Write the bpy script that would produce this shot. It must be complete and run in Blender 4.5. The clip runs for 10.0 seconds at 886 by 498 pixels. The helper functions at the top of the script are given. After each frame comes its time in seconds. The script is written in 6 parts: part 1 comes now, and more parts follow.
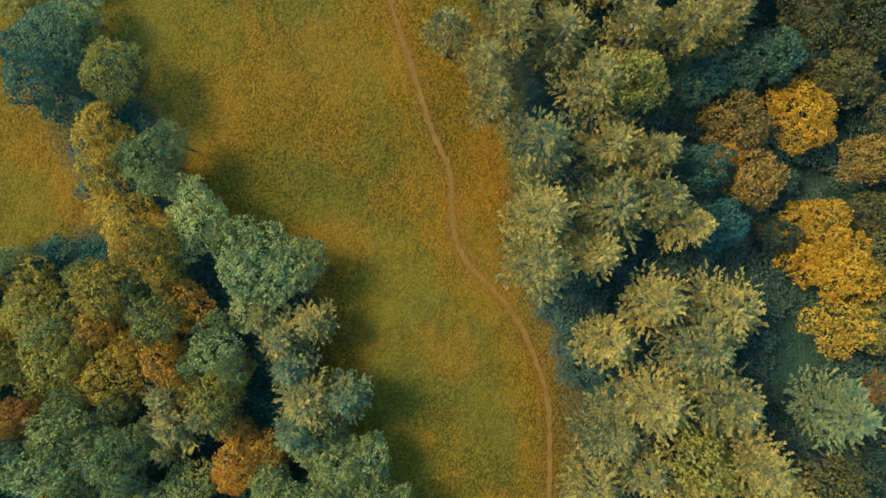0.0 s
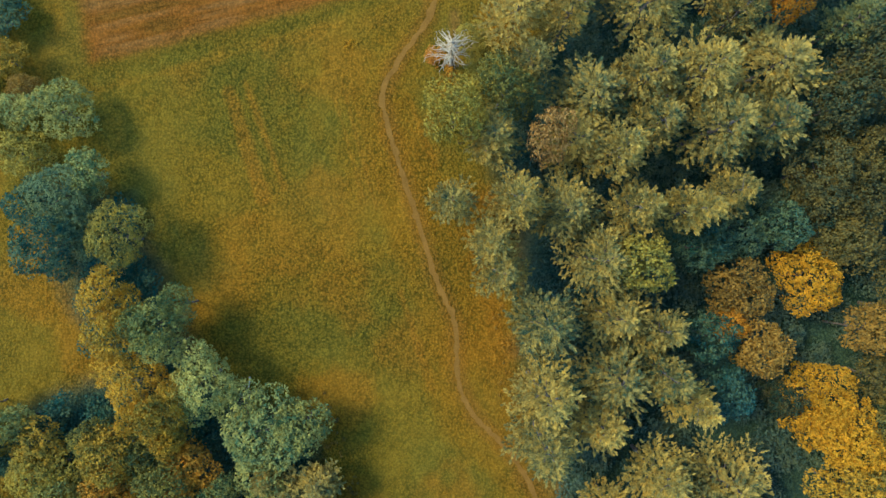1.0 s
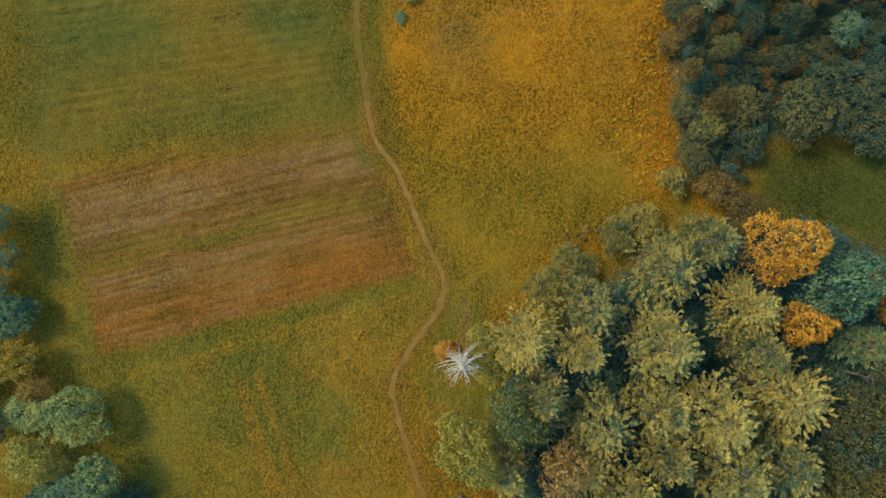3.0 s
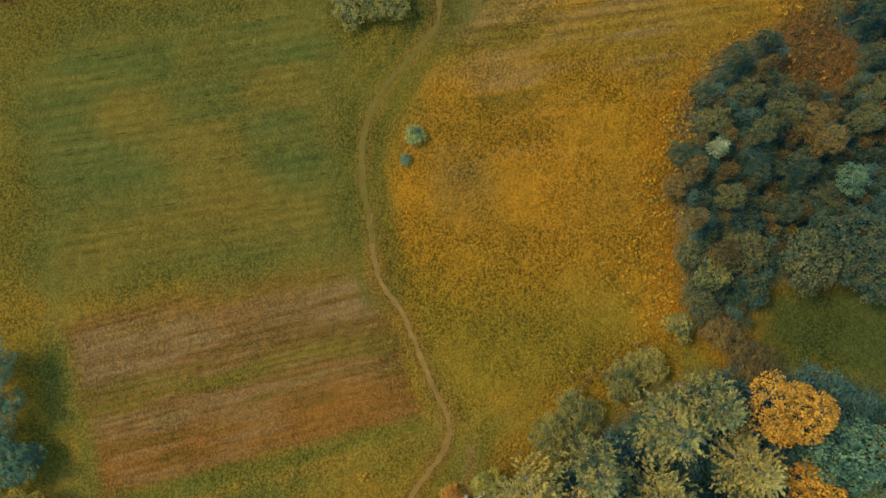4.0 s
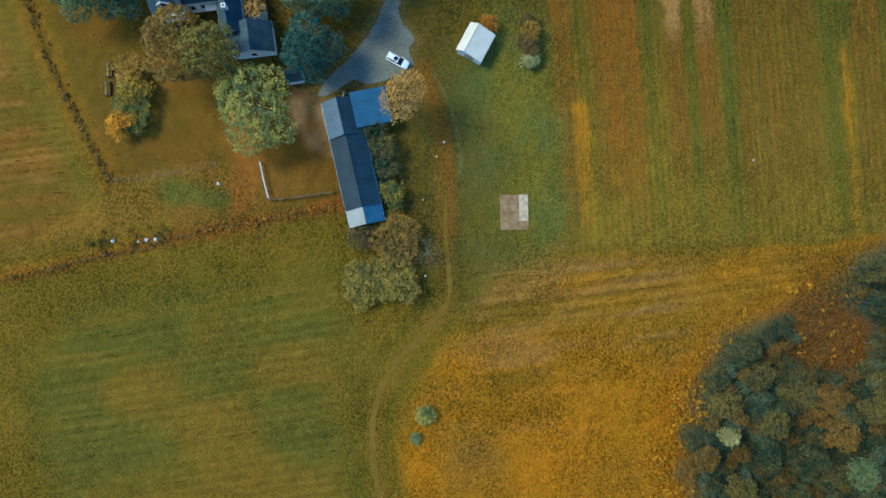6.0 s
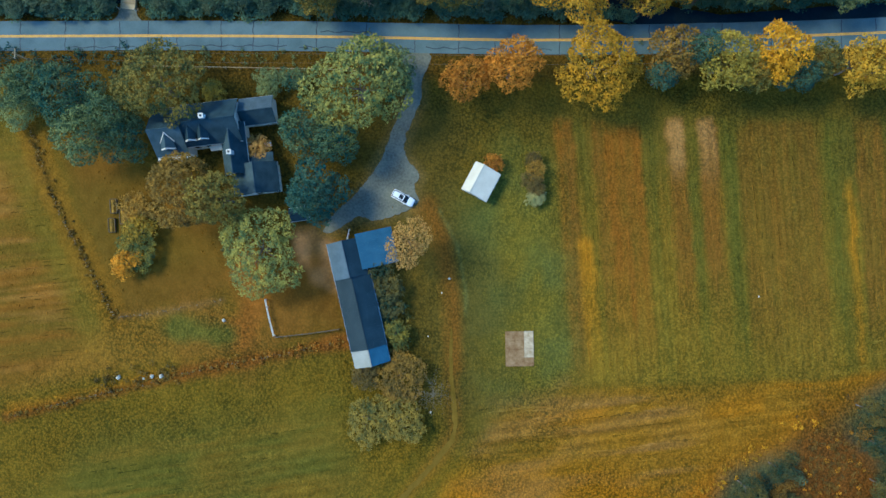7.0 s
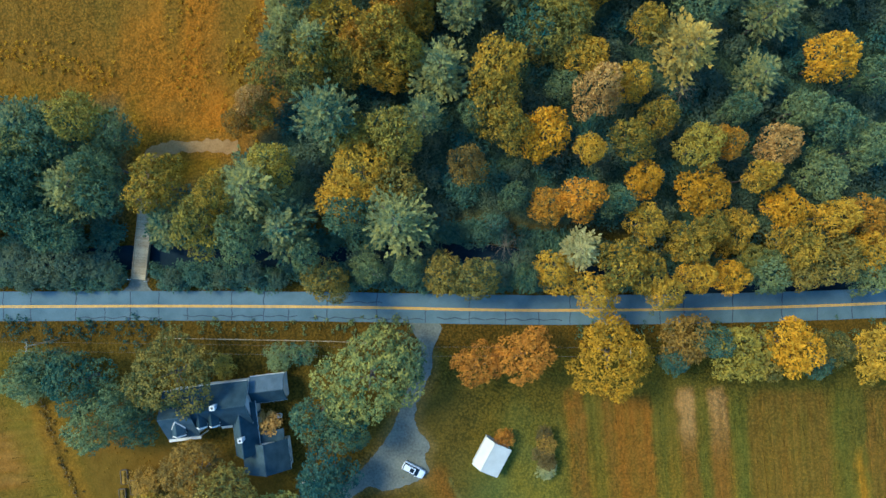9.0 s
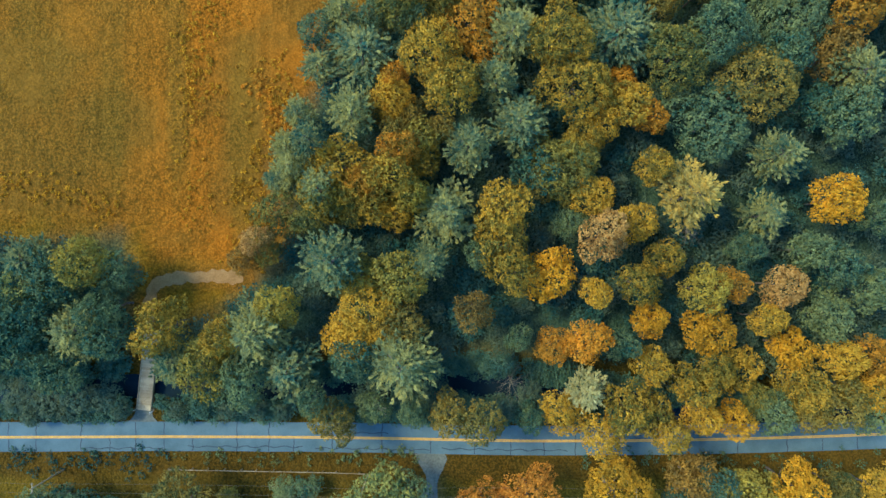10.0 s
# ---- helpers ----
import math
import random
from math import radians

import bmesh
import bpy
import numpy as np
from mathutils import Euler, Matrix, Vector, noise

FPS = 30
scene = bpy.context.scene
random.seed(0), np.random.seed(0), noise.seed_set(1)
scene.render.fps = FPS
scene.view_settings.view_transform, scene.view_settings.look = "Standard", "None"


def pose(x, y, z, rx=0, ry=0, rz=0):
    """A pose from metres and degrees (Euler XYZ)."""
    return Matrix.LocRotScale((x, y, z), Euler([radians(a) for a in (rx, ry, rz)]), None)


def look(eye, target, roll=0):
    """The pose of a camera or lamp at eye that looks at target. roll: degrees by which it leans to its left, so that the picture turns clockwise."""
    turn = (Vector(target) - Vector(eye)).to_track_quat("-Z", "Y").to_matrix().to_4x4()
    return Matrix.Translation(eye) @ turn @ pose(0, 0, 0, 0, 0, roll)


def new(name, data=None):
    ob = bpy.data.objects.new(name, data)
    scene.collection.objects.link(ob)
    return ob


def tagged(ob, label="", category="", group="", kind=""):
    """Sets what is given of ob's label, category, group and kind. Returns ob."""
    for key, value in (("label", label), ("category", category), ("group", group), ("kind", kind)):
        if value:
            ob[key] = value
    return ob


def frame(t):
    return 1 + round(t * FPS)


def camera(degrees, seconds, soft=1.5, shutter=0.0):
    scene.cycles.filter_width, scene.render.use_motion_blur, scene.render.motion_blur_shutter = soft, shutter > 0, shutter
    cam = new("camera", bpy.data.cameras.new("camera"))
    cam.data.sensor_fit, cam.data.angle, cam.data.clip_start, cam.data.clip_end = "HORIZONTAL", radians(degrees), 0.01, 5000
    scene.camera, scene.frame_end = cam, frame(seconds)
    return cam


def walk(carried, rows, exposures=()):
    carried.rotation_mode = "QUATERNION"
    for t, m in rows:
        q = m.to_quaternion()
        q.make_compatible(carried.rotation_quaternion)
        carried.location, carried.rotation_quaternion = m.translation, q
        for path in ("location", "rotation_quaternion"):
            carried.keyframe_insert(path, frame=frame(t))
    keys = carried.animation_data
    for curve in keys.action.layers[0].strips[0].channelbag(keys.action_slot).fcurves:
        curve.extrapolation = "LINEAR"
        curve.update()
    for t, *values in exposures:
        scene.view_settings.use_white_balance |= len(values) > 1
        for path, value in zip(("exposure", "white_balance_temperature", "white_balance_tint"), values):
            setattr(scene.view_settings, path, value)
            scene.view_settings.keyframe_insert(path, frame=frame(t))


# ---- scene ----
cam = camera(74.0, 10.0, soft=1.55)
EYE = 111.3


def flight(t, ahead=0.0):
    k = t / 10
    return t, pose(0.544 * k**3 - 1.206 * k**2 - 9.107 * k, 9.508 * k**3 - 30.306 * k**2 + 285.85 * k + ahead, EYE)


# small corrections along the way, in metres
LAG = {0.0: -0.2, 0.5: -0.25, 4.5: 0.2, 5.5: -0.2, 8.5: 0.15, 9.5: 0.6, 10.0: -0.7}
walk(cam, [flight(i * 0.5, LAG.get(i * 0.5, 0.0)) for i in range(21)], [(0.0, 0.32, 5050, -9), (1.5, 0.24, 5050, -9), (2.5, 0.14, 5050, -9), (5.5, 0.10, 5050, -9), (7.0, 0.13, 5000, -9), (8.0, 0.27, 4950, -9), (8.5, 0.30, 4950, -9), (10.0, 0.42, 5050, -9)])

# ---- light ----
world = bpy.data.worlds.new("sky")
scene.world = world
world.use_nodes = True
wn = world.node_tree
sky = wn.nodes.new("ShaderNodeTexSky")
sky.sky_type, sky.sun_disc = "NISHITA", False
SUN_AZ, SUN_EL = radians(-68), radians(47)  # from the west-north-west, x is east
sky.sun_elevation, sky.sun_rotation = SUN_EL, SUN_AZ
sky.ozone_density, sky.dust_density = 8.0, 0.3
wn.links.new(sky.outputs[0], wn.nodes["Background"].inputs[0])
wn.nodes["Background"].inputs[1].default_value = 0.305
sun_data = bpy.data.lights.new("sun", "SUN")
sun_data.energy, sun_data.angle, sun_data.color = 3.5, radians(18), (1.0, 0.80, 0.50)
sun = new("sun", sun_data)
sun.matrix_world = look((math.sin(SUN_AZ) * math.cos(SUN_EL) * 300, math.cos(SUN_AZ) * math.cos(SUN_EL) * 300, math.sin(SUN_EL) * 300), (0, 0, 0))


# ---- materials ----
def surface(name, dark, light, scale=1.0, fine=8.0, rough=0.8, bump=0.2, metal=0.0, cover="", island=0.0, per_object=0.0, contrast=0.5, spec=0.1):
    """A surface with colour variation at two scales, and relief."""
    m = bpy.data.materials.new(name)
    m.use_nodes = True
    nt = m.node_tree
    N, L = nt.nodes, nt.links
    bsdf = N["Principled BSDF"]
    bsdf.inputs["Roughness"].default_value = rough
    bsdf.inputs["Metallic"].default_value = metal
    bsdf.inputs["Specular IOR Level"].default_value = spec
    geo = N.new("ShaderNodeNewGeometry")
    n1 = N.new("ShaderNodeTexNoise")
    n1.inputs["Scale"].default_value, n1.inputs["Detail"].default_value = scale, 4
    n2 = N.new("ShaderNodeTexNoise")
    n2.inputs["Scale"].default_value, n2.inputs["Detail"].default_value = fine, 3
    for n in (n1, n2):
        L.new(geo.outputs["Position"], n.inputs["Vector"])
    add = N.new("ShaderNodeMath")
    add.operation = "MULTIPLY_ADD"
    L.new(n2.outputs[0], add.inputs[0])
    add.inputs[1].default_value = contrast
    L.new(n1.outputs[0], add.inputs[2])
    ramp = N.new("ShaderNodeMapRange")
    ramp.inputs["From Min"].default_value, ramp.inputs["From Max"].default_value = 0.36 + 0.33 * contrast, 0.64 + 0.67 * contrast
    L.new(add.outputs[0], ramp.inputs["Value"])
    fac = ramp.outputs[0]
    for source, amount in ((geo.outputs["Random Per Island"], island), (None, per_object)):
        if not amount:
            continue
        if source is None:
            source = N.new("ShaderNodeObjectInfo").outputs["Random"]
        j = N.new("ShaderNodeMath")
        j.operation = "SUBTRACT"
        L.new(source, j.inputs[0])
        j.inputs[1].default_value = 0.5
        k = N.new("ShaderNodeMath")
        k.operation, k.use_clamp = "MULTIPLY_ADD", True
        L.new(j.outputs[0], k.inputs[0])
        k.inputs[1].default_value = amount
        L.new(fac, k.inputs[2])
        fac = k.outputs[0]
    mix = N.new("ShaderNodeMix")
    mix.data_type = "RGBA"
    mix.inputs["A"].default_value, mix.inputs["B"].default_value = (*dark, 1), (*light, 1)
    L.new(fac, mix.inputs["Factor"])
    colour = mix.outputs["Result"]
    if cover:
        at = N.new("ShaderNodeAttribute")
        at.attribute_name = cover
        mul = N.new("ShaderNodeMix")
        mul.data_type, mul.blend_type = "RGBA", "MULTIPLY"
        mul.inputs["Factor"].default_value = 1
        L.new(at.outputs["Color"], mul.inputs["A"])
        L.new(colour, mul.inputs["B"])
        colour = mul.outputs["Result"]
    L.new(colour, bsdf.inputs["Base Color"])
    if bump:
        b = N.new("ShaderNodeBump")
        b.inputs["Strength"].default_value, b.inputs["Distance"].default_value = bump, 0.5 / fine
        L.new(n2.outputs[0], b.inputs["Height"])
        L.new(b.outputs[0], bsdf.inputs["Normal"])
    return m


def meadow(name, low, high, size, bump, uneven=""):
    """Ground or growth: the cover's own colour, broken up by plants of three sizes. uneven: an attribute that says how rank the growth is."""
    m = bpy.data.materials.new(name)
    m.use_nodes = True
    N, L = m.node_tree.nodes, m.node_tree.links
    bsdf = N["Principled BSDF"]
    bsdf.inputs["Roughness"].default_value, bsdf.inputs["Specular IOR Level"].default_value = 0.95, 0.03
    geo = N.new("ShaderNodeNewGeometry")
    grain = N.new("ShaderNodeTexNoise")
    grain.inputs["Scale"].default_value, grain.inputs["Detail"].default_value, grain.inputs["Roughness"].default_value = 0.9 / size, 5, 0.7
    warp = N.new("ShaderNodeMix")
    warp.data_type, warp.blend_type = "RGBA", "ADD"
    warp.inputs["Factor"].default_value = 0.35
    L.new(geo.outputs["Position"], grain.inputs["Vector"])
    L.new(geo.outputs["Position"], warp.inputs["A"])
    L.new(grain.outputs["Color"], warp.inputs["B"])
    height = grain.outputs[0]
    for scale, amount in ((1 / size, -0.75), (2.3 / size, -0.3)):
        cells = N.new("ShaderNodeTexVoronoi")
        cells.inputs["Scale"].default_value = scale
        L.new(warp.outputs["Result"], cells.inputs["Vector"])
        add = N.new("ShaderNodeMath")
        add.operation = "MULTIPLY_ADD"
        L.new(cells.outputs["Distance"], add.inputs[0])
        add.inputs[1].default_value = amount
        L.new(height, add.inputs[2])
        height = add.outputs[0]
    fac = N.new("ShaderNodeMapRange")
    fac.inputs["From Min"].default_value, fac.inputs["From Max"].default_value = -0.26, 0.38
    L.new(height, fac.inputs["Value"])
    mix = N.new("ShaderNodeMix")
    mix.data_type = "RGBA"
    mix.inputs["A"].default_value, mix.inputs["B"].default_value = (*low, 1), (*high, 1)
    L.new(fac.outputs[0], mix.inputs["Factor"])
    growth = mix.outputs["Result"]
    b = N.new("ShaderNodeBump")
    b.inputs["Strength"].default_value, b.inputs["Distance"].default_value = bump, 0.4
    if uneven:
        rank = N.new("ShaderNodeAttribute")
        rank.attribute_name = uneven
        level = N.new("ShaderNodeMix")
        level.data_type = "RGBA"
        level.inputs["A"].default_value = (1.06, 1.06, 1.0, 1)
        L.new(rank.outputs["Fac"], level.inputs["Factor"])
        L.new(growth, level.inputs["B"])
        growth = level.outputs["Result"]
        strong = N.new("ShaderNodeMath")
        strong.operation = "MULTIPLY"
        strong.inputs[1].default_value = bump
        L.new(rank.outputs["Fac"], strong.inputs[0])
        L.new(strong.outputs[0], b.inputs["Strength"])
    at = N.new("ShaderNodeAttribute")
    at.attribute_name = "cover"
    mul = N.new("ShaderNodeMix")
    mul.data_type, mul.blend_type = "RGBA", "MULTIPLY"
    mul.inputs["Factor"].default_value = 1
    L.new(at.outputs["Color"], mul.inputs["A"])
    L.new(growth, mul.inputs["B"])
    L.new(mul.outputs["Result"], bsdf.inputs["Base Color"])
    L.new(height, b.inputs["Height"])
    L.new(b.outputs[0], bsdf.inputs["Normal"])
    return m


GROUND = meadow("meadow_ground", (0.44, 0.55, 0.64), (1.78, 1.62, 1.34), 0.43, 1.0, "rank")
TUFT = meadow("grass_tufts", (0.85, 0.92, 0.85), (1.9, 1.75, 1.25), 0.3, 0.6)


def leaves(name, dark, light, per_object=0.6):
    """Foliage: some of the light passes through."""
    m = surface(name, dark, light, 0.5, 1.5, 0.7, 0, island=0.3, per_object=per_object, contrast=0.6, spec=0.04)
    N, L = m.node_tree.nodes, m.node_tree.links
    bsdf = N["Principled BSDF"]
    thin = N.new("ShaderNodeBsdfTranslucent")
    L.new(bsdf.inputs["Base Color"].links[0].from_socket, thin.inputs["Color"])
    both = N.new("ShaderNodeMixShader")
    both.inputs[0].default_value = 0.16
    L.new(bsdf.outputs[0], both.inputs[1])
    L.new(thin.outputs[0], both.inputs[2])
    L.new(both.outputs[0], N["Material Output"].inputs["Surface"])
    return m


LEAF = {
    "P": leaves("pine_needles", (0.072, 0.104, 0.048), (0.66, 0.425, 0.070), 0.4),
    "q": leaves("blue_pine_needles", (0.05, 0.112, 0.07), (0.43, 0.36, 0.085), 0.45),
    "p": leaves("pale_leaves", (0.095, 0.155, 0.06), (0.55, 0.45, 0.09), 0.4),
    "g": leaves("grey_green_leaves", (0.058, 0.115, 0.05), (0.48, 0.38, 0.066), 0.25),
    "t": leaves("deep_green_leaves", (0.034, 0.088, 0.058), (0.23, 0.245, 0.08), 0.7),
    "d": leaves("dark_leaves", (0.027, 0.08, 0.066), (0.125, 0.175, 0.088), 0.5),
    "o": leaves("olive_leaves", (0.085, 0.105, 0.034), (0.46, 0.315, 0.036), 0.7),
    "y": leaves("turning_leaves", (0.115, 0.112, 0.025), (0.69, 0.375, 0.026), 0.6),
    "Y": leaves("yellow_leaves", (0.27, 0.155, 0.015), (0.80, 0.385, 0.016), 0.4),
    "r": leaves("orange_leaves", (0.22, 0.135, 0.022), (0.76, 0.32, 0.02), 0.6),
    "R": leaves("russet_leaves", (0.27, 0.11, 0.02), (0.66, 0.26, 0.025), 0.4),
    "n": leaves("brown_leaves", (0.12, 0.085, 0.024), (0.44, 0.235, 0.034), 0.7),
    "N": leaves("tan_leaves", (0.30, 0.17, 0.045), (0.66, 0.36, 0.085), 0.4),
    "s": leaves("scrub_leaves", (0.030, 0.058, 0.034), (0.215, 0.150, 0.032), 0.7),
    "e": leaves("dense_olive_leaves", (0.06, 0.082, 0.03), (0.42, 0.27, 0.04), 0.3),
    "b": leaves("withered_brush", (0.095, 0.062, 0.02), (0.30, 0.165, 0.03), 0.6),
    "h": leaves("thin_grey_twigs", (0.095, 0.072, 0.026), (0.24, 0.155, 0.04), 0.3),
    "u": leaves("undergrowth_leaves", (0.042, 0.082, 0.060), (0.14, 0.158, 0.076), 0.5),
    "w": leaves("cream_leaves", (0.22, 0.23, 0.085), (0.62, 0.50, 0.17), 0.3),
}
BARK = surface("bark", (0.09, 0.065, 0.045), (0.2, 0.16, 0.12), 1.5, 12, 0.9, 0.5)
GREY_TWIG = surface("grey_twigs", (0.13, 0.10, 0.06), (0.23, 0.185, 0.115), 1.5, 12, 0.9, 0.3)
DEAD_WOOD = surface("bleached_wood", (0.42, 0.30, 0.17), (0.68, 0.53, 0.33), 1.5, 12, 0.8, 0.3)
DIRT = surface("trodden_dirt", (0.185, 0.088, 0.012), (0.29, 0.138, 0.021), 0.35, 3, 0.95, 0.4, contrast=0.8)
PALE_DIRT = surface("pale_track_earth", (0.24, 0.125, 0.036), (0.40, 0.225, 0.080), 0.4, 3, 0.95, 0.4, contrast=0.8)
FARM_DIRT = surface("farm_track_earth", (0.135, 0.080, 0.009), (0.19, 0.112, 0.014), 0.5, 4, 0.95, 0.4, spec=0.05)
GRAVEL = surface("drive_gravel", (0.10, 0.098, 0.072), (0.21, 0.205, 0.15), 0.22, 2.5, 0.9, 0.5, contrast=0.8)
ASPHALT = surface("worn_asphalt", (0.085, 0.122, 0.125), (0.135, 0.18, 0.18), 0.25, 6, 0.75, 0.2)
SEAM = surface("sealed_crack", (0.03, 0.035, 0.045), (0.07, 0.075, 0.085), 1, 8, 0.7, 0.1)
LINE = surface("yellow_line_paint", (0.60, 0.31, 0.05), (0.80, 0.43, 0.08), 1, 9, 0.7, 0.1)
WATER = surface("river_water", (0.012, 0.022, 0.03), (0.02, 0.035, 0.045), 0.2, 2, 0.3, 0.05, spec=0.02)
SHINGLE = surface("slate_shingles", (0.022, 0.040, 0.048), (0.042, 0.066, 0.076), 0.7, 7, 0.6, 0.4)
# paler copy of the slate: the brighter slopes' light is in its colour
SHINGLE_LIT = surface("lit_slate_shingles", (0.038, 0.062, 0.070), (0.074, 0.104, 0.114), 0.7, 7, 0.6, 0.4)
METAL_GREY = surface("grey_metal_roof", (0.085, 0.11, 0.118), (0.13, 0.158, 0.168), 0.6, 5, 0.45, 0.1, 0.2)
METAL_BLUE = surface("blue_metal_roof", (0.032, 0.088, 0.14), (0.052, 0.125, 0.19), 0.5, 5, 0.45, 0.1)
# dark blue roof again, toned for the sun on the barn's west slope
METAL_DARK_LIT = surface("lit_dark_blue_roof", (0.026, 0.037, 0.039), (0.04, 0.053, 0.055), 0.5, 5, 0.45, 0.1)
METAL_PALE = surface("pale_metal_roof", (0.28, 0.26, 0.205), (0.35, 0.33, 0.27), 0.5, 5, 0.5, 0.1)
METAL_DARK = surface("dark_blue_metal_roof", (0.018, 0.034, 0.044), (0.03, 0.052, 0.066), 0.5, 5, 0.45, 0.1)
METAL_WHITE = surface("white_metal_roof", (0.60, 0.52, 0.38), (0.70, 0.62, 0.47), 0.5, 5, 0.5, 0.1)
WHITE = surface("white_paint", (0.62, 0.56, 0.46), (0.76, 0.70, 0.58), 0.8, 7, 0.6, 0.1)
RED_BARN = surface("weathered_boards", (0.13, 0.10, 0.08), (0.24, 0.19, 0.15), 0.8, 7, 0.85, 0.3)
TIMBER = surface("weathered_planks", (0.33, 0.24, 0.125), (0.50, 0.385, 0.215), 0.8, 7, 0.85, 0.3, per_object=0.8)
OLD_TIMBER = surface("dark_old_timber", (0.10, 0.075, 0.045), (0.19, 0.145, 0.09), 0.8, 7, 0.9, 0.3)
STONE = surface("field_stone", (0.13, 0.09, 0.04), (0.25, 0.175, 0.085), 1.5, 7, 0.9, 0.4, per_object=0.8)
WORN_CONCRETE = surface("worn_concrete", (0.34, 0.235, 0.12), (0.60, 0.46, 0.28), 1.2, 4, 0.9, 0.3)
PALE_STONE = surface("pale_stone", (0.56, 0.46, 0.31), (0.74, 0.64, 0.46), 1.5, 7, 0.85, 0.3)
CONCRETE = surface("bare_slab", (0.20, 0.105, 0.038), (0.34, 0.215, 0.10), 0.8, 3, 0.9, 0.3)
GLASS = surface("dark_glass", (0.012, 0.016, 0.02), (0.02, 0.025, 0.03), 1, 4, 0.08, 0)
CAR_PAINT = surface("white_car_paint", (0.74, 0.74, 0.74), (0.82, 0.82, 0.81), 0.5, 3, 0.25, 0)
BLACK = surface("black_trim", (0.02, 0.02, 0.022), (0.035, 0.035, 0.04), 2, 9, 0.5, 0)
STEEL = surface("grey_steel", (0.4, 0.41, 0.42), (0.6, 0.61, 0.62), 2, 9, 0.4, 0, 0.7)
BRICK = surface("chimney_masonry", (0.55, 0.53, 0.5), (0.75, 0.73, 0.7), 2, 9, 0.85, 0.3)


# ---- building helpers ----
def thing(name, label, category, m=None, group="", kind=""):
    ob = new(name)
    ob.empty_display_size = 0.2
    if m is not None:
        ob.matrix_world = m
    return tagged(ob, label, category, group, kind)


def mesh_of(name, verts, faces, material, smooth=False):
    me = bpy.data.meshes.new(name)
    me.from_pydata(verts, [], faces)
    if smooth:
        me.polygons.foreach_set("use_smooth", [True] * len(me.polygons))
    me.materials.append(material)
    me.update()
    return me


def part(name, me, parent, label="", m=None):
    """One mesh object under a thing or a part."""
    ob = new(name, me)
    ob.parent = parent
    if m is not None:
        ob.matrix_local = m
    return tagged(ob, label) if label else ob


def from_bm(name, bm, material, smooth=False):
    me = bpy.data.meshes.new(name)
    bm.to_mesh(me)
    bm.free()
    me.materials.append(material)
    if smooth:
        me.polygons.foreach_set("use_smooth", [True] * len(me.polygons))
    return me


def box_mesh(name, a, b, material, bevel=0.02):
    """A box from corner a to corner b with softened edges."""
    bm = bmesh.new()
    bmesh.ops.create_cube(bm, size=1)
    for v in bm.verts:
        for i in range(3):
            v.co[i] = (a[i] + b[i]) / 2 + v.co[i] * (b[i] - a[i])
    if bevel:
        bmesh.ops.bevel(bm, geom=bm.edges[:], offset=bevel, segments=1, affect="EDGES")
    return from_bm(name, bm, material)


def slab(name, corners, thickness, material):
    """A sloping slab: four upper corners, and a thickness straight down."""
    lower = [(x, y, z - thickness) for x, y, z in corners]
    faces = [(0, 1, 2, 3), (7, 6, 5, 4)] + [(i, i + 4, (i + 1) % 4 + 4, (i + 1) % 4) for i in range(4)]
    return mesh_of(name, list(corners) + lower, faces, material)


def smooth_line(points, step=1.0):
    """Points at even steps along a rounded line through the given ones."""
    p = np.array(points, float)
    out = []
    for i in range(len(p) - 1):
        a, b, c, d = p[max(i - 1, 0)], p[i], p[i + 1], p[min(i + 2, len(p) - 1)]
        n = max(2, int(np.hypot(*(c - b)) / step))
        for u in np.linspace(0, 1, n, endpoint=False):
            out.append(0.5 * (2 * b + (c - a) * u + (2 * a - 5 * b + 4 * c - d) * u**2 + (3 * b - a - 3 * c + d) * u**3))
    return np.array(out + [p[-1]])


def ribbon(name, points, half, z, material, wobble=0.0, seed=1, thickness=0.0):
    """A strip along a line, half wide on each side; half may be a list."""
    rng = np.random.RandomState(seed)
    p = np.array(points)
    d = np.gradient(p, axis=0)
    d /= np.linalg.norm(d, axis=1)[:, None] + 1e-9
    side = np.stack([-d[:, 1], d[:, 0]], 1)
    h = np.broadcast_to(half, (len(p),))
    wl, wr = h + wobble * rng.randn(len(p)), h + wobble * rng.randn(len(p))
    left, right = p + side * wl[:, None], p - side * wr[:, None]
    n = len(p)
    verts = [(x, y, z) for x, y in left] + [(x, y, z) for x, y in right]
    faces = [(i, n + i, n + i + 1, i + 1) for i in range(n - 1)]
    if thickness:
        verts += [(x, y, z - thickness) for x, y, _ in verts]
        faces += [(2 * n + i, i, i + 1, 2 * n + i + 1) for i in range(n - 1)] + [(n + i, 3 * n + i, 3 * n + i + 1, n + i + 1) for i in range(n - 1)]
    return mesh_of(name, verts, faces, material)


def value_noise(x, y, size, seed):
    g = np.random.RandomState(seed).rand(256, 256)
    u, v = x / size, y / size
    i, j = np.floor(u).astype(int), np.floor(v).astype(int)
    fu, fv = u - i, v - j
    fu, fv = fu * fu * (3 - 2 * fu), fv * fv * (3 - 2 * fv)
    a, b = g[i % 256, j % 256], g[(i + 1) % 256, j % 256]
    c, d = g[i % 256, (j + 1) % 256], g[(i + 1) % 256, (j + 1) % 256]
    return (a * (1 - fu) + b * fu) * (1 - fv) + (c * (1 - fu) + d * fu) * fv


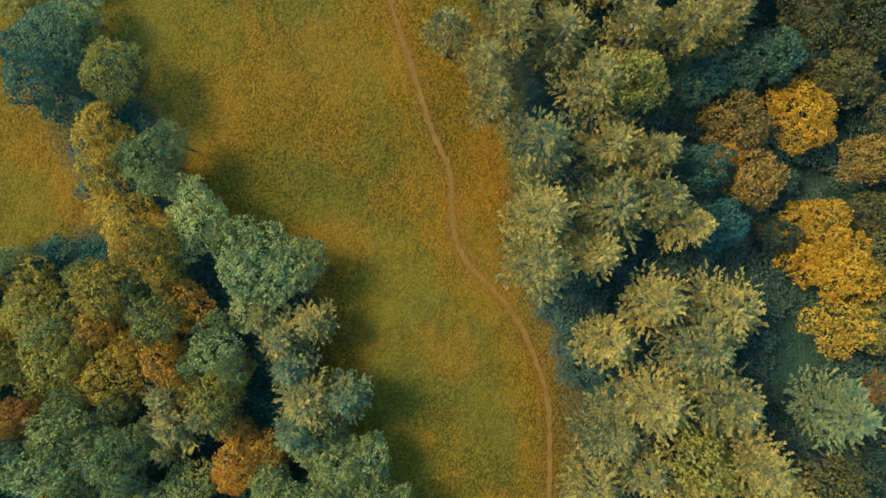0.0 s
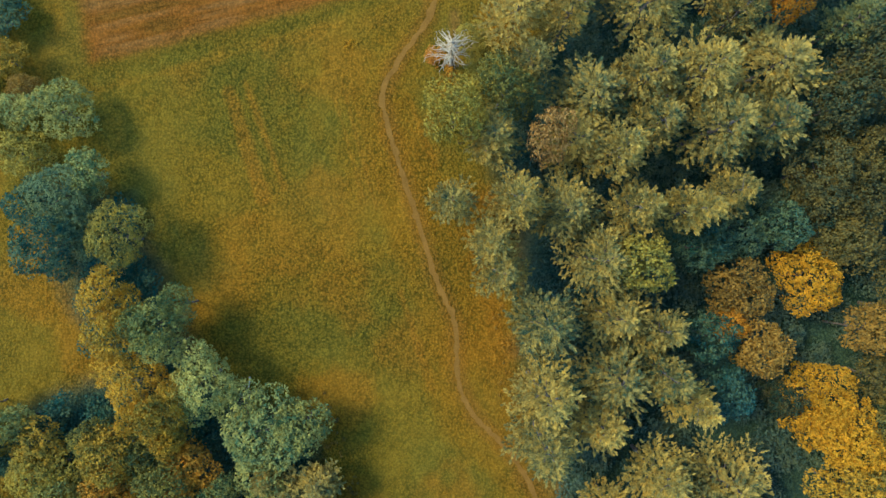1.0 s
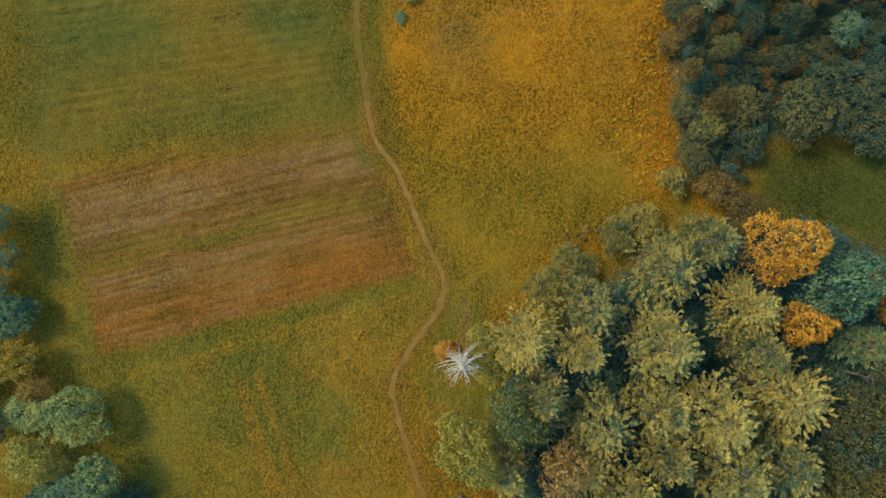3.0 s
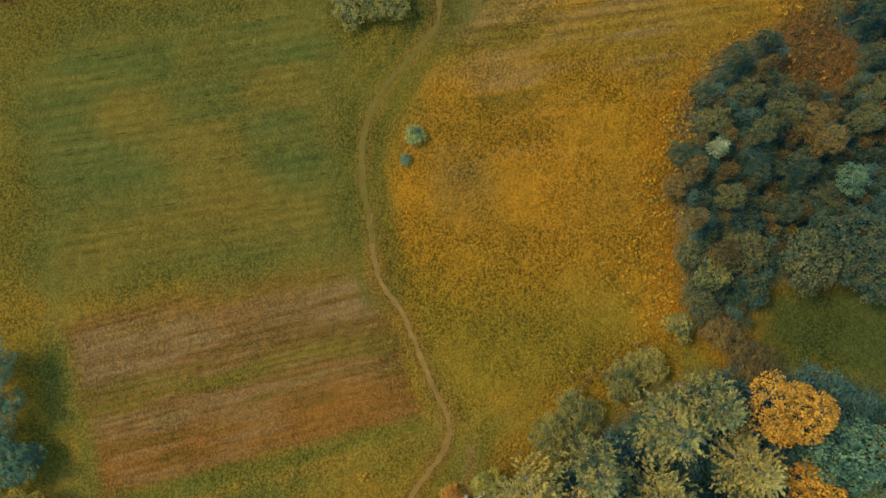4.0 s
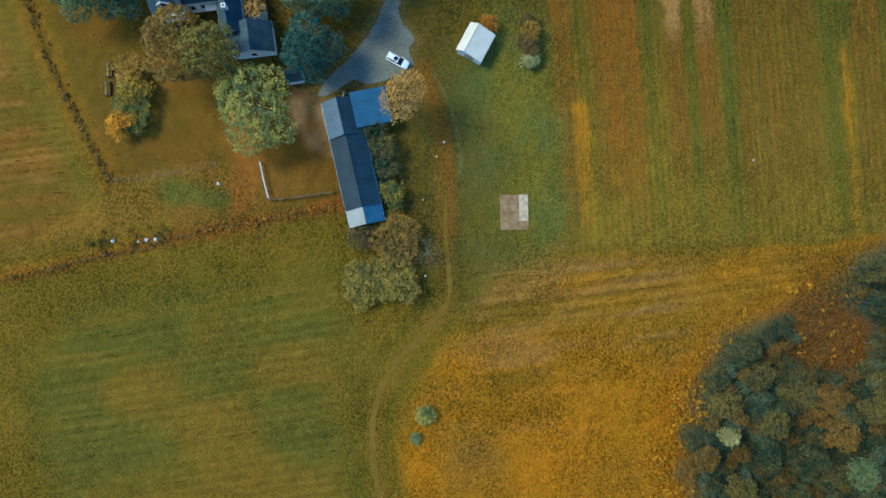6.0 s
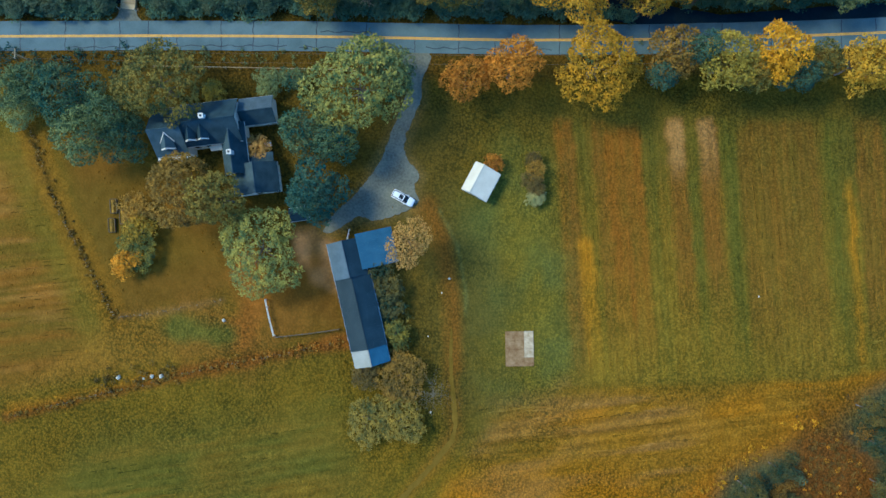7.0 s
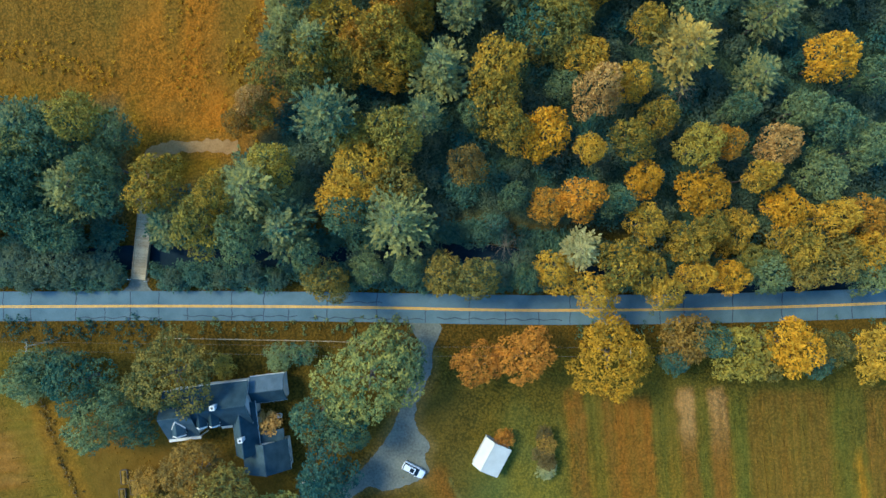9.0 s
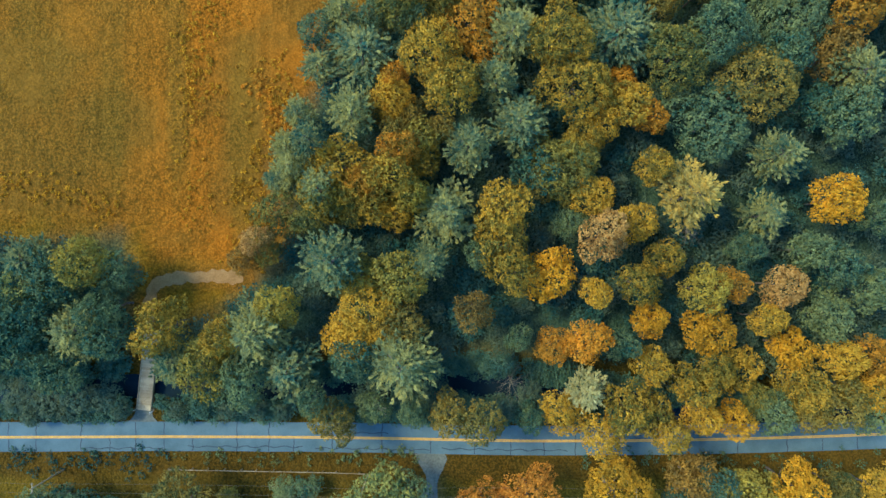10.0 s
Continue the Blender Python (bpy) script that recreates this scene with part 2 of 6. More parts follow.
def distance_in(x, y, poly):
    """Distance to the outline of a polygon, positive inside."""
    best, inside = np.full(x.shape, 1e9), np.zeros(x.shape, bool)
    for (ax, ay), (bx, by) in zip(poly, poly[1:] + poly[:1]):
        dx, dy = bx - ax, by - ay
        s = np.clip(((x - ax) * dx + (y - ay) * dy) / (dx * dx + dy * dy), 0, 1)
        best = np.minimum(best, np.hypot(x - ax - s * dx, y - ay - s * dy))
        hit = ((ay > y) != (by > y)) & (x < (bx - ax) * (y - ay) / (by - ay + 1e-12) + ax)
        inside ^= hit
    return np.where(inside, best, -best)


def distance_line(x, y, line):
    best = np.full(x.shape, 1e9)
    for (ax, ay), (bx, by) in zip(line, line[1:]):
        dx, dy = bx - ax, by - ay
        s = np.clip(((x - ax) * dx + (y - ay) * dy) / (dx * dx + dy * dy + 1e-9), 0, 1)
        best = np.minimum(best, np.hypot(x - ax - s * dx, y - ay - s * dy))
    return best


def step(d, soft):
    u = np.clip(d / soft * 0.5 + 0.5, 0, 1)
    return u * u * (3 - 2 * u)


# ---- plan: fields, ways and water ----
TRACK_SOUTH = [
    (19.9, -57.7), (20.1, -47.0), (19.9, -29.9), (17.2, -20.2), (12.4, -11.1), (4.9, -3.1), (2.0, 3.3), (1.4, 14.0),
    (-2.0, 22.0), (-6.3, 35.4), (-10.1, 47.2), (-12.4, 57.0), (-9.7, 63.4), (-3.6, 72.2), (-2.8, 77.8), (-6.5, 85.9),
    (-11.3, 97.6), (-16.1, 105.1), (-17.8, 116.9),
]
TRACK_NORTH = [
    (-15.9, 102.7), (-16.9, 111.2), (-19.1, 124.1), (-18.6, 132.6), (-15.3, 140.1), (-7.9, 148.7), (-4.6, 154.0), (-5.2, 164.7),
    (-5.2, 173.6), (-5.9, 184.3), (-8.6, 191.8), (-10.9, 196.1),
]
DRIVE = [(-12.5, 224.8), (-11.5, 221.8), (-13.6, 214.3), (-15.7, 207.9), (-17.3, 202.5), (-22.2, 197.2), (-28.0, 192.4), (-31.2, 190.2)]
ROAD = [(-134.7, 228.8), (-91.9, 228.8), (-59.8, 228.9), (-27.7, 228.7), (-0.9, 228.2), (15.1, 228.1), (41.9, 228.4), (75.9, 229.5), (122.1, 232.0)]
PLOUGHED = [(-76.4, 96.0), (-50.9, 103.0), (-21.5, 109.2), (-17.8, 103.0), (-12.4, 92.8), (-9.0, 78.6), (-26.3, 73.9), (-67.0, 63.7), (-71.3, 81.4)]
GREEN_FIELD = [(-82.3, 140.9), (-74.8, 150.6), (-25.5, 157.0), (-24.5, 138.8), (-23.6, 117.4), (-22.3, 109.9), (-78.0, 104.0)]
GOLD_MEADOW = [(-5.8, 145.4), (18.8, 148.6), (47.2, 151.3), (44.0, 139.5), (38.1, 123.5), (41.8, 95.6), (27.4, 84.9), (0.6, 79.6), (-11.1, 103.1), (-13.3, 124.5)]
GOLD_STRIP = [
    (-1.4, 159.4), (28.5, 161.5), (45.6, 161.5), (66.0, 165.8), (78.6, 175.4), (78.6, 167.9), (60.6, 155.1), (48.9, 147.6),
    (37.1, 141.2), (17.8, 149.7), (-0.4, 149.7),
]
STRIP_FIELD = [(14.2, 213.2), (80.0, 213.2), (84.3, 167.2), (67.2, 164.0), (18.0, 162.9), (16.9, 169.4)]
GARDEN = [
    (-83.7, 212.2), (-63.3, 204.7), (-40.9, 197.2), (-27.0, 188.6), (-25.4, 172.0), (-38.7, 171.0), (-48.4, 179.0), (-68.2, 175.6),
    (-71.9, 183.3), (-78.3, 198.2),
]
GREEN_YARD = [(-5.6, 197.2), (5.1, 210.0), (14.2, 203.6), (16.9, 171.5), (15.8, 164.0), (-0.2, 156.5), (-4.5, 162.9), (-4.0, 180.1)]
WEST_FIELD = [(-101.9, 207.9), (-84.7, 210.0), (-79.4, 195.0), (-71.9, 174.7), (-70.8, 167.2), (-101.9, 159.7)]
NORTH_MEADOW = [
    (-109.7, 270.0), (-109.7, 333.6), (-19.8, 333.6), (-25.2, 305.8), (-33.7, 295.1), (-41.2, 281.2), (-39.6, 272.6), (-46.6, 260.9),
    (-64.8, 260.9), (-66.9, 268.4),
]
SOUTH_CLEARING = [(56.1, 103.0), (85.0, 104.1), (85.0, 81.6), (74.3, 85.9), (55.0, 91.2)]
NORTH_TRACK = [(-66.9, 233.6), (-66.1, 248.0), (-65.3, 254.5), (-63.2, 258.2), (-56.2, 259.0), (-47.6, 259.1)]
WALL_WEST = [(-84.7, 211.1), (-80.5, 198.2), (-74.0, 185.4), (-68.9, 175.6)]
WALL_SOUTH = [(-68.2, 175.6), (-59.1, 176.8), (-48.9, 178.8)]
HEDGE_BANK = [(-89.2, 156.7), (-74.2, 160.4), (-62.4, 163.1), (-53.9, 165.3), (-41.0, 167.9), (-25.0, 171.1)]
RIVER = [(-135.5, 236.5), (-92.7, 236.5), (-65.9, 238.2), (-33.8, 237.4), (-7.1, 238.7), (14.3, 236.5), (46.4, 231.2), (75.1, 233.3), (121.3, 236.5)]
# centre, half width, north end, south end, tone, strength of each strip behind the shed
STRIPS = [
    (15.9, 0.9, 213, 168, "rust", 1.0), (18.0, 1.2, 213, 168, "brown", 0.95), (19.8, 1.5, 190, 170, "gold", 0.85), (23.6, 1.0, 212, 168, "brown", 0.85), (28.2, 3.6, 212, 170, "rust", 0.85),
    (38.4, 1.8, 214, 178, "brown", 0.95), (38.4, 1.6, 214, 205, "pale", 1.0), (44.4, 1.9, 214, 178, "brown", 0.95), (44.4, 1.7, 214, 203, "pale", 1.0), (41.4, 1.1, 212, 170, "green", 0.8),
    (48.2, 1.4, 212, 168, "green", 0.8), (57.5, 7.5, 213, 166, "brown", 0.55), (67.3, 1.2, 213, 170, "green", 0.7), (70.6, 0.7, 200, 160, "gold", 0.7), (75.0, 2.6, 213, 168, "brown", 0.7),
]
TONES = {"rust": (0.235, 0.122, 0.032), "brown": (0.185, 0.115, 0.038), "gold": (0.37, 0.215, 0.024), "pale": (0.37, 0.27, 0.18), "green": (0.105, 0.130, 0.040)}
DRIVE_EDGE = [
    (-15.2, 225.6), (-9.2, 225.5), (-10.7, 220.5), (-11.1, 216.4), (-13.7, 210.0), (-14.0, 206.3), (-11.3, 202.7), (-12.2, 200.2), (-11.5, 197.2), (-15.7, 195.0),
    (-19.7, 193.8), (-22.7, 194.7), (-27.0, 192.0), (-29.6, 191.8), (-27.5, 195.0), (-24.3, 198.0), (-21.1, 201.5), (-18.2, 206.0), (-16.3, 211.1), (-13.9, 217.5), (-12.9, 220.9),
]
WOODS = {
    "south_wood": [(25, -70), (22, -25), (15, -10), (13, 10), (13, 30), (7, 45), (8, 58), (18, 70), (35, 83), (55, 90), (96, 80), (100, -66)],
    "west_wood": [(-104, -66), (-18, -66), (-18, -38), (-24, -22), (-26, -5), (-45, 4), (-52, 18), (-60, 38), (-78, 42), (-74, 25), (-64, 5), (-104, -10)],
    "north_wood": [(-64, 243), (-60, 251), (-48, 256), (-39, 268), (-41, 282), (-33, 296), (-23, 308), (-19, 336), (100, 336), (100, 239), (40, 238), (5, 243), (-20, 244)],
    "river_wood": [(-108, 243), (-69, 243), (-68, 262), (-71, 267), (-108, 267)],
    "thicket": [(47, 146), (42, 136), (40, 122), (42, 102), (53, 94), (58, 103), (90, 108), (98, 166), (78, 164), (62, 153)],
}


def ground_cover(x, y):
    """Base colour of the ground cover: grasses, tilled earth, litter, and some tree shade."""
    n1, n2, n3 = value_noise(x, y, 9, 3), value_noise(x, y, 3.1, 4), value_noise(x, y, 1.1, 5)
    n0 = value_noise(x, y, 28, 6)
    wave = (n1 - 0.5) * 5 + (n2 - 0.5) * 3 + (n3 - 0.5) * 1.2
    c = np.zeros(x.shape + (3,))

    def lay(mask, colour, strength=1.0):
        m = (np.clip(mask, 0, 1) * strength)[..., None]
        c[:] = c * (1 - m) + np.array(colour) * m

    def area(poly, soft=2.5, rough=1.0, grow=0.0):
        return step(distance_in(x, y, poly) + wave * rough * 0.6 + grow, soft)

    def rows(angle, period, seed):
        a = radians(angle)
        along, across = x * math.cos(a) + y * math.sin(a), -x * math.sin(a) + y * math.cos(a)
        return value_noise(along / 14, across / period, 1.0, seed)

    def streaks(angle, seed, width=0.9):
        """Fine, medium and broad streaks along rows, about 0 to 1."""
        a = radians(angle)
        along, across = x * math.cos(a) + y * math.sin(a), -x * math.sin(a) + y * math.cos(a) + (n1 - 0.5) * 0.8
        return (value_noise(along / 9, across / width, 1.0, seed) * 0.45 + value_noise(along / 22, across / (width * 2.6), 1.0, seed + 1) * 0.35
                + value_noise(along / 60, across / (width * 7), 1.0, seed + 2) * 0.35 - 0.08)

    lay(np.ones(x.shape), (0.265, 0.188, 0.030))
    lay(step(n0 - 0.5 + (n2 - 0.5) * 0.5, 0.3), (0.195, 0.170, 0.036), 0.7)
    lay(step(n1 + n2 * 0.6 - 1.02, 0.25), (0.36, 0.225, 0.028), 0.6)
    way = distance_line(x, y, TRACK_SOUTH)
    lay(step(way - 5 + wave, 5) * step(78 - y + wave, 12) * step(n0 - 0.3, 0.4), (0.18, 0.172, 0.038), 0.62)
    lay(step(1.6 - way + (n2 - 0.5) * 3, 3) * step(n1 - 0.35, 0.4), (0.30, 0.165, 0.024), 0.5)
    lay(step(value_noise(x, y, 13, 71) + (n2 - 0.5) * 0.4 - 0.56, 0.22) * step(92 - y, 10), (0.135, 0.158, 0.045), 0.5)
    lay(step(value_noise(x, y, 10, 72) + (n2 - 0.5) * 0.4 - 0.60, 0.2), (0.33, 0.185, 0.03), 0.45)
    # old wheel marks in the meadow
    for a, b, width in (((-19.5, 58), (-13.5, 36), 0.5), ((-18.0, 58), (-12.0, 36), 0.4), ((-21.5, 57), (-16, 38), 0.35), ((-41.5, 58), (-35.0, 38), 1.3), ((-38.5, 60), (-31.0, 40), 0.5), ((-7.5, 57), (-2.5, 44), 0.4), ((-9.0, 20), (-3.0, 2), 0.8)):
        lay(step(width - distance_line(x, y, [a, b]) + (n3 - 0.5) * 0.5 + (n1 - 0.5) * 0.6, 0.6), (0.335, 0.19, 0.036), 0.5)
    lay(step(4.5 - distance_line(x, y, [(-77, 108), (-75, 84), (-69, 62), (-60, 44), (-48, 22)]) + wave, 4), (0.145, 0.160, 0.050), 0.6)
    # greener round the farm
    lay(step(y - 150 + wave * 2, 16) * step(232 - y, 8), (0.122, 0.118, 0.032), 0.8)
    # tilled earth, in bands of bare soil, pale stubble and regrowth
    m = area(PLOUGHED, 2.2, 0.5)
    fine, wide = streaks(13.5, 11, 0.75), streaks(13.5, 111, 1.5)
    over = -(x + 67.0) * math.sin(radians(13.5)) + (y - 63.7) * math.cos(radians(13.5)) + (n1 - 0.5) * 2.5
    lay(m, (0.205, 0.108, 0.034))
    lay(m * step(9.5 - over, 5), (0.255, 0.122, 0.030), 0.8)
    lay(m * step(value_noise(x, y, 12, 15) - 0.55, 0.3), (0.27, 0.125, 0.026), 0.55)
    lay(m * step(fine - 0.56, 0.16) * step(value_noise(x, y, 10, 14) - 0.3, 0.4), (0.255, 0.168, 0.088), 0.65)
    lay(m * step(0.42 - fine, 0.14), (0.135, 0.098, 0.032), 0.7)
    lay(m * step(wide - 0.60, 0.16) * step(over - 8, 6), (0.170, 0.138, 0.034), 0.6)
    lay(m * step(1.5 - np.abs(over - 16.5 + (x + 40) * 0.02), 1.6), (0.185, 0.150, 0.030), 0.7)
    lay(m * step(3.2 - np.abs(over - 12.5), 2.5) * step(fine - 0.44, 0.2), (0.26, 0.175, 0.105), 0.5)
    lay(m * step(5.5 - np.abs(over - 24), 4) * step(fine - 0.46, 0.2), (0.25, 0.185, 0.125), 0.55)
    lay(m * step(over - 28, 4) * step(wide - 0.45, 0.3), (0.25, 0.16, 0.028), 0.6)
    lay(step(1.4 - np.abs(distance_line(x, y, [(-68, 62), (-40, 68.5), (-9, 77.0)])) + (n2 - 0.5) * 1.5, 1.0), (0.165, 0.155, 0.034), 0.7)
    lay(step(0.8 - np.abs(distance_line(x, y, [(-66, 58.5), (-44, 64.5), (-20, 71.0)])) + (n2 - 0.5) * 1.5, 1.0), (0.30, 0.20, 0.036), 0.5)
    # the mown green field and its margins
    lay(area([(-100, 104), (-76, 102), (-20, 112), (-14, 128), (-8, 146), (-6, 166), (-100, 166)], 7, 1.0), (0.175, 0.150, 0.032), 0.85)
    m = area(GREEN_FIELD, 8, 1.3)
    fine, wide = streaks(8.5, 21, 0.8), streaks(8.5, 121, 1.8)
    lay(m, (0.122, 0.136, 0.044))
    lay(m * step(wide - 0.52, 0.2), (0.158, 0.144, 0.040), 0.75)
    lay(m * step(0.46 - wide, 0.2), (0.105, 0.122, 0.036), 0.75)
    lay(m * step(fine - 0.58, 0.16), (0.19, 0.155, 0.040), 0.6)
    lay(m * step(0.42 - fine, 0.16), (0.100, 0.112, 0.032), 0.55)
    lay(m * step(value_noise(x, y, 18, 24) - 0.5, 0.3), (0.098, 0.120, 0.040), 0.55)
    lay(m * step(rows(8.5, 9, 23) - 0.62, 0.18), (0.22, 0.155, 0.034), 0.5)
    lay(step(5 - np.abs(y - 115 - (x + 50) * 0.12) + wave, 5) * step(-24 - x, 6) * step(x + 74, 8), (0.20, 0.145, 0.032), 0.6)
    # golden meadow
    m = area(GOLD_MEADOW, 4, 1.0)
    lay(m, (0.335, 0.190, 0.017))
    lay(m * step(value_noise(x, y, 16, 31) - 0.5 + (n2 - 0.5) * 0.3, 0.4) * step(y - 106, 16), (0.41, 0.208, 0.016), 0.85)
    lay(m * step(value_noise(x, y, 12, 33) - 0.58, 0.25) * step(y - 118, 12) * step(30 - x, 10), (0.25, 0.165, 0.055), 0.7)
    lay(m * step(102 - y + wave, 10) * step(34 - x + wave, 8), (0.20, 0.172, 0.028), 0.75)
    lay(step(4.5 - np.abs(distance_in(x, y, WOODS["thicket"]) + 2.5) + wave * 0.4, 3), (0.34, 0.165, 0.014), 0.55)
    m = area(GOLD_STRIP, 4, 1.0)
    r = rows(7, 1.6, 35)
    lay(m, (0.255, 0.168, 0.030))
    lay(m * step(r - 0.62, 0.2) * step(40 - x, 8), (0.26, 0.18, 0.10), 0.7)
    lay(m * step(rows(8, 3, 36) - 0.66, 0.15), (0.36, 0.20, 0.02), 0.7)
    r = rows(8, 2.1, 37)
    m = step(12 - np.abs(x - 8) + wave, 8) * step(166 - y + wave * 0.5, 4) * step(y - 128, 10)
    lay(m * step(r - 0.6, 0.25), (0.27, 0.19, 0.10), 0.6)
    lay(m * step(0.36 - r, 0.25), (0.145, 0.12, 0.03), 0.6)
    # strips behind the shed: grass between worn and tilled rows
    m = area(STRIP_FIELD, 1.2, 0.25)
    lean = x + (y - 195) * 0.08 + (n2 - 0.5) * 0.5
    thin = value_noise(lean, y / 30, 0.8, 41) * 0.5 + value_noise(lean, y / 45, 2.2, 45) * 0.6
    lay(m, (0.142, 0.138, 0.036))
    lay(m * step(thin - 0.62, 0.22), (0.20, 0.145, 0.034), 0.6)
    lay(m * step(0.46 - thin, 0.22), (0.118, 0.128, 0.038), 0.6)
    lay(m * step(197 - y + wave, 10) * step(thin - 0.3, 0.3), (0.195, 0.168, 0.040), 0.45)
    # rank grass below the roadside trees, with their shade darkening its tone
    lay(step(y - 203 + wave * 1.5, 12) * step(218 - y, 4) * step(x + 10, 5), (0.088, 0.105, 0.042), 0.55)
    for centre, half, top, low, tone, amount in STRIPS:
        edge = step(half - np.abs(lean - centre) + (n3 - 0.5) * 0.7, 0.7) * step(top - y + (n2 - 0.5) * 3, 2) * step(y - low + (n1 - 0.5) * 8, 9)
        lay(edge * m * np.clip(0.55 + 0.7 * value_noise(lean, y / 9, 1.0, 46) + 0.3 * (n2 - 0.5), 0, 1), TONES[tone], amount)
    lay(m * step(178 - y + wave * 2, 14) * step(thin - 0.35, 0.3), (0.215, 0.19, 0.042), 0.55)
    # about the farm
    lay(area(GREEN_YARD, 5, 1.0), (0.120, 0.162, 0.068), 0.95)
    lay(area(GREEN_YARD, 5, 1.0) * step(value_noise(x, y, 6, 55) + (n2 - 0.5) * 0.5 - 0.52, 0.25), (0.195, 0.188, 0.042), 0.7)
    lay(area(GREEN_YARD, 5, 1.0) * step(0.40 - value_noise(x, y, 8, 56) + (n2 - 0.5) * 0.3, 0.25), (0.095, 0.155, 0.088), 0.6)
    lay(area([(-84, 212), (-62, 205), (-36, 187), (-10, 186), (-12, 224), (-84, 224)], 3, 0.6), (0.112, 0.098, 0.034), 0.88)
    lay(area(GARDEN, 3, 0.5), (0.135, 0.096, 0.030), 0.92)
    lay(area(GARDEN, 3, 0.5) * step(value_noise(x, y, 7, 53) + (n2 - 0.5) * 0.4 - 0.5, 0.3), (0.172, 0.112, 0.038), 0.6)
    lay(area(GARDEN, 3, 0.5) * step(0.40 - value_noise(x, y, 9, 54), 0.3), (0.128, 0.112, 0.032), 0.6)
    m = area(WEST_FIELD, 3, 0.4)
    fine, wide = streaks(6, 51, 0.7), streaks(6, 151, 1.6)
    lay(m, (0.165, 0.118, 0.034))
    lay(m * step(wide - 0.52, 0.2), (0.215, 0.124, 0.036), 0.7)
    lay(m * step(0.44 - wide, 0.2), (0.135, 0.120, 0.033), 0.7)
    lay(m * step(fine - 0.6, 0.14), (0.28, 0.185, 0.080), 0.55)
    lay(step(3.2 - np.abs(distance_line(x, y, WALL_WEST) - 4.0) + wave * 0.4, 2.5) * step(-x - 70 - (y - 176) * 0.3, 3), (0.150, 0.142, 0.036), 0.75)
    lay(area([(-89, 161), (-69, 174), (-46, 178), (-40, 171), (-62, 166)], 3, 0.6), (0.25, 0.175, 0.048), 0.8)
    lay(step(5 - distance_line(x, y, [(-52, 172), (-40, 170), (-30, 184)]) + wave, 4), (0.22, 0.13, 0.05), 0.5)
    lay(step(3.0 - distance_line(x, y, [(-45, 172), (-43, 178), (-44, 184)]) + wave * 0.4, 2), (0.26, 0.135, 0.045), 0.8)
    lay(area([(-38.5, 179), (-26, 174), (-28, 186), (-36, 188)], 2, 0.3), (0.128, 0.085, 0.03), 0.9)
    lay(step(distance_in(x, y, [(-35.5, 191.8), (-31.2, 192.4), (-28.0, 188.6), (-27.0, 182.2), (-31.2, 183.3), (-34.4, 187.6)]) + 0.6 + wave * 0.4, 1.6) * step(n2 - 0.25, 0.4), (0.42, 0.30, 0.26), 0.95)
    lay(step(2.0 - distance_line(x, y, [(-57, 173.5), (-48, 172)]) + wave * 0.5, 1.6), (0.115, 0.155, 0.055), 0.85)
    # shade over the yard track, laid into the ground colour
    lay(step(10 - distance_line(x, y, [(-10, 206), (-14, 190), (-5, 180), (-5, 160)]) + wave, 7), (0.098, 0.098, 0.044), 0.7)
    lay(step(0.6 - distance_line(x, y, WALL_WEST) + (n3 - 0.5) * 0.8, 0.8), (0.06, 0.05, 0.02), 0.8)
    lay(step(1.2 - np.abs(distance_line(x, y, WALL_WEST) - 1.5) + (n3 - 0.5) * 1.2, 1.0), (0.24, 0.15, 0.03), 0.5)
    lay(step(0.5 - distance_line(x, y, WALL_SOUTH) + (n3 - 0.5) * 0.6, 0.8), (0.22, 0.16, 0.10), 0.6)
    lay(step(1.3 - distance_line(x, y, HEDGE_BANK) + wave * 0.3, 1.0), (0.20, 0.10, 0.035), 0.85)
    lay(step(1.0 - distance_line(x, y, [(-89, 158.2), (-62, 164.6)]) + wave * 0.3, 1.0), (0.34, 0.20, 0.03), 0.6)
    lay(step(distance_in(x, y, DRIVE_EDGE) + 0.7 + wave * 0.3, 1.6), (0.20, 0.185, 0.13), 0.7)
    # beyond the river
    m = area(NORTH_MEADOW, 4, 0.8)
    lay(m, (0.235, 0.145, 0.036))
    lay(m * step(value_noise(x, y, 12, 61) + (n2 - 0.5) * 0.4 - 0.52, 0.3), (0.40, 0.19, 0.026), 0.8)
    lay(m * step(value_noise(x, y / 6, 6, 62) - 0.6, 0.2), (0.20, 0.150, 0.04), 0.7)
    lay(m * step(-62 - x, 12), (0.185, 0.145, 0.044), 0.5)
    # litter under the trees, with their teal shade put into its colour
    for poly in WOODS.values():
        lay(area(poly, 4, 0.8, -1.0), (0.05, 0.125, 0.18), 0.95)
    lay(step(8.5 - np.hypot(x - 66.5, (y - 147.5) * 0.85) + wave, 3), (0.19, 0.10, 0.034), 0.9)
    # clearing grass, its tone darkened for the shade lying over it
    lay(area(SOUTH_CLEARING, 4, 0.6), (0.075, 0.100, 0.036), 0.95)
    # verges and worn ground beside the ways
    road = distance_line(x, y, ROAD)
    lay(step(7.5 - road + wave * 0.3, 1.5), (0.108, 0.084, 0.030), 0.85)
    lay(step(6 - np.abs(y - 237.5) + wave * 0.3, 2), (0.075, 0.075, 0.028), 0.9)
    for line, width, amount in ((TRACK_SOUTH, 1.0, 0.6), (TRACK_NORTH, 0.9, 0.4), (NORTH_TRACK, 1.6, 0.7)):
        lay(step(width + 0.7 - distance_line(x, y, line) + (n3 - 0.5), 1.0), (0.24, 0.145, 0.04), amount)
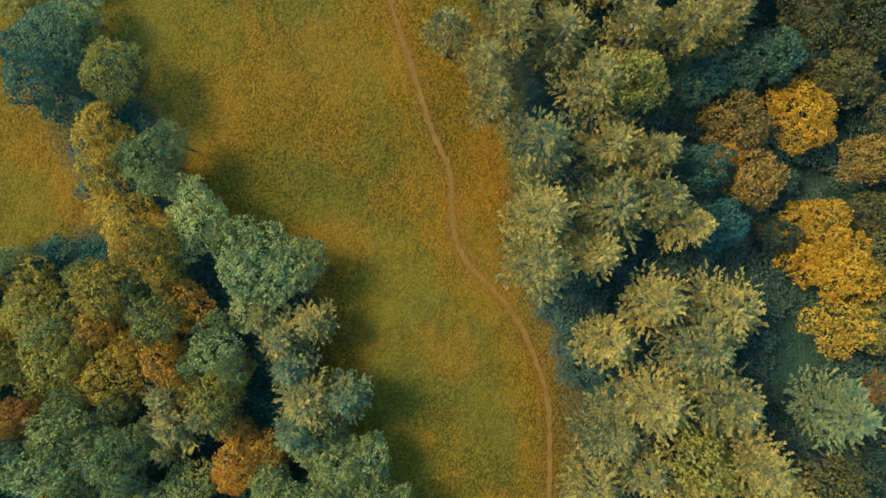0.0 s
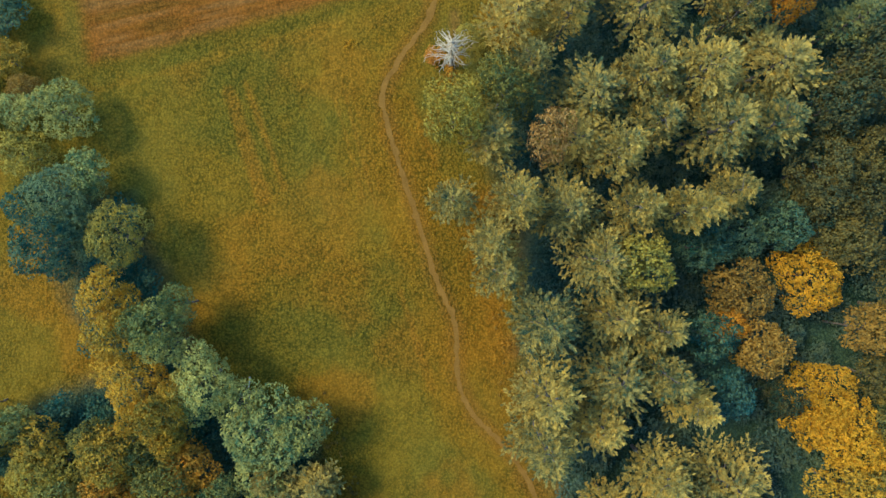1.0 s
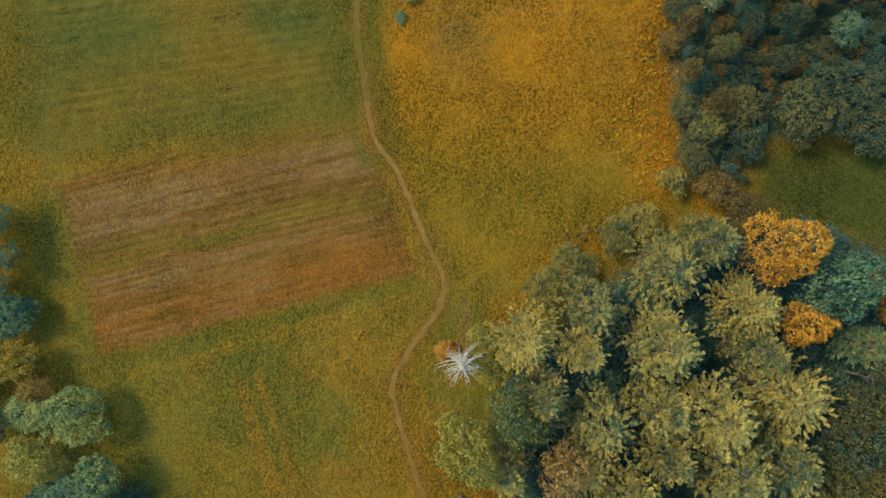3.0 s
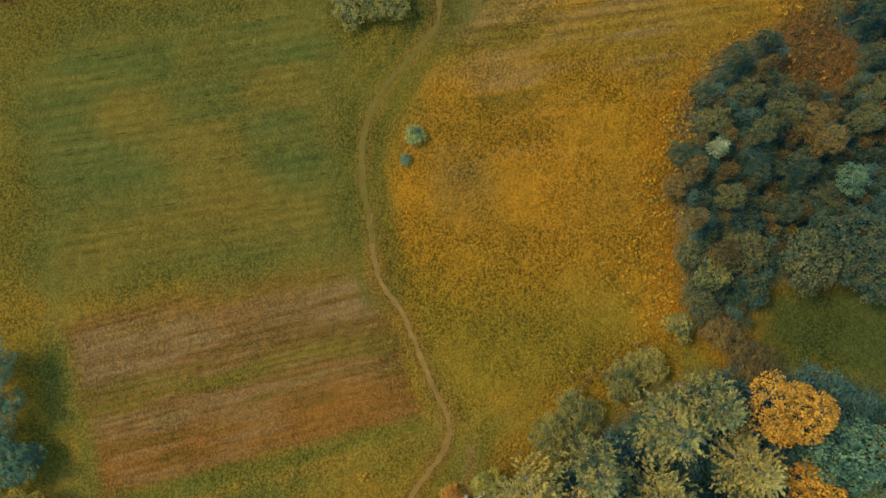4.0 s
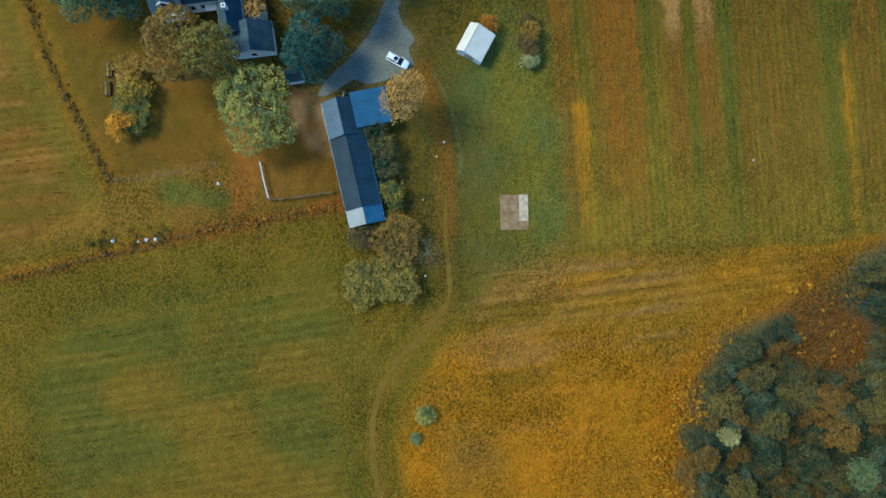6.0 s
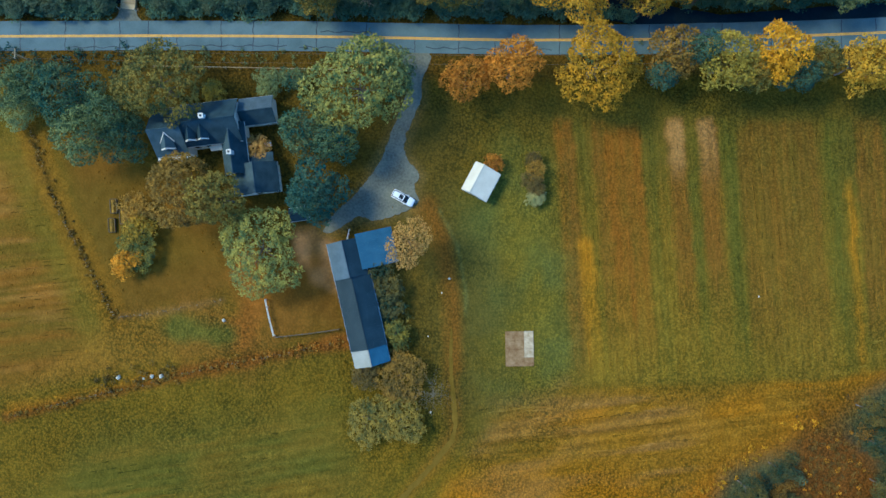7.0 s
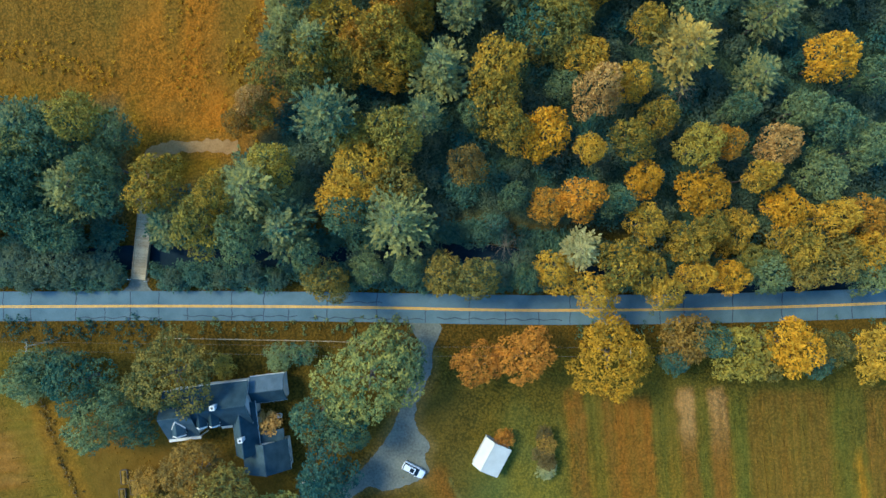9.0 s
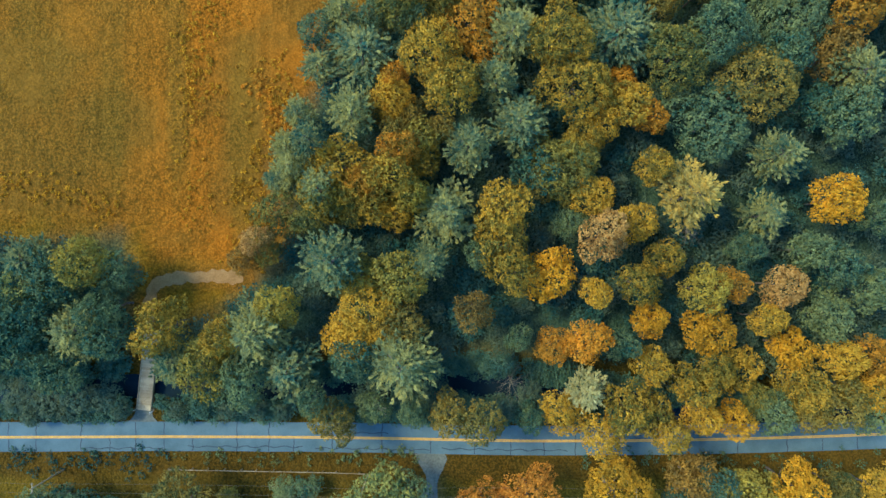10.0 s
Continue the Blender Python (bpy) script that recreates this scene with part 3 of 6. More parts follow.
    lay(step(1.8 - np.abs(distance_line(x, y, TRACK_NORTH[:9]) - 3.0) + wave * 0.3, 1.6) * step(158 - y, 6), (0.125, 0.125, 0.03), 0.6)
    lay(step(1.2 - distance_line(x, y, [(1.2, 73), (1.4, 69), (0.5, 62)]) + wave * 0.2, 1.0), (0.30, 0.19, 0.10), 0.5)
    lay(step(4.0 - distance_line(x, y, [(7, 36), (8, 12), (13, -5)]) + wave * 0.6, 3), (0.29, 0.155, 0.022), 0.5)
    lay(step(2.2 - np.abs(distance_line(x, y, TRACK_SOUTH) - 4.0) + wave * 0.4, 1.5) * step(60 - y, 5), (0.27, 0.175, 0.025), 0.5)
    lay(step(1.0 - distance_line(x, y, [(-9.5, 197), (-6.6, 190), (-4.6, 178), (-4.4, 166)]) + wave * 0.25, 1.6), (0.19, 0.110, 0.036), 0.75)
    lay(step(0.25 - np.abs(distance_line(x, y, [(-7.5, 196), (-4.0, 189), (-2.5, 181), (-2.4, 176)])) + (n3 - 0.5) * 0.3, 0.3), (0.15, 0.20, 0.12), 0.6)
    # the rows themselves, ridge and furrow
    for poly, angle, period, amount in ((GREEN_FIELD, 8.5, 1.9, 0.10), (PLOUGHED, 13.5, 1.35, 0.13), (WEST_FIELD, 6, 1.5, 0.08), (GOLD_STRIP, 7, 2.1, 0.15), (STRIP_FIELD, 94.6, 1.3, 0.12), (NORTH_MEADOW, 88, 2.4, 0.06)):
        a = radians(angle)
        along, across = x * math.cos(a) + y * math.sin(a), -x * math.sin(a) + y * math.cos(a)
        fade = np.clip(value_noise(along / 16, across / 5, 1.0, 91) * 1.8 - 0.1, 0, 1.2)
        ridge = np.sin(6.2832 * across / period + 3.0 * value_noise(along / 25, across / 4, 1.0, 92)) + (value_noise(along / 2.2, across / 0.9, 1.0, 93) - 0.5) * 1.6
        c *= (1 + amount * ridge * fade * step(distance_in(x, y, poly), 4))[..., None]
    c *= np.array([0.975, 0.68, 0.28])
    # single plants show as spots
    return c * (0.90 + 0.20 * n3 * (0.6 + 0.8 * value_noise(x, y, 0.6, 7)))[..., None]


def ground_rank(x, y):
    """How rank and clumped the growth is, 0 to 1."""
    patch = value_noise(x, y, 11, 81) * 0.6 + value_noise(x, y, 4, 82) * 0.4
    rank = 0.55 + 0.4 * step(patch - 0.45, 0.3)
    for poly, level in ((PLOUGHED, 0.55), (GREEN_FIELD, 0.48), (STRIP_FIELD, 0.55), (GARDEN, 0.22), (WEST_FIELD, 0.28), (GREEN_YARD, 0.6)):
        m = step(distance_in(x, y, poly), 4)
        rank = rank * (1 - m) + (level * (0.5 + patch)) * m
    for poly, level in ((GOLD_MEADOW, 1.0), (GOLD_STRIP, 0.8), (NORTH_MEADOW, 0.75)):
        m = step(distance_in(x, y, poly), 5)
        rank = rank * (1 - m) + np.clip(level * (0.5 + 0.6 * step(patch - 0.45, 0.35)), 0, 1) * m
    return np.clip(rank, 0, 1)


def ground_height(x, y):
    n = value_noise(x, y, 1.6, 8) * 0.16 + value_noise(x, y, 0.7, 9) * 0.12 + value_noise(x, y, 30, 10) * 0.1 - 0.3
    flat = np.minimum.reduce([distance_line(x, y, ROAD) - 4.5, distance_line(x, y, TRACK_SOUTH) - 1.2, distance_line(x, y, TRACK_NORTH) - 1.3,
                              distance_line(x, y, DRIVE) - 5.0, distance_line(x, y, NORTH_TRACK) - 1.6])
    n = np.where(flat < 1.5, n * np.clip(flat / 1.5, 0, 1), n)
    river = distance_line(x, y, RIVER)
    return np.where(river < 6, n - 2.6 * step(2.6 - river, 2.4), n)


def axis(lo, hi, pitch, far):
    """Fine steps in the middle, then wider and wider ones out to the horizon."""
    inner = np.arange(lo, hi + pitch / 2, pitch)
    reach = [pitch]
    while sum(reach) < far:
        reach.append(reach[-1] * 1.35)
    out = np.cumsum(reach)
    return np.concatenate([inner[0] - out[::-1], inner, inner[-1] + out])


gx, gy = np.meshgrid(axis(-98, 90, 0.43, 4000), axis(-56, 328, 0.43, 4000), indexing="ij")
me = bpy.data.meshes.new("ground")
nx, ny = gx.shape
co = np.stack([gx, gy, ground_height(gx, gy)], -1).reshape(-1, 3).astype(np.float32)
me.vertices.add(nx * ny)
me.vertices.foreach_set("co", co.ravel())
idx = np.arange(nx * ny).reshape(nx, ny)
quads = np.stack([idx[:-1, :-1], idx[1:, :-1], idx[1:, 1:], idx[:-1, 1:]], -1).reshape(-1, 4).astype(np.int32)
me.loops.add(quads.size)
me.loops.foreach_set("vertex_index", quads.ravel())
me.polygons.add(len(quads))
me.polygons.foreach_set("loop_start", np.arange(0, quads.size, 4, dtype=np.int32))
me.polygons.foreach_set("use_smooth", np.ones(len(quads), bool))
me.update(calc_edges=True)
tint = me.attributes.new("cover", "FLOAT_COLOR", "POINT")
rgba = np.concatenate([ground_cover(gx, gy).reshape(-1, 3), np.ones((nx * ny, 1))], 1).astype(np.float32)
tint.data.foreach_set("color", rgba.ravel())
rank = me.attributes.new("rank", "FLOAT", "POINT")
rank.data.foreach_set("value", ground_rank(gx, gy).ravel().astype(np.float32))
me.materials.append(GROUND)
ground = tagged(new("ground", me), "autumn meadows, tilled strips and leaf litter toned for shade on level ground", "ground", kind="structure")

# ---- ways and water ----
tagged(new("dirt_path", ribbon("dirt_path", smooth_line(TRACK_SOUTH, 0.8), 0.46, 0.03, DIRT, 0.13, 2)), "narrow trodden brown dirt path winding through grass", "path", kind="structure")
tl = smooth_line(TRACK_NORTH[1:9], 0.8)
tagged(new("dirt_path", ribbon("dirt_path", tl, 0.58 - 0.4 * np.linspace(0, 1, len(tl)) ** 4, 0.036, FARM_DIRT, 0.12, 3)), "worn brown farm track curving past a field", "path", kind="structure")
tagged(new("dirt_path", ribbon("dirt_path", smooth_line(NORTH_TRACK[1:], 0.8), 1.1, 0.03, PALE_DIRT, 0.22, 4)), "tan dirt track leading from a wooden bridge into a meadow", "path", kind="structure")
edge = smooth_line(DRIVE_EDGE + DRIVE_EDGE[:1], 0.6)[:-1]
edge = edge + np.random.RandomState(5).randn(*edge.shape) * 0.11
bm = bmesh.new()
ring = [bm.verts.new((px, py, 0.05)) for px, py in edge]
bm.faces.new(ring)
bmesh.ops.triangulate(bm, faces=bm.faces[:])
tagged(new("driveway", from_bm("driveway", bm, GRAVEL)), "grey gravel driveway widening into a turning place", "driveway", kind="structure")
road_line = smooth_line(ROAD, 3.0)
road = tagged(new("road", ribbon("road", road_line, 2.8, 0.09, ASPHALT, 0.03, 6, 0.25)), "blue-grey worn asphalt country road with sealed cracks", "road", kind="structure")
for off in (-0.13, 0.13):
    part("centre_line", ribbon("centre_line", road_line + np.array([0, off - 0.05]), 0.10, 0.096, LINE, 0.004, 7), road, "faded yellow centre line paint")
rng = random.Random(5)
x = -92.0
while x < 78:
    y = float(np.interp(x, road_line[:, 0], road_line[:, 1]))
    pts = [(x + rng.uniform(-0.12, 0.12), y + v) for v in np.linspace(-2.7, 2.7 if rng.random() < 0.7 else 0.2, 9)]
    part("crack", ribbon("crack", pts, 0.075, 0.095, SEAM, 0.012, rng.randrange(999)), road)
    x += rng.uniform(4.5, 9.5)
for a, b, v in ((-58, -36, -1.9), (-34, -12, -2.1), (-10, 14, -1.8), (-78, -62, -2.2), (-30, -20, 0.9)):
    pts = [(u, float(np.interp(u, road_line[:, 0], road_line[:, 1])) + v + 0.15 * math.sin(u * 1.7) + rng.uniform(-0.06, 0.06)) for u in np.arange(a, b, 0.7)]
    part("crack", ribbon("crack", pts, 0.075, 0.095, SEAM, 0.015, rng.randrange(999)), road)
river = tagged(new("river", ribbon("river", smooth_line(RIVER, 2.0), 3.4, -1.6, WATER)), "dark still river under overhanging trees", "water", kind="structure")

# ---- trees ----
def kites(base, tip_dir, normal, length, width):
    """Small folded leaf sprays, four corners each, as arrays."""
    side = np.cross(tip_dir, normal)
    side /= np.linalg.norm(side, axis=1)[:, None] + 1e-9
    L, Wd = length[:, None], width[:, None]
    a, t = base, base + tip_dir * L
    l = base + tip_dir * L * 0.45 + side * Wd * 0.5 - normal * Wd * 0.15
    r = base + tip_dir * L * 0.45 - side * Wd * 0.5 - normal * Wd * 0.15
    return np.stack([a, r, t, l], 1).reshape(-1, 3)


def unit(v):
    return v / (np.linalg.norm(v, axis=-1, keepdims=True) + 1e-9)


def sprays_mesh(name, corners, material):
    n = len(corners) // 4
    return mesh_of(name, corners.tolist(), np.arange(n * 4).reshape(n, 4).tolist(), material)


def broad_crown(seed, lobes, puffs, per, leaf=1.0, loose=0.0):
    """A rounded crown, 10 m across, from 4 to 14 m up: lobes, each covered with puffs of leaves, with gaps between the puffs."""
    r = np.random.RandomState(seed)
    balls = [(np.array([r.randn() * 0.5, r.randn() * 0.5, 10.6]), 2.7)]
    turn = r.rand() * 6.28
    for i in range(lobes):
        low = i % 2
        a = turn + i * 6.2832 / lobes + r.randn() * 0.22
        d = (3.0 if low else 2.3) * (0.7 + 0.55 * r.rand())
        balls.append((np.array([math.cos(a) * d, math.sin(a) * d, (7.6 if low else 9.4) + r.randn() * 0.6]), (1.75 if low else 2.05) * (0.85 + 0.3 * r.rand())))
    centres, outs, sizes = [], [], []
    for attempt in range(puffs * 14):
        if len(centres) >= puffs:
            break
        c, rad = balls[r.randint(len(balls))]
        d = unit(r.randn(3) + np.array([0, 0, 0.45]))
        p = c + d * rad * (0.86 + 0.22 * r.rand())
        if d[2] < -0.45 or any(np.linalg.norm(p - c2) < r2 * 0.84 for c2, r2 in balls):
            continue
        s = (0.5 + 0.34 * r.rand()) * math.sqrt(150 / puffs)
        if any(np.linalg.norm(p - q) < (s + t) * 0.55 for q, t in zip(centres, sizes)):
            continue
        centres.append(p)
        outs.append(d)
        sizes.append(s)
    out = []
    for c, rad in balls:
        # leaves between the puffs
        n = int(per * 2.2)
        e = unit(r.randn(n, 3) + np.array([0, 0, 0.4]))
        base = c + e * rad * (0.72 + 0.2 * r.rand(n, 1))
        nrm = unit(e + 0.5 * r.randn(n, 3))
        z = (0.34 + 0.24 * r.rand(n)) * leaf
        out.append(kites(base, unit(np.cross(nrm, r.randn(n, 3)) + 0.3 * e), nrm, z, z * 0.85))
    for p, d, s in zip(centres, outs, sizes):
        n = int(per * (0.75 + 0.5 * r.rand()) * (1 - loose * r.rand()))
        e = unit(r.randn(n, 3) + 0.9 * d + np.array([0, 0, 0.35]))
        base = p + e * s * (0.55 + 0.5 * r.rand(n, 1))
        nrm = unit(e + 0.4 * r.randn(n, 3))
        tip = unit(np.cross(nrm, r.randn(n, 3)) + 0.45 * e)
        z = (0.26 + 0.24 * r.rand(n)) * leaf
        out.append(kites(base, tip, nrm, z, z * 0.8))
    a, stretch = r.rand() * 3.14, 1 + 0.16 * r.rand()
    return np.concatenate(out) @ np.array([[stretch * math.cos(a), -math.sin(a) / stretch, 0], [stretch * math.sin(a), math.cos(a) / stretch, 0], [0, 0, 1]]).T


def pine_crown(seed, whorls, per, leaf=1.0):
    """Tiers of branches round a leader, each set with upswept plumes of needles; 10 m across, from 8 to 25 m up."""
    r = np.random.RandomState(seed)
    out = []
    for w in range(whorls):
        q = w / (whorls - 1)
        z0 = 24 - 14 * q**1.1
        reach = 5.0 * (0.12 + 0.88 * min(1, q * 1.35) ** 0.85)
        count = 3 + int(3.5 * min(1, q * 2))
        for b in range(count):
            a = b / count * 6.283 + w * 1.1 + r.randn() * 0.22
            ln = reach * (0.62 + 0.5 * r.rand())
            out_dir = np.array([math.cos(a), math.sin(a), 0])
            side = np.array([-math.sin(a), math.cos(a), 0])
            rise = 0.40 - 0.25 * q + 0.1 * r.randn()
            steps = 2 + int(ln / 0.85)
            for k in range(steps):
                u = (0.3 + 0.7 * (k + 1) / steps)
                for fan in ((0.0,) if k == steps - 1 else (-0.9, 0.1, 0.9) if k % 2 else (-0.6, 0.6)):
                    fan += r.randn() * 0.15
                    root = np.array([0, 0, z0]) + out_dir * (u * ln - 0.6) + side * fan * (0.35 + 0.12 * ln * u) + np.array([0, 0, rise * u * ln + 0.35 * u * u])
                    way = unit(out_dir * 0.85 + side * fan * 1.1 + np.array([0, 0, 0.62]) + 0.12 * r.randn(3))
                    long = 0.6 + 0.45 * r.rand()
                    n = int(per * (0.8 + 0.4 * r.rand()))
                    s = r.rand(n) ** 0.8
                    base = root + way * (s * long)[:, None]
                    around = unit(r.randn(n, 3))
                    tip = unit(way * 0.95 + around * (0.95 - 0.5 * s)[:, None] + np.array([0, 0, 0.15]))
                    nrm = unit(np.array([0, 0, 1.0]) + 0.5 * r.randn(n, 3))
                    z = (0.4 + 0.3 * r.rand(n)) * leaf
                    out.append(kites(base, tip, nrm, z, z * 0.42))
    return np.concatenate(out)


def limb(verts, faces, a, b, ra, rb, sides=6):
    a, b = np.array(a, float), np.array(b, float)
    d = unit(b - a)
    p = unit(np.cross(d, [0.31, 0.95, 0.05]))
    q = np.cross(d, p)
    k = len(verts)
    for c, rad in ((a, ra), (b, rb)):
        for i in range(sides):
            t = i / sides * 6.2832
            verts.append(tuple(c + (p * math.cos(t) + q * math.sin(t)) * rad))
    faces.extend((k + i, k + (i + 1) % sides, k + sides + (i + 1) % sides, k + sides + i) for i in range(sides))
    faces.append(tuple(k + sides + i for i in range(sides)))


def trunk_mesh(seed, height, radius, limbs, top):
    r = random.Random(seed)
    v, f = [], []
    pts = [(0, 0, -0.4)]
    for i in range(1, 6):
        pts.append((r.uniform(-0.2, 0.2), r.uniform(-0.2, 0.2), height * top * i / 5))
    for i in range(5):
        limb(v, f, pts[i], pts[i + 1], radius * (1 - i * 0.17), radius * (1 - (i + 1) * 0.17), 7)
    for i in range(limbs):
        z = height * top * (0.4 + 0.55 * i / limbs)
        a = i * 2.4 + r.random()
        n = r.uniform(1.5, 2.3)
        mid = (math.cos(a) * n * 0.5, math.sin(a) * n * 0.5, z + n * 0.35)
        limb(v, f, (0, 0, z), mid, radius * 0.4, radius * 0.25, 5)
        limb(v, f, mid, (math.cos(a) * n, math.sin(a) * n, z + n * 0.8), radius * 0.25, radius * 0.08, 5)
    return mesh_of("trunk", v, f, BARK, True)


BROAD = [sprays_mesh("crown", broad_crown(100 + i, 7, 118, 26), LEAF["o"]) for i in range(7)]
OPEN = [sprays_mesh("crown", broad_crown(150 + i, 8, 105, 26, 0.95, 0.4), LEAF["p"]) for i in range(4)]
PINE = [sprays_mesh("crown", pine_crown(200 + i, 8, 13), LEAF["P"]) for i in range(6)]
BIG_BROAD = [sprays_mesh("crown", broad_crown(120 + i, 10, 225, 26, 0.72), LEAF["o"]) for i in range(4)]
BIG_PINE = [sprays_mesh("crown", pine_crown(220 + i, 10, 15, 0.78), LEAF["P"]) for i in range(4)]
LOW = [sprays_mesh("crown", broad_crown(300 + i, 6, 60, 22, 1.5), LEAF["t"]) for i in range(5)]
TRUNK = [trunk_mesh(i, 15, 0.28, 7, 0.55) for i in range(3)]
PINE_TRUNK = [trunk_mesh(10 + i, 25, 0.34, 9, 0.92) for i in range(3)]
WORDS = {"u": "dark low green tree", "P": "tall pine with pale upswept plumes", "q": "tall blue-green pine with pale upswept plumes", "p": "pale green leafy tree with an airy crown", "g": "grey-green leafy tree with a feathery crown", "t": "deep green leafy tree",
         "d": "dark blue-green dense leafy tree", "o": "olive green tree beginning to turn", "y": "tree turning olive to yellow", "Y": "bright yellow autumn tree", "r": "orange autumn tree",
         "R": "russet red autumn tree", "n": "brown autumn tree thinning out", "N": "tan-orange autumn tree losing leaves", "e": "dense olive-green tree with yellow-tipped leaves", "s": "dull olive-green scrubby tree", "b": "withered red-brown tree", "h": "hazy grey-brown almost leafless tree", "w": "cream-green pale conifer with loose plumes"}
tree_rng = random.Random(77)
DRESSED = {}


def dressed(crown, c):
    """The crown in one kind of leaf, shared by all trees of that kind."""
    if (crown.name, c) not in DRESSED:
        me = crown.copy()
        me.materials[0] = LEAF[c]
        DRESSED[crown.name, c] = me
    return DRESSED[crown.name, c]


def plant(x, y, r, h, c, where):
    conifer = c in "Pqw"
    shrub = h < 6.5
    if conifer:
        crown, trunk, tall, wide = tree_rng.choice(BIG_PINE if r > 7 else PINE), tree_rng.choice(PINE_TRUNK), 25.0, 5.6
    elif shrub:
        crown, trunk, tall, wide = tree_rng.choice(LOW if r < 3.5 else BROAD), tree_rng.choice(TRUNK), 14.0, 4.9
    else:
        airy = c in "pgN" and tree_rng.random() < 0.5
        crown, trunk, tall, wide = tree_rng.choice(BIG_BROAD if r > 6.2 else OPEN if airy else BROAD), tree_rng.choice(TRUNK), 14.0, 5.35
    name = "pine_tree" if conifer else "shrub" if shrub else "leafy_tree"
    words = WORDS[c].replace("tree", "shrub") if shrub else WORDS[c]
    m = pose(x, y, -0.15, 0, 0, tree_rng.uniform(0, 360)) @ Matrix.Diagonal((r / wide, r / wide, h / tall, 1))
    t = thing(name, words + " " + where, "shrub" if shrub else "tree", m, where)
    part("trunk", trunk, t)
    part("crown", dressed(crown, c), t)
    return x, y, r


WEST_GROVE = [
    (-68.8, 37.8, 6.8, 12.0, 't'), (-74.4, 36.7, 4.9, 9.4, 't'), (-66.5, 32.6, 5.1, 9.7, 't'), (-64.7, 41.8, 5.1, 9.7, 'p'),
    (-58.0, 30.3, 6.4, 14.4, 'o'), (-69.5, 28.9, 5.6, 16.7, 't'), (-60.2, 19.9, 5.4, 12.4, 'y'), (-58.4, 12.8, 5.1, 14.6, 'y'),
    (-50.1, 15.4, 5.0, 17.4, 'g'), (-47.4, 18.5, 4.0, 13.1, 'g'), (-54.2, 15.5, 3.3, 14.1, 'g'), (-49.0, 11.4, 3.7, 15.4, 'p'),
    (-56.0, 5.0, 6.4, 13.2, 'y'), (-43.0, 5.4, 6.9, 15.6, 'p'), (-49.0, -0.4, 5.0, 18.0, 'y'), (-53.1, -0.6, 3.2, 16.9, 'y'),
    (-47.9, -4.4, 3.5, 16.0, 'y'), (-46.8, 3.1, 3.7, 15.0, 'y'), (-32.2, -3.8, 8.0, 13.8, 'p'), (-33.0, -10.5, 5.5, 12.6, 'p'),
    (-25.6, -2.8, 5.8, 13.1, 'g'), (-37.0, 0.9, 5.3, 12.2, 'p'), (-58.2, -7.6, 6.2, 16.2, 'y'), (-59.3, -12.7, 4.8, 13.0, 'r'),
    (-53.2, -6.2, 4.6, 14.2, 'o'), (-62.7, -4.9, 4.1, 12.3, 'o'), (-71.8, -11.8, 6.8, 12.0, 'o'), (-76.0, -15.6, 5.5, 9.3, 'y'),
    (-66.6, -14.2, 4.3, 9.9, 'o'), (-73.6, -6.4, 5.6, 10.8, 'y'), (-67.7, -19.4, 5.8, 14.4, 'o'), (-70.1, -15.1, 4.9, 13.0, 'g'),
    (-69.3, -24.1, 4.8, 12.8, 'y'), (-62.8, -19.1, 3.9, 12.1, 'o'), (-48.9, -11.9, 5.6, 16.7, 'o'), (-44.9, -10.3, 5.7, 12.6, 'r'),
    (-48.1, -19.4, 5.1, 14.6, 'r'), (-39.1, -17.6, 5.0, 17.4, 'p'), (-42.6, -19.9, 3.2, 15.0, 'p'), (-36.1, -20.4, 3.3, 15.8, 'p'),
    (-39.4, -13.5, 3.7, 14.6, 'g'), (-27.6, -15.4, 6.2, 13.2, 'P'), (-28.3, -20.6, 4.0, 10.0, 'P'), (-22.9, -13.2, 5.2, 11.5, 'P'),
    (-31.9, -12.4, 4.2, 12.5, 'P'), (-39.1, -25.1, 5.0, 15.6, 'o'), (-36.6, -21.7, 4.1, 13.7, 'o'), (-43.3, -24.5, 3.5, 13.0, 'y'),
    (-38.2, -29.2, 3.6, 13.7, 'g'),
]
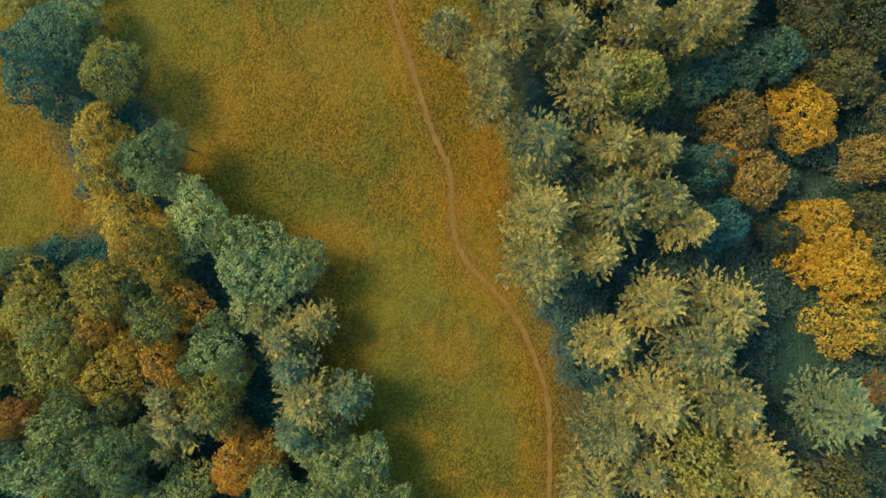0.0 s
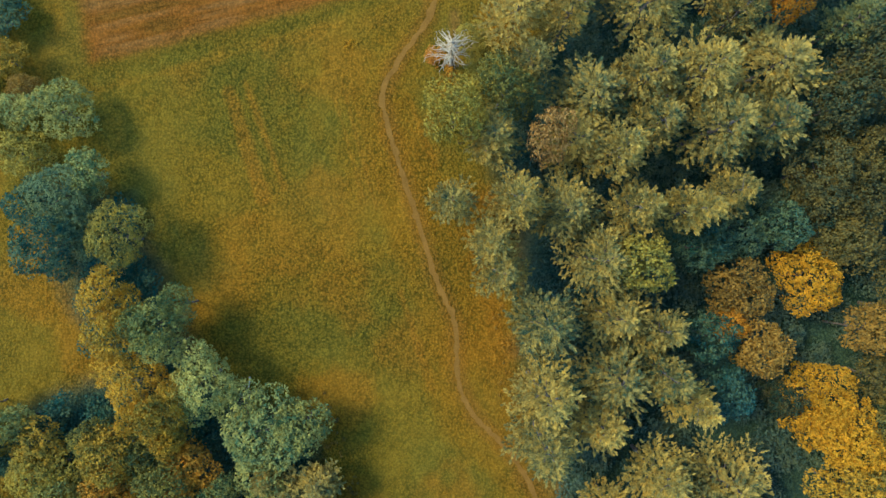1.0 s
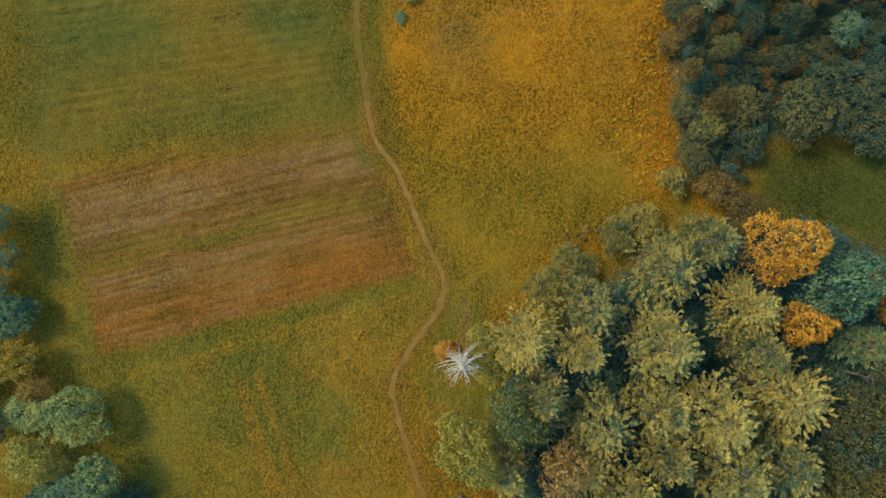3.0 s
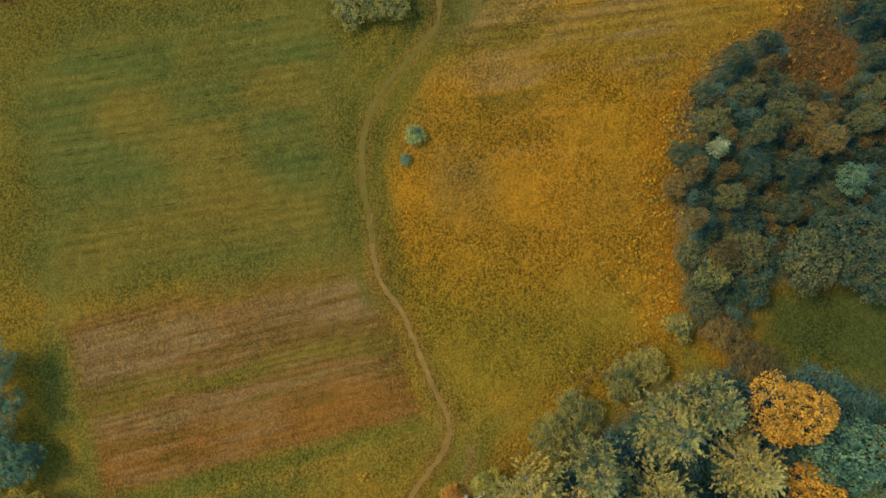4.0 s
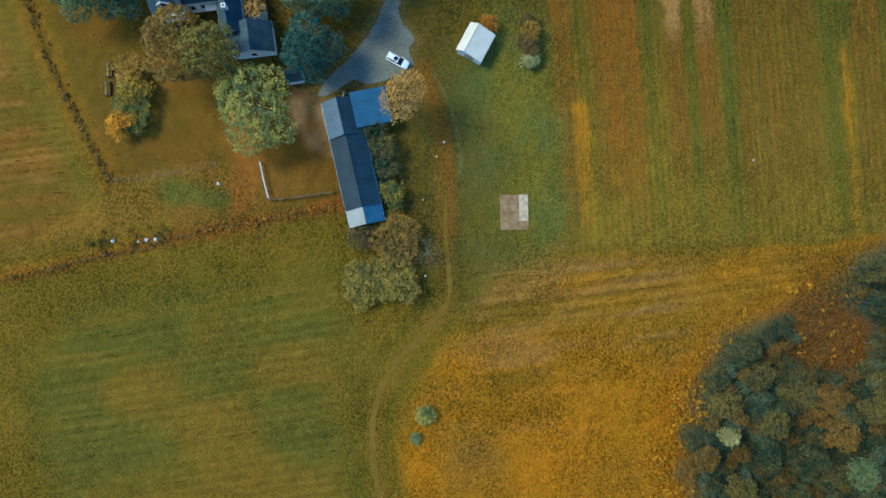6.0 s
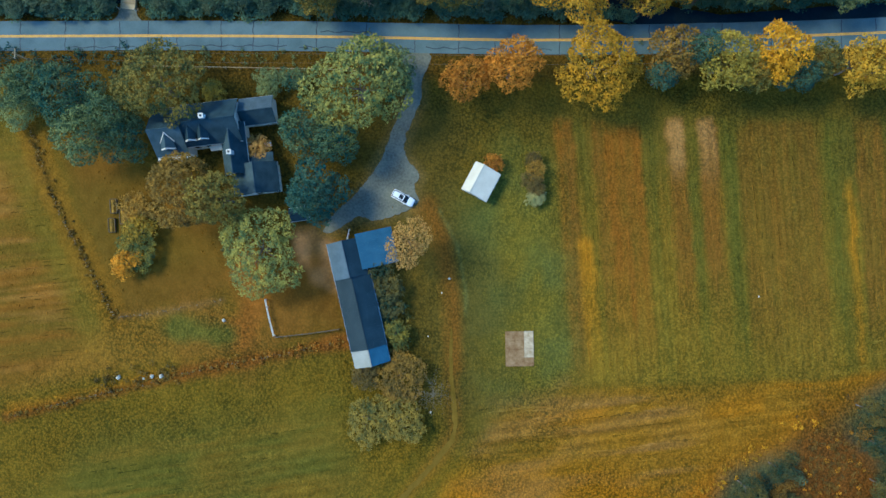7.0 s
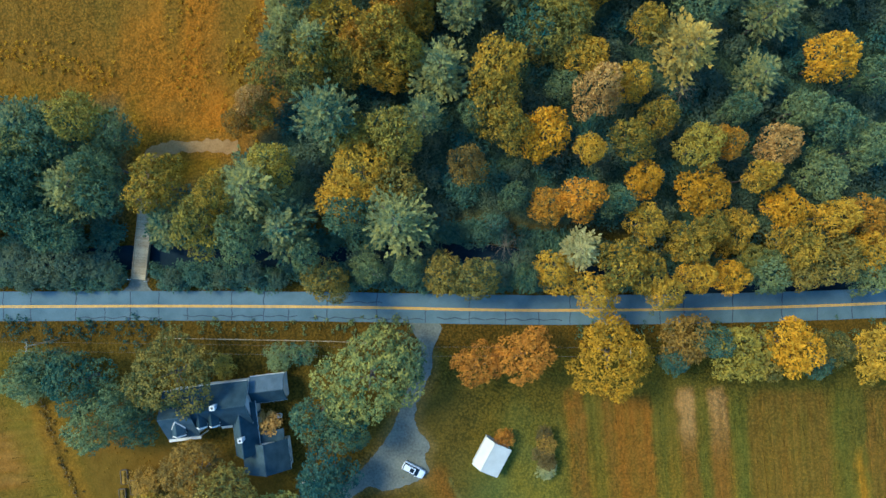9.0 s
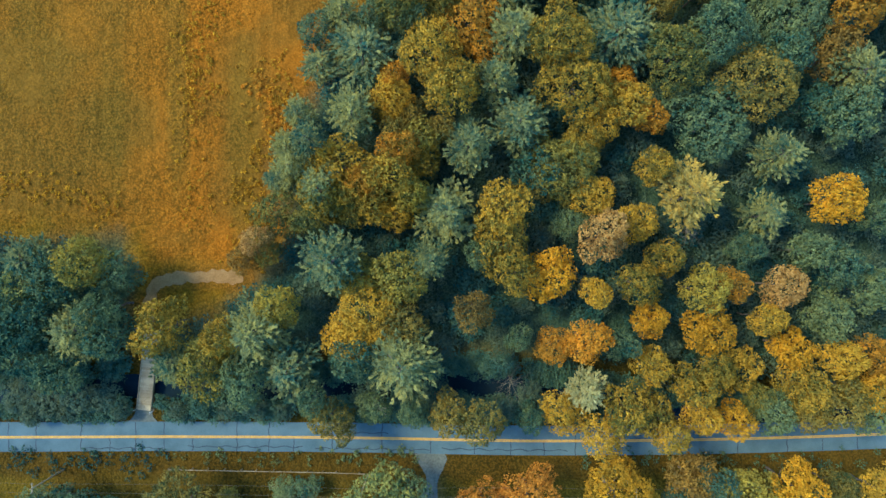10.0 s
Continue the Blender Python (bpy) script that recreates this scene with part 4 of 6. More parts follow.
WEST_GROVE_SOUTH = [
    (-58.6, -22.6, 6.4, 12.8, 'y'), (-55.8, -18.0, 4.1, 10.3, 'y'), (-63.9, -22.5, 5.0, 10.7, 'y'), (-57.1, -27.7, 4.1, 12.0, 'o'),
    (-46.2, -30.5, 6.2, 15.4, 'P'), (-48.2, -25.7, 5.0, 13.6, 'P'), (-48.7, -35.0, 4.5, 11.8, 'P'), (-41.2, -29.1, 4.6, 14.5, 'P'),
    (-22.8, -26.1, 7.2, 17.9, 'P'), (-25.2, -31.6, 5.7, 15.7, 'q'), (-16.8, -25.4, 5.5, 15.9, 'q'), (-25.9, -20.9, 5.2, 15.2, 'q'),
    (-34.8, -36.2, 5.5, 13.4, 'r'), (-36.5, -31.9, 3.6, 12.5, 'r'), (-37.1, -40.2, 3.8, 12.3, 'r'), (-30.2, -35.7, 4.0, 11.3, 'r'),
    (-65.1, -30.8, 5.7, 16.0, 'g'), (-64.6, -26.0, 3.7, 15.0, 'g'), (-69.4, -33.0, 4.0, 13.3, 'q'), (-60.5, -32.5, 4.3, 14.8, 'p'),
    (-66.8, -37.9, 5.7, 18.6, 'p'), (-71.6, -38.0, 4.5, 16.0, 'p'), (-63.4, -41.2, 4.1, 14.2, 'p'), (-65.6, -33.3, 4.6, 16.2, 'g'),
    (-19.0, -38.0, 6.7, 14.1, 'g'), (-21.8, -33.1, 5.4, 13.1, 'g'), (-20.8, -43.3, 5.4, 10.8, 'q'), (-13.4, -37.3, 5.3, 11.5, 'p'),
    (-73.0, -28.9, 4.0, 15.6, 'R'), (-55.2, -35.8, 4.9, 19.2, 'g'), (-52.3, -32.9, 3.5, 14.7, 'g'), (-59.1, -34.8, 3.5, 17.7, 'q'),
    (-55.2, -39.9, 3.9, 15.2, 'g'), (-79.3, -20.4, 5.8, 14.7, 'o'), (-79.6, -15.5, 3.9, 12.7, 'y'), (-82.7, -23.9, 3.9, 11.5, 'g'),
    (-74.4, -20.5, 4.0, 13.9, 'o'), (-76.9, -34.4, 5.7, 17.3, 'g'), (-72.1, -34.5, 4.0, 14.9, 'q'), (-79.9, -30.6, 4.3, 14.8, 'p'),
    (-79.0, -38.7, 4.0, 13.8, 'p'), (-81.3, -3.8, 5.1, 12.8, 'o'), (-83.4, -0.1, 3.9, 11.2, 'y'), (-83.4, -7.5, 4.1, 11.6, 'y'),
    (-77.2, -2.7, 3.7, 10.7, 'p'), (-12.0, -44.5, 5.0, 15.4, 'g'), (-13.3, -48.5, 3.8, 14.6, 'g'), (-7.8, -44.5, 3.2, 12.0, 'p'),
    (-13.6, -40.6, 4.1, 12.2, 'g'), (-27.1, -44.7, 6.5, 17.9, 'g'), (-21.8, -43.2, 4.2, 15.7, 'p'), (-30.6, -40.5, 4.6, 14.1, 'g'),
    (-28.7, -49.9, 4.8, 16.1, 'g'), (-47.5, -47.0, 6.7, 13.4, 'p'), (-44.6, -42.2, 5.5, 10.5, 'g'), (-53.1, -47.4, 5.6, 10.3, 'p'),
    (-45.4, -52.2, 4.9, 12.4, 'g'), (-64.1, -47.2, 6.6, 16.0, 'o'), (-58.6, -47.8, 4.6, 15.0, 'g'), (-67.4, -42.7, 4.5, 13.6, 'y'),
    (-66.9, -52.0, 4.5, 13.0, 'p'),
]
WEST_HEDGE = [
    (-82.5, 70.8, 5.0, 6.7, 't'), (-80.7, 62.8, 4.1, 7.8, 'y'), (-70.0, 53.1, 6.5, 9.4, 'g'), (-78.7, 53.7, 4.4, 6.9, 'p'),
    (-86.2, 73.8, 6.5, 8.4, 't'), (-77.1, 45.3, 5.4, 9.7, 'o'), (-77.4, 57.7, 3.3, 6.9, 'n'), (-85.0, 80.7, 5.4, 8.8, 't'),
    (-86.9, 88.4, 6.4, 10.1, 't'), (-87.8, 61.8, 6.6, 7.7, 'o'), (-86.5, 52.1, 6.5, 9.1, 't'),
]
PINE_WOOD_SOUTH = [
    (0.6, 36.4, 5.2, 20.0, 'P'), (6.9, 29.5, 5.5, 24.0, 'P'), (10.8, 36.2, 5.8, 28.0, 'P'), (19.7, 34.8, 7.2, 21.0, 'P'),
    (24.4, 26.6, 7.4, 25.0, 'P'), (30.5, 26.5, 5.4, 29.0, 'o'), (8.7, 24.5, 5.6, 22.0, 'P'), (30.3, 35.1, 5.9, 26.0, 'P'),
    (37.7, 34.3, 5.7, 30.0, 'P'), (46.3, 37.8, 5.0, 23.0, 'P'), (15.3, 16.6, 7.8, 27.0, 'P'), (28.2, 16.7, 7.2, 20.0, 'P'),
    (34.4, 15.2, 5.5, 24.0, 'P'), (15.1, 5.2, 7.7, 28.0, 'P'), (27.9, 6.5, 9.2, 21.0, 'P'), (34.9, 8.0, 5.9, 25.0, 'P'),
    (15.0, -2.5, 7.6, 29.0, 'P'), (25.0, -0.8, 6.1, 22.0, 'P'), (39.0, 3.6, 4.9, 26.0, 'P'),
]
MIXED_WOOD_SOUTH = [
    (44.1, 28.6, 5.2, 14.0, 't'), (47.8, 15.0, 3.2, 15.5, 'r'), (66.3, 28.9, 6.0, 13.0, 'e'), (69.0, -13.5, 6.0, 15.0, 'y'),
    (49.6, 31.5, 6.6, 13.6, 't'), (49.7, 20.8, 6.2, 16.3, 'n'), (52.7, 11.5, 5.5, 18.7, 'n'), (62.6, 23.5, 6.4, 14.3, 'Y'),
    (68.7, 29.8, 6.2, 17.0, 's'), (55.5, 32.3, 4.6, 18.8, 't'), (65.7, 39.0, 6.9, 15.0, 's'), (72.2, 37.3, 6.1, 17.7, 's'),
    (71.1, 14.7, 5.1, 19.8, 'n'), (64.5, 3.0, 6.4, 15.6, 'Y'), (68.0, -3.7, 6.6, 18.4, 'Y'), (64.4, -2.8, 5.3, 13.4, 'Y'),
    (73.8, -12.4, 6.2, 16.3, 'e'), (44.2, 13.4, 5.2, 18.5, 't'), (62.3, 33.4, 5.1, 13.8, 's'), (74.7, 5.9, 4.9, 16.4, 's'),
    (46.9, 3.9, 4.8, 19.0, 'd'), (58.4, 2.1, 3.8, 13.8, 's'), (77.9, 18.2, 7.4, 17.7, 's'), (76.4, -3.7, 7.2, 20.4, 'e'),
]
PINE_WOOD_PATH = [
    (47.2, -11.1, 8.9, 18.4, 'P'), (34.9, -9.0, 7.1, 22.1, 'P'), (40.9, -15.7, 8.3, 25.8, 'P'), (27.4, -15.6, 6.7, 19.3, 'P'),
    (34.6, -25.0, 8.5, 23.0, 'P'), (44.9, -24.3, 7.8, 26.7, 'P'), (28.1, -30.2, 7.2, 20.2, 'P'), (41.7, -34.6, 6.1, 23.9, 'o'),
    (48.9, -33.6, 7.2, 27.6, 'P'), (65.3, -27.2, 8.7, 21.2, 'q'), (68.6, -37.1, 5.6, 24.8, 's'), (34.1, -37.2, 7.3, 18.4, 'P'),
    (80.0, -25.9, 3.5, 4.5, 'R'), (54.0, -40.2, 7.9, 25.8, 'P'), (25.5, -40.6, 7.3, 19.3, 'P'), (40.9, -43.0, 8.0, 23.0, 'P'),
    (62.3, -41.1, 7.0, 26.7, 's'),
]
PINE_WOOD_NORTH = [
    (11.3, 67.9, 7.3, 18.4, 'P'), (21.7, 73.4, 6.6, 22.1, 'P'), (19.7, 66.7, 4.9, 25.8, 'P'), (35.2, 80.0, 8.3, 19.3, 'P'),
    (40.8, 84.6, 5.5, 23.0, 'P'), (32.1, 68.1, 8.3, 26.7, 'P'), (47.8, 73.5, 7.2, 20.2, 'P'), (53.5, 83.5, 6.6, 23.9, 'r'),
    (61.4, 76.9, 6.0, 27.6, 't'), (57.2, 70.7, 4.4, 20.5, 'r'), (47.7, 67.2, 4.9, 24.8, 'P'), (68.6, 67.0, 5.2, 18.4, 'q'),
    (9.3, 55.0, 5.7, 22.1, 'o'), (0.9, 50.9, 5.6, 25.8, 'o'), (23.7, 54.1, 8.8, 19.3, 'P'), (33.2, 57.2, 7.0, 23.0, 'P'),
    (40.8, 56.8, 8.3, 26.7, 'P'), (54.2, 58.8, 9.8, 20.2, 'P'), (16.5, 46.9, 4.6, 23.5, 'N'),
]
PINE_WOOD_MIDDLE = [
    (21.5, 46.5, 7.3, 18.4, 'P'), (34.4, 49.0, 6.1, 22.1, 'P'), (43.8, 47.9, 7.9, 25.8, 'P'), (63.3, 41.5, 7.9, 19.3, 's'),
    (63.5, 51.4, 5.7, 23.0, 's'), (67.2, 55.5, 5.5, 26.7, 's'), (7.4, 46.9, 6.2, 20.2, 'P'), (52.5, 48.4, 7.0, 23.9, 'P'),
    (26.7, 43.9, 5.8, 27.6, 'P'), (70.0, 43.7, 6.3, 21.2, 's'), (71.7, 60.7, 6.1, 24.8, 's'), (75.2, 75.5, 5.3, 18.4, 'r'),
    (13.6, 59.0, 5.1, 22.1, 'P'),
]
THICKET_TREES = [
    (46.1, 128.6, 2.3, 7.6, 'w'), (69.3, 110.3, 8.2, 8.6, 's'), (61.6, 108.4, 6.0, 10.1, 's'), (74.9, 105.1, 6.2, 7.6, 's'),
    (47.0, 109.3, 3.2, 8.5, 'b'), (53.7, 131.5, 2.8, 9.7, 's'), (53.5, 124.5, 3.0, 7.4, 's'), (60.1, 124.5, 3.2, 8.9, 's'),
    (65.5, 129.5, 3.1, 10.2, 'b'), (72.7, 133.7, 3.2, 7.8, 's'), (48.9, 144.7, 2.8, 9.0, 's'), (54.9, 148.1, 2.5, 6.6, 's'),
    (71.5, 159.0, 3.2, 8.2, 's'), (73.0, 152.7, 2.8, 9.4, 's'), (74.1, 145.0, 2.9, 7.0, 's'), (42.0, 124.5, 2.5, 8.2, 'b'),
    (47.6, 119.4, 2.8, 9.7, 's'), (58.7, 117.3, 2.9, 7.4, 's'), (41.9, 115.4, 2.5, 8.6, 'b'), (69.5, 122.5, 3.1, 10.2, 't'),
]
THICKET_SHRUBS = [
    (40.8, 127.7, 2.8, 3.7, 's'), (39.0, 121.4, 2.5, 4.3, 'b'), (41.4, 109.0, 3.0, 5.2, 's'), (43.4, 101.5, 2.8, 3.8, 's'),
    (45.7, 96.4, 3.0, 4.6, 'b'), (49.1, 93.5, 3.1, 5.4, 'b'), (52.6, 115.1, 3.5, 4.1, 's'), (46.2, 133.8, 3.1, 4.8, 's'),
    (44.4, 139.0, 2.5, 5.4, 's'), (52.6, 139.1, 3.1, 4.3, 's'), (59.5, 136.9, 3.9, 5.2, 's'), (65.3, 133.9, 4.0, 3.9, 'b'),
    (74.9, 140.1, 3.6, 4.5, 's'), (53.3, 102.7, 3.0, 5.2, 's'), (66.3, 120.3, 4.0, 4.0, 's'),
]
THICKET_SOUTH_EDGE = [
    (33.7, 88.5, 4.1, 4.5, 'e'), (39.7, 95.7, 3.0, 5.2, 'e'), (43.6, 99.7, 3.5, 6.2, 's'), (47.2, 94.8, 3.3, 4.6, 'b'),
    (53.0, 89.4, 4.6, 5.8, 'b'), (15.7, 76.0, 4.6, 6.7, 'e'), (21.1, 79.2, 4.6, 5.1, 'e'), (29.2, 85.3, 3.5, 5.8, 'e'),
    (45.5, 105.7, 3.9, 6.8, 'e'), (51.1, 109.2, 4.6, 5.3, 's'), (4.5, 66.7, 3.5, 6.0, 'o'), (6.6, 61.5, 4.1, 4.5, 'o'),
]
FARM_TREES = [
    (-39.6, 188.3, 8.0, 9.6, 'g'), (-52.9, 199.0, 7.8, 11.5, 'n'), (-46.5, 197.5, 5.7, 13.4, 'e'), (-29.3, 198.9, 5.8, 10.1, 'd'),
    (-30.0, 197.5, 4.5, 11.6, 'd'), (-21.7, 216.9, 9.4, 13.9, 'g'), (-31.2, 209.5, 5.4, 10.5, 't'), (-25.5, 207.4, 4.4, 12.0, 't'),
    (-57.0, 217.6, 8.2, 14.4, 'e'), (-74.0, 215.9, 6.7, 11.0, 't'), (-69.8, 208.8, 5.3, 12.9, 't'), (-80.3, 218.6, 4.7, 9.3, 't'),
    (-82.5, 217.4, 4.5, 11.1, 't'), (-12.9, 189.8, 4.6, 13.1, 'N'), (-64.0, 208.0, 4.5, 9.7, 't'), (-15.6, 220.3, 4.5, 11.6, 't'),
    (-65.6, 212.3, 4.4, 13.4, 't'),
]
FARM_SHRUBS = [
    (-64.4, 187.8, 4.2, 3.0, 'o'), (-63.2, 192.0, 3.3, 3.5, 'y'), (-65.6, 185.8, 2.8, 4.0, 'r'), (-63.9, 195.7, 3.3, 3.1, 'n'),
    (-41.2, 207.2, 2.8, 3.6, 'N'), (-17.1, 181.6, 3.0, 4.2, 's'), (-17.1, 177.3, 3.1, 3.2, 's'), (-15.5, 172.7, 2.8, 3.7, 'o'),
    (-18.6, 184.8, 2.6, 4.3, 's'), (-39.2, 219.3, 2.8, 3.3, 't'), (-34.9, 220.3, 2.6, 3.8, 't'), (-49.8, 217.8, 2.4, 2.8, 'o'),
    (-14.8, 164.9, 5.2, 3.8, 'n'), (-21.3, 165.4, 2.8, 4.0, 'h'), (-20.8, 156.8, 4.5, 3.2, 'e'), (-14.5, 156.7, 4.2, 3.8, 'e'),
    (2.5, 204.4, 1.9, 3.2, 'R'), (-84.9, 215.0, 4.0, 4.1, 't'), (10.0, 205.2, 1.7, 3.0, 'h'), (10.4, 203.2, 2.0, 3.4, 'n'),
    (9.9, 201.2, 2.1, 3.2, 'h'), (10.8, 199.6, 1.6, 2.8, 'h'), (10.4, 197.8, 2.1, 2.6, 'w'), (11.6, 198.6, 1.3, 2.0, 'w'),
]
ROADSIDE_ROW = [
    (-2.7, 218.7, 4.7, 10.1, 'R'), (5.4, 220.7, 5.5, 12.5, 'R'), (20.6, 221.1, 7.9, 14.6, 'Y'), (34.8, 223.2, 5.6, 10.9, 'n'),
    (43.4, 221.3, 6.2, 13.0, 'o'), (51.4, 223.0, 5.4, 15.1, 'Y'), (60.3, 221.9, 4.0, 10.8, 'e'), (67.5, 221.6, 5.1, 13.3, 'y'),
    (38.2, 223.4, 3.3, 14.4, 'd'), (48.1, 219.9, 4.0, 11.3, 'e'), (72.5, 221.0, 5.5, 14.0, 'y'), (32.6, 219.6, 3.2, 9.5, 'd'),
    (57.0, 219.2, 3.1, 11.4, 'd'),
]
ROADSIDE_NORTH = [
    (-29.7, 234.5, 4.4, 10.9, 'e'), (-8.7, 235.0, 4.1, 12.9, 'e'), (-2.9, 234.6, 4.5, 15.4, 'e'), (11.7, 235.5, 4.4, 11.4, 'y'),
    (18.3, 231.6, 4.3, 13.6, 'y'), (21.7, 237.0, 4.7, 16.0, 'y'), (27.0, 235.5, 4.7, 12.2, 'y'), (35.4, 235.0, 3.7, 13.8, 'y'),
    (40.2, 234.6, 3.3, 15.6, 'Y'), (48.1, 235.5, 4.7, 12.7, 't'), (57.8, 237.5, 5.3, 15.1, 'e'), (66.7, 236.0, 4.7, 11.0, 't'),
    (53.9, 236.0, 4.1, 12.9, 'e'), (-32.6, 238.0, 3.1, 14.5, 't'), (-22.2, 236.0, 3.2, 10.8, 't'), (-15.1, 236.0, 3.1, 12.9, 't'),
    (29.6, 232.2, 3.6, 15.4, 'y'), (5.8, 234.0, 2.7, 11.2, 't'), (-26.9, 232.1, 2.2, 13.0, 'e'),
]
RIVER_BRUSH = [
    (-88.6, 237.1, 3.7, 3.0, 'u'), (-83.1, 235.9, 3.4, 3.6, 'u'), (-77.5, 236.9, 3.3, 4.2, 'u'), (-72.9, 236.6, 3.4, 3.1, 'u'),
    (-69.6, 234.0, 1.8, 3.5, 'u'), (-85.9, 233.5, 2.2, 4.2, 'u'), (-79.7, 233.4, 2.0, 3.1, 'u'), (-59.1, 234.3, 2.0, 3.7, 'u'),
    (-54.7, 234.9, 2.2, 4.2, 'd'), (-49.9, 234.3, 2.0, 3.3, 'u'), (-44.5, 234.9, 2.4, 3.8, 'u'), (-39.6, 233.8, 1.8, 2.8, 'u'),
    (-23.8, 236.1, 3.4, 3.6, 'u'), (-17.5, 236.9, 2.8, 4.1, 'u'), (-11.3, 237.1, 3.1, 3.1, 'u'), (1.2, 235.1, 2.8, 3.7, 'u'),
    (6.3, 236.9, 3.1, 4.3, 'u'),
]
RIVER_BANK_WEST = [
    (-82.7, 261.8, 6.1, 12.0, 'q'), (-76.5, 258.3, 6.0, 14.4, 't'), (-71.1, 262.3, 5.2, 16.7, 'o'), (-67.0, 260.0, 5.0, 12.4, 't'),
    (-72.8, 250.3, 6.4, 15.0, 'q'), (-81.8, 252.2, 5.4, 17.4, 't'), (-81.0, 245.6, 5.5, 13.2, 't'), (-67.3, 249.4, 5.2, 15.5, 't'),
    (-68.5, 254.1, 4.3, 17.3, 't'), (-82.9, 256.5, 4.4, 13.3, 'p'), (-58.3, 250.8, 5.6, 16.2, 'y'), (-57.2, 244.6, 5.3, 11.9, 'q'),
    (-51.1, 243.6, 5.5, 14.4, 'o'), (-42.2, 250.1, 7.8, 16.8, 'q'), (-37.0, 243.2, 7.0, 12.6, 'q'), (-38.4, 254.4, 4.6, 14.6, 'o'),
    (-86.6, 253.1, 6.4, 17.4, 't'), (-77.0, 243.7, 5.5, 13.2, 't'), (-44.1, 241.7, 4.9, 15.3, 't'), (-47.4, 249.3, 4.3, 17.3, 'y'),
]
NORTH_WOOD_WEST = [
    (-23.0, 253.6, 6.9, 12.8, 'y'), (-17.2, 251.3, 5.2, 11.6, 'e'), (-24.4, 259.7, 4.8, 11.7, 'o'), (-26.5, 248.4, 5.6, 11.3, 'y'),
    (-16.9, 259.1, 5.8, 15.4, 'o'), (-28.8, 262.2, 7.0, 17.9, 'q'), (-22.9, 272.2, 4.7, 13.4, 'y'), (-18.9, 270.6, 3.9, 11.0, 'y'),
    (-22.7, 276.5, 3.0, 11.4, 'o'), (-27.1, 271.4, 3.6, 11.0, 'o'), (-30.4, 273.5, 4.9, 16.0, 'y'), (-26.0, 273.3, 4.0, 14.6, 'y'),
    (-31.3, 277.8, 3.3, 12.9, 'y'), (-32.9, 269.8, 4.0, 12.0, 'o'), (-18.6, 276.7, 5.1, 18.6, 'y'), (-23.2, 276.1, 4.0, 15.2, 'r'),
    (-15.1, 273.7, 3.9, 15.4, 'o'), (-17.5, 281.2, 4.2, 16.8, 'r'), (-26.8, 278.9, 5.9, 14.1, 'y'), (-16.7, 244.5, 8.2, 16.6, 'q'),
    (-4.4, 254.0, 4.1, 18.4, 'n'), (0.6, 265.1, 6.1, 14.7, 'y'), (2.8, 260.4, 4.6, 16.8, 'y'), (9.1, 259.7, 5.2, 12.7, 'Y'),
    (-9.2, 270.8, 6.6, 15.4, 'q'), (-12.0, 262.3, 4.5, 17.5, 'q'), (12.4, 278.1, 6.6, 13.4, 'o'), (16.5, 273.8, 4.5, 11.9, 'y'),
    (15.2, 283.4, 4.2, 12.4, 'y'), (6.4, 278.5, 5.4, 12.6, 't'), (0.5, 271.6, 5.8, 16.0, 'y'), (17.5, 266.4, 4.6, 18.1, 'N'),
    (24.2, 268.7, 4.2, 13.5, 'y'), (26.6, 278.5, 3.7, 15.6, 'y'), (32.1, 273.5, 7.0, 19.2, 'P'), (-24.8, 245.1, 4.7, 14.3, 't'),
]
NORTH_WOOD_EAST = [
    (46.7, 270.1, 5.3, 12.0, 'q'), (58.7, 272.9, 5.3, 14.3, 'Y'), (66.2, 269.7, 3.9, 15.9, 't'), (9.7, 247.2, 4.0, 11.9, 'r'),
    (15.2, 248.5, 4.5, 14.5, 'r'), (16.4, 256.9, 3.1, 15.9, 'y'), (26.9, 251.8, 3.8, 12.4, 'Y'), (26.9, 244.1, 3.9, 14.7, 'y'),
    (23.9, 258.4, 4.0, 17.1, 'y'), (29.2, 262.9, 3.9, 13.0, 'y'), (35.4, 257.2, 4.3, 15.6, 'o'), (37.0, 249.7, 5.2, 11.9, 'Y'),
    (49.6, 257.9, 4.5, 13.9, 'N'), (46.0, 252.3, 3.3, 15.5, 'y'), (58.1, 252.6, 4.8, 12.3, 't'), (59.0, 261.2, 4.7, 14.6, 't'),
    (64.5, 257.1, 3.8, 16.5, 't'), (15.2, 239.3, 4.9, 13.0, 'w'), (33.6, 240.7, 4.5, 15.1, 'y'),
]
NORTH_WOOD_NEAR = [
    (42.8, 243.2, 4.4, 10.8, 'y'), (50.9, 247.1, 4.3, 13.0, 'Y'), (52.5, 240.7, 4.3, 15.2, 'y'), (66.9, 244.7, 4.8, 11.5, 'r'),
    (66.6, 238.8, 3.7, 13.2, 'y'), (40.4, 258.2, 3.1, 15.0, 'r'), (-0.2, 243.7, 2.8, 11.2, 'd'), (3.6, 249.1, 2.8, 13.2, 't'),
    (20.9, 248.0, 3.1, 15.5, 't'), (43.4, 264.5, 3.4, 12.0, 't'), (53.8, 264.2, 3.7, 14.3, 't'), (12.9, 268.8, 3.4, 10.4, 't'),
    (-3.2, 263.5, 3.4, 12.5, 't'), (59.0, 245.1, 3.7, 14.8, 'y'), (45.7, 237.8, 3.4, 10.9, 'o'), (61.8, 239.7, 3.2, 12.9, 'y'),
    (37.5, 243.6, 3.1, 15.0, 'y'),
]
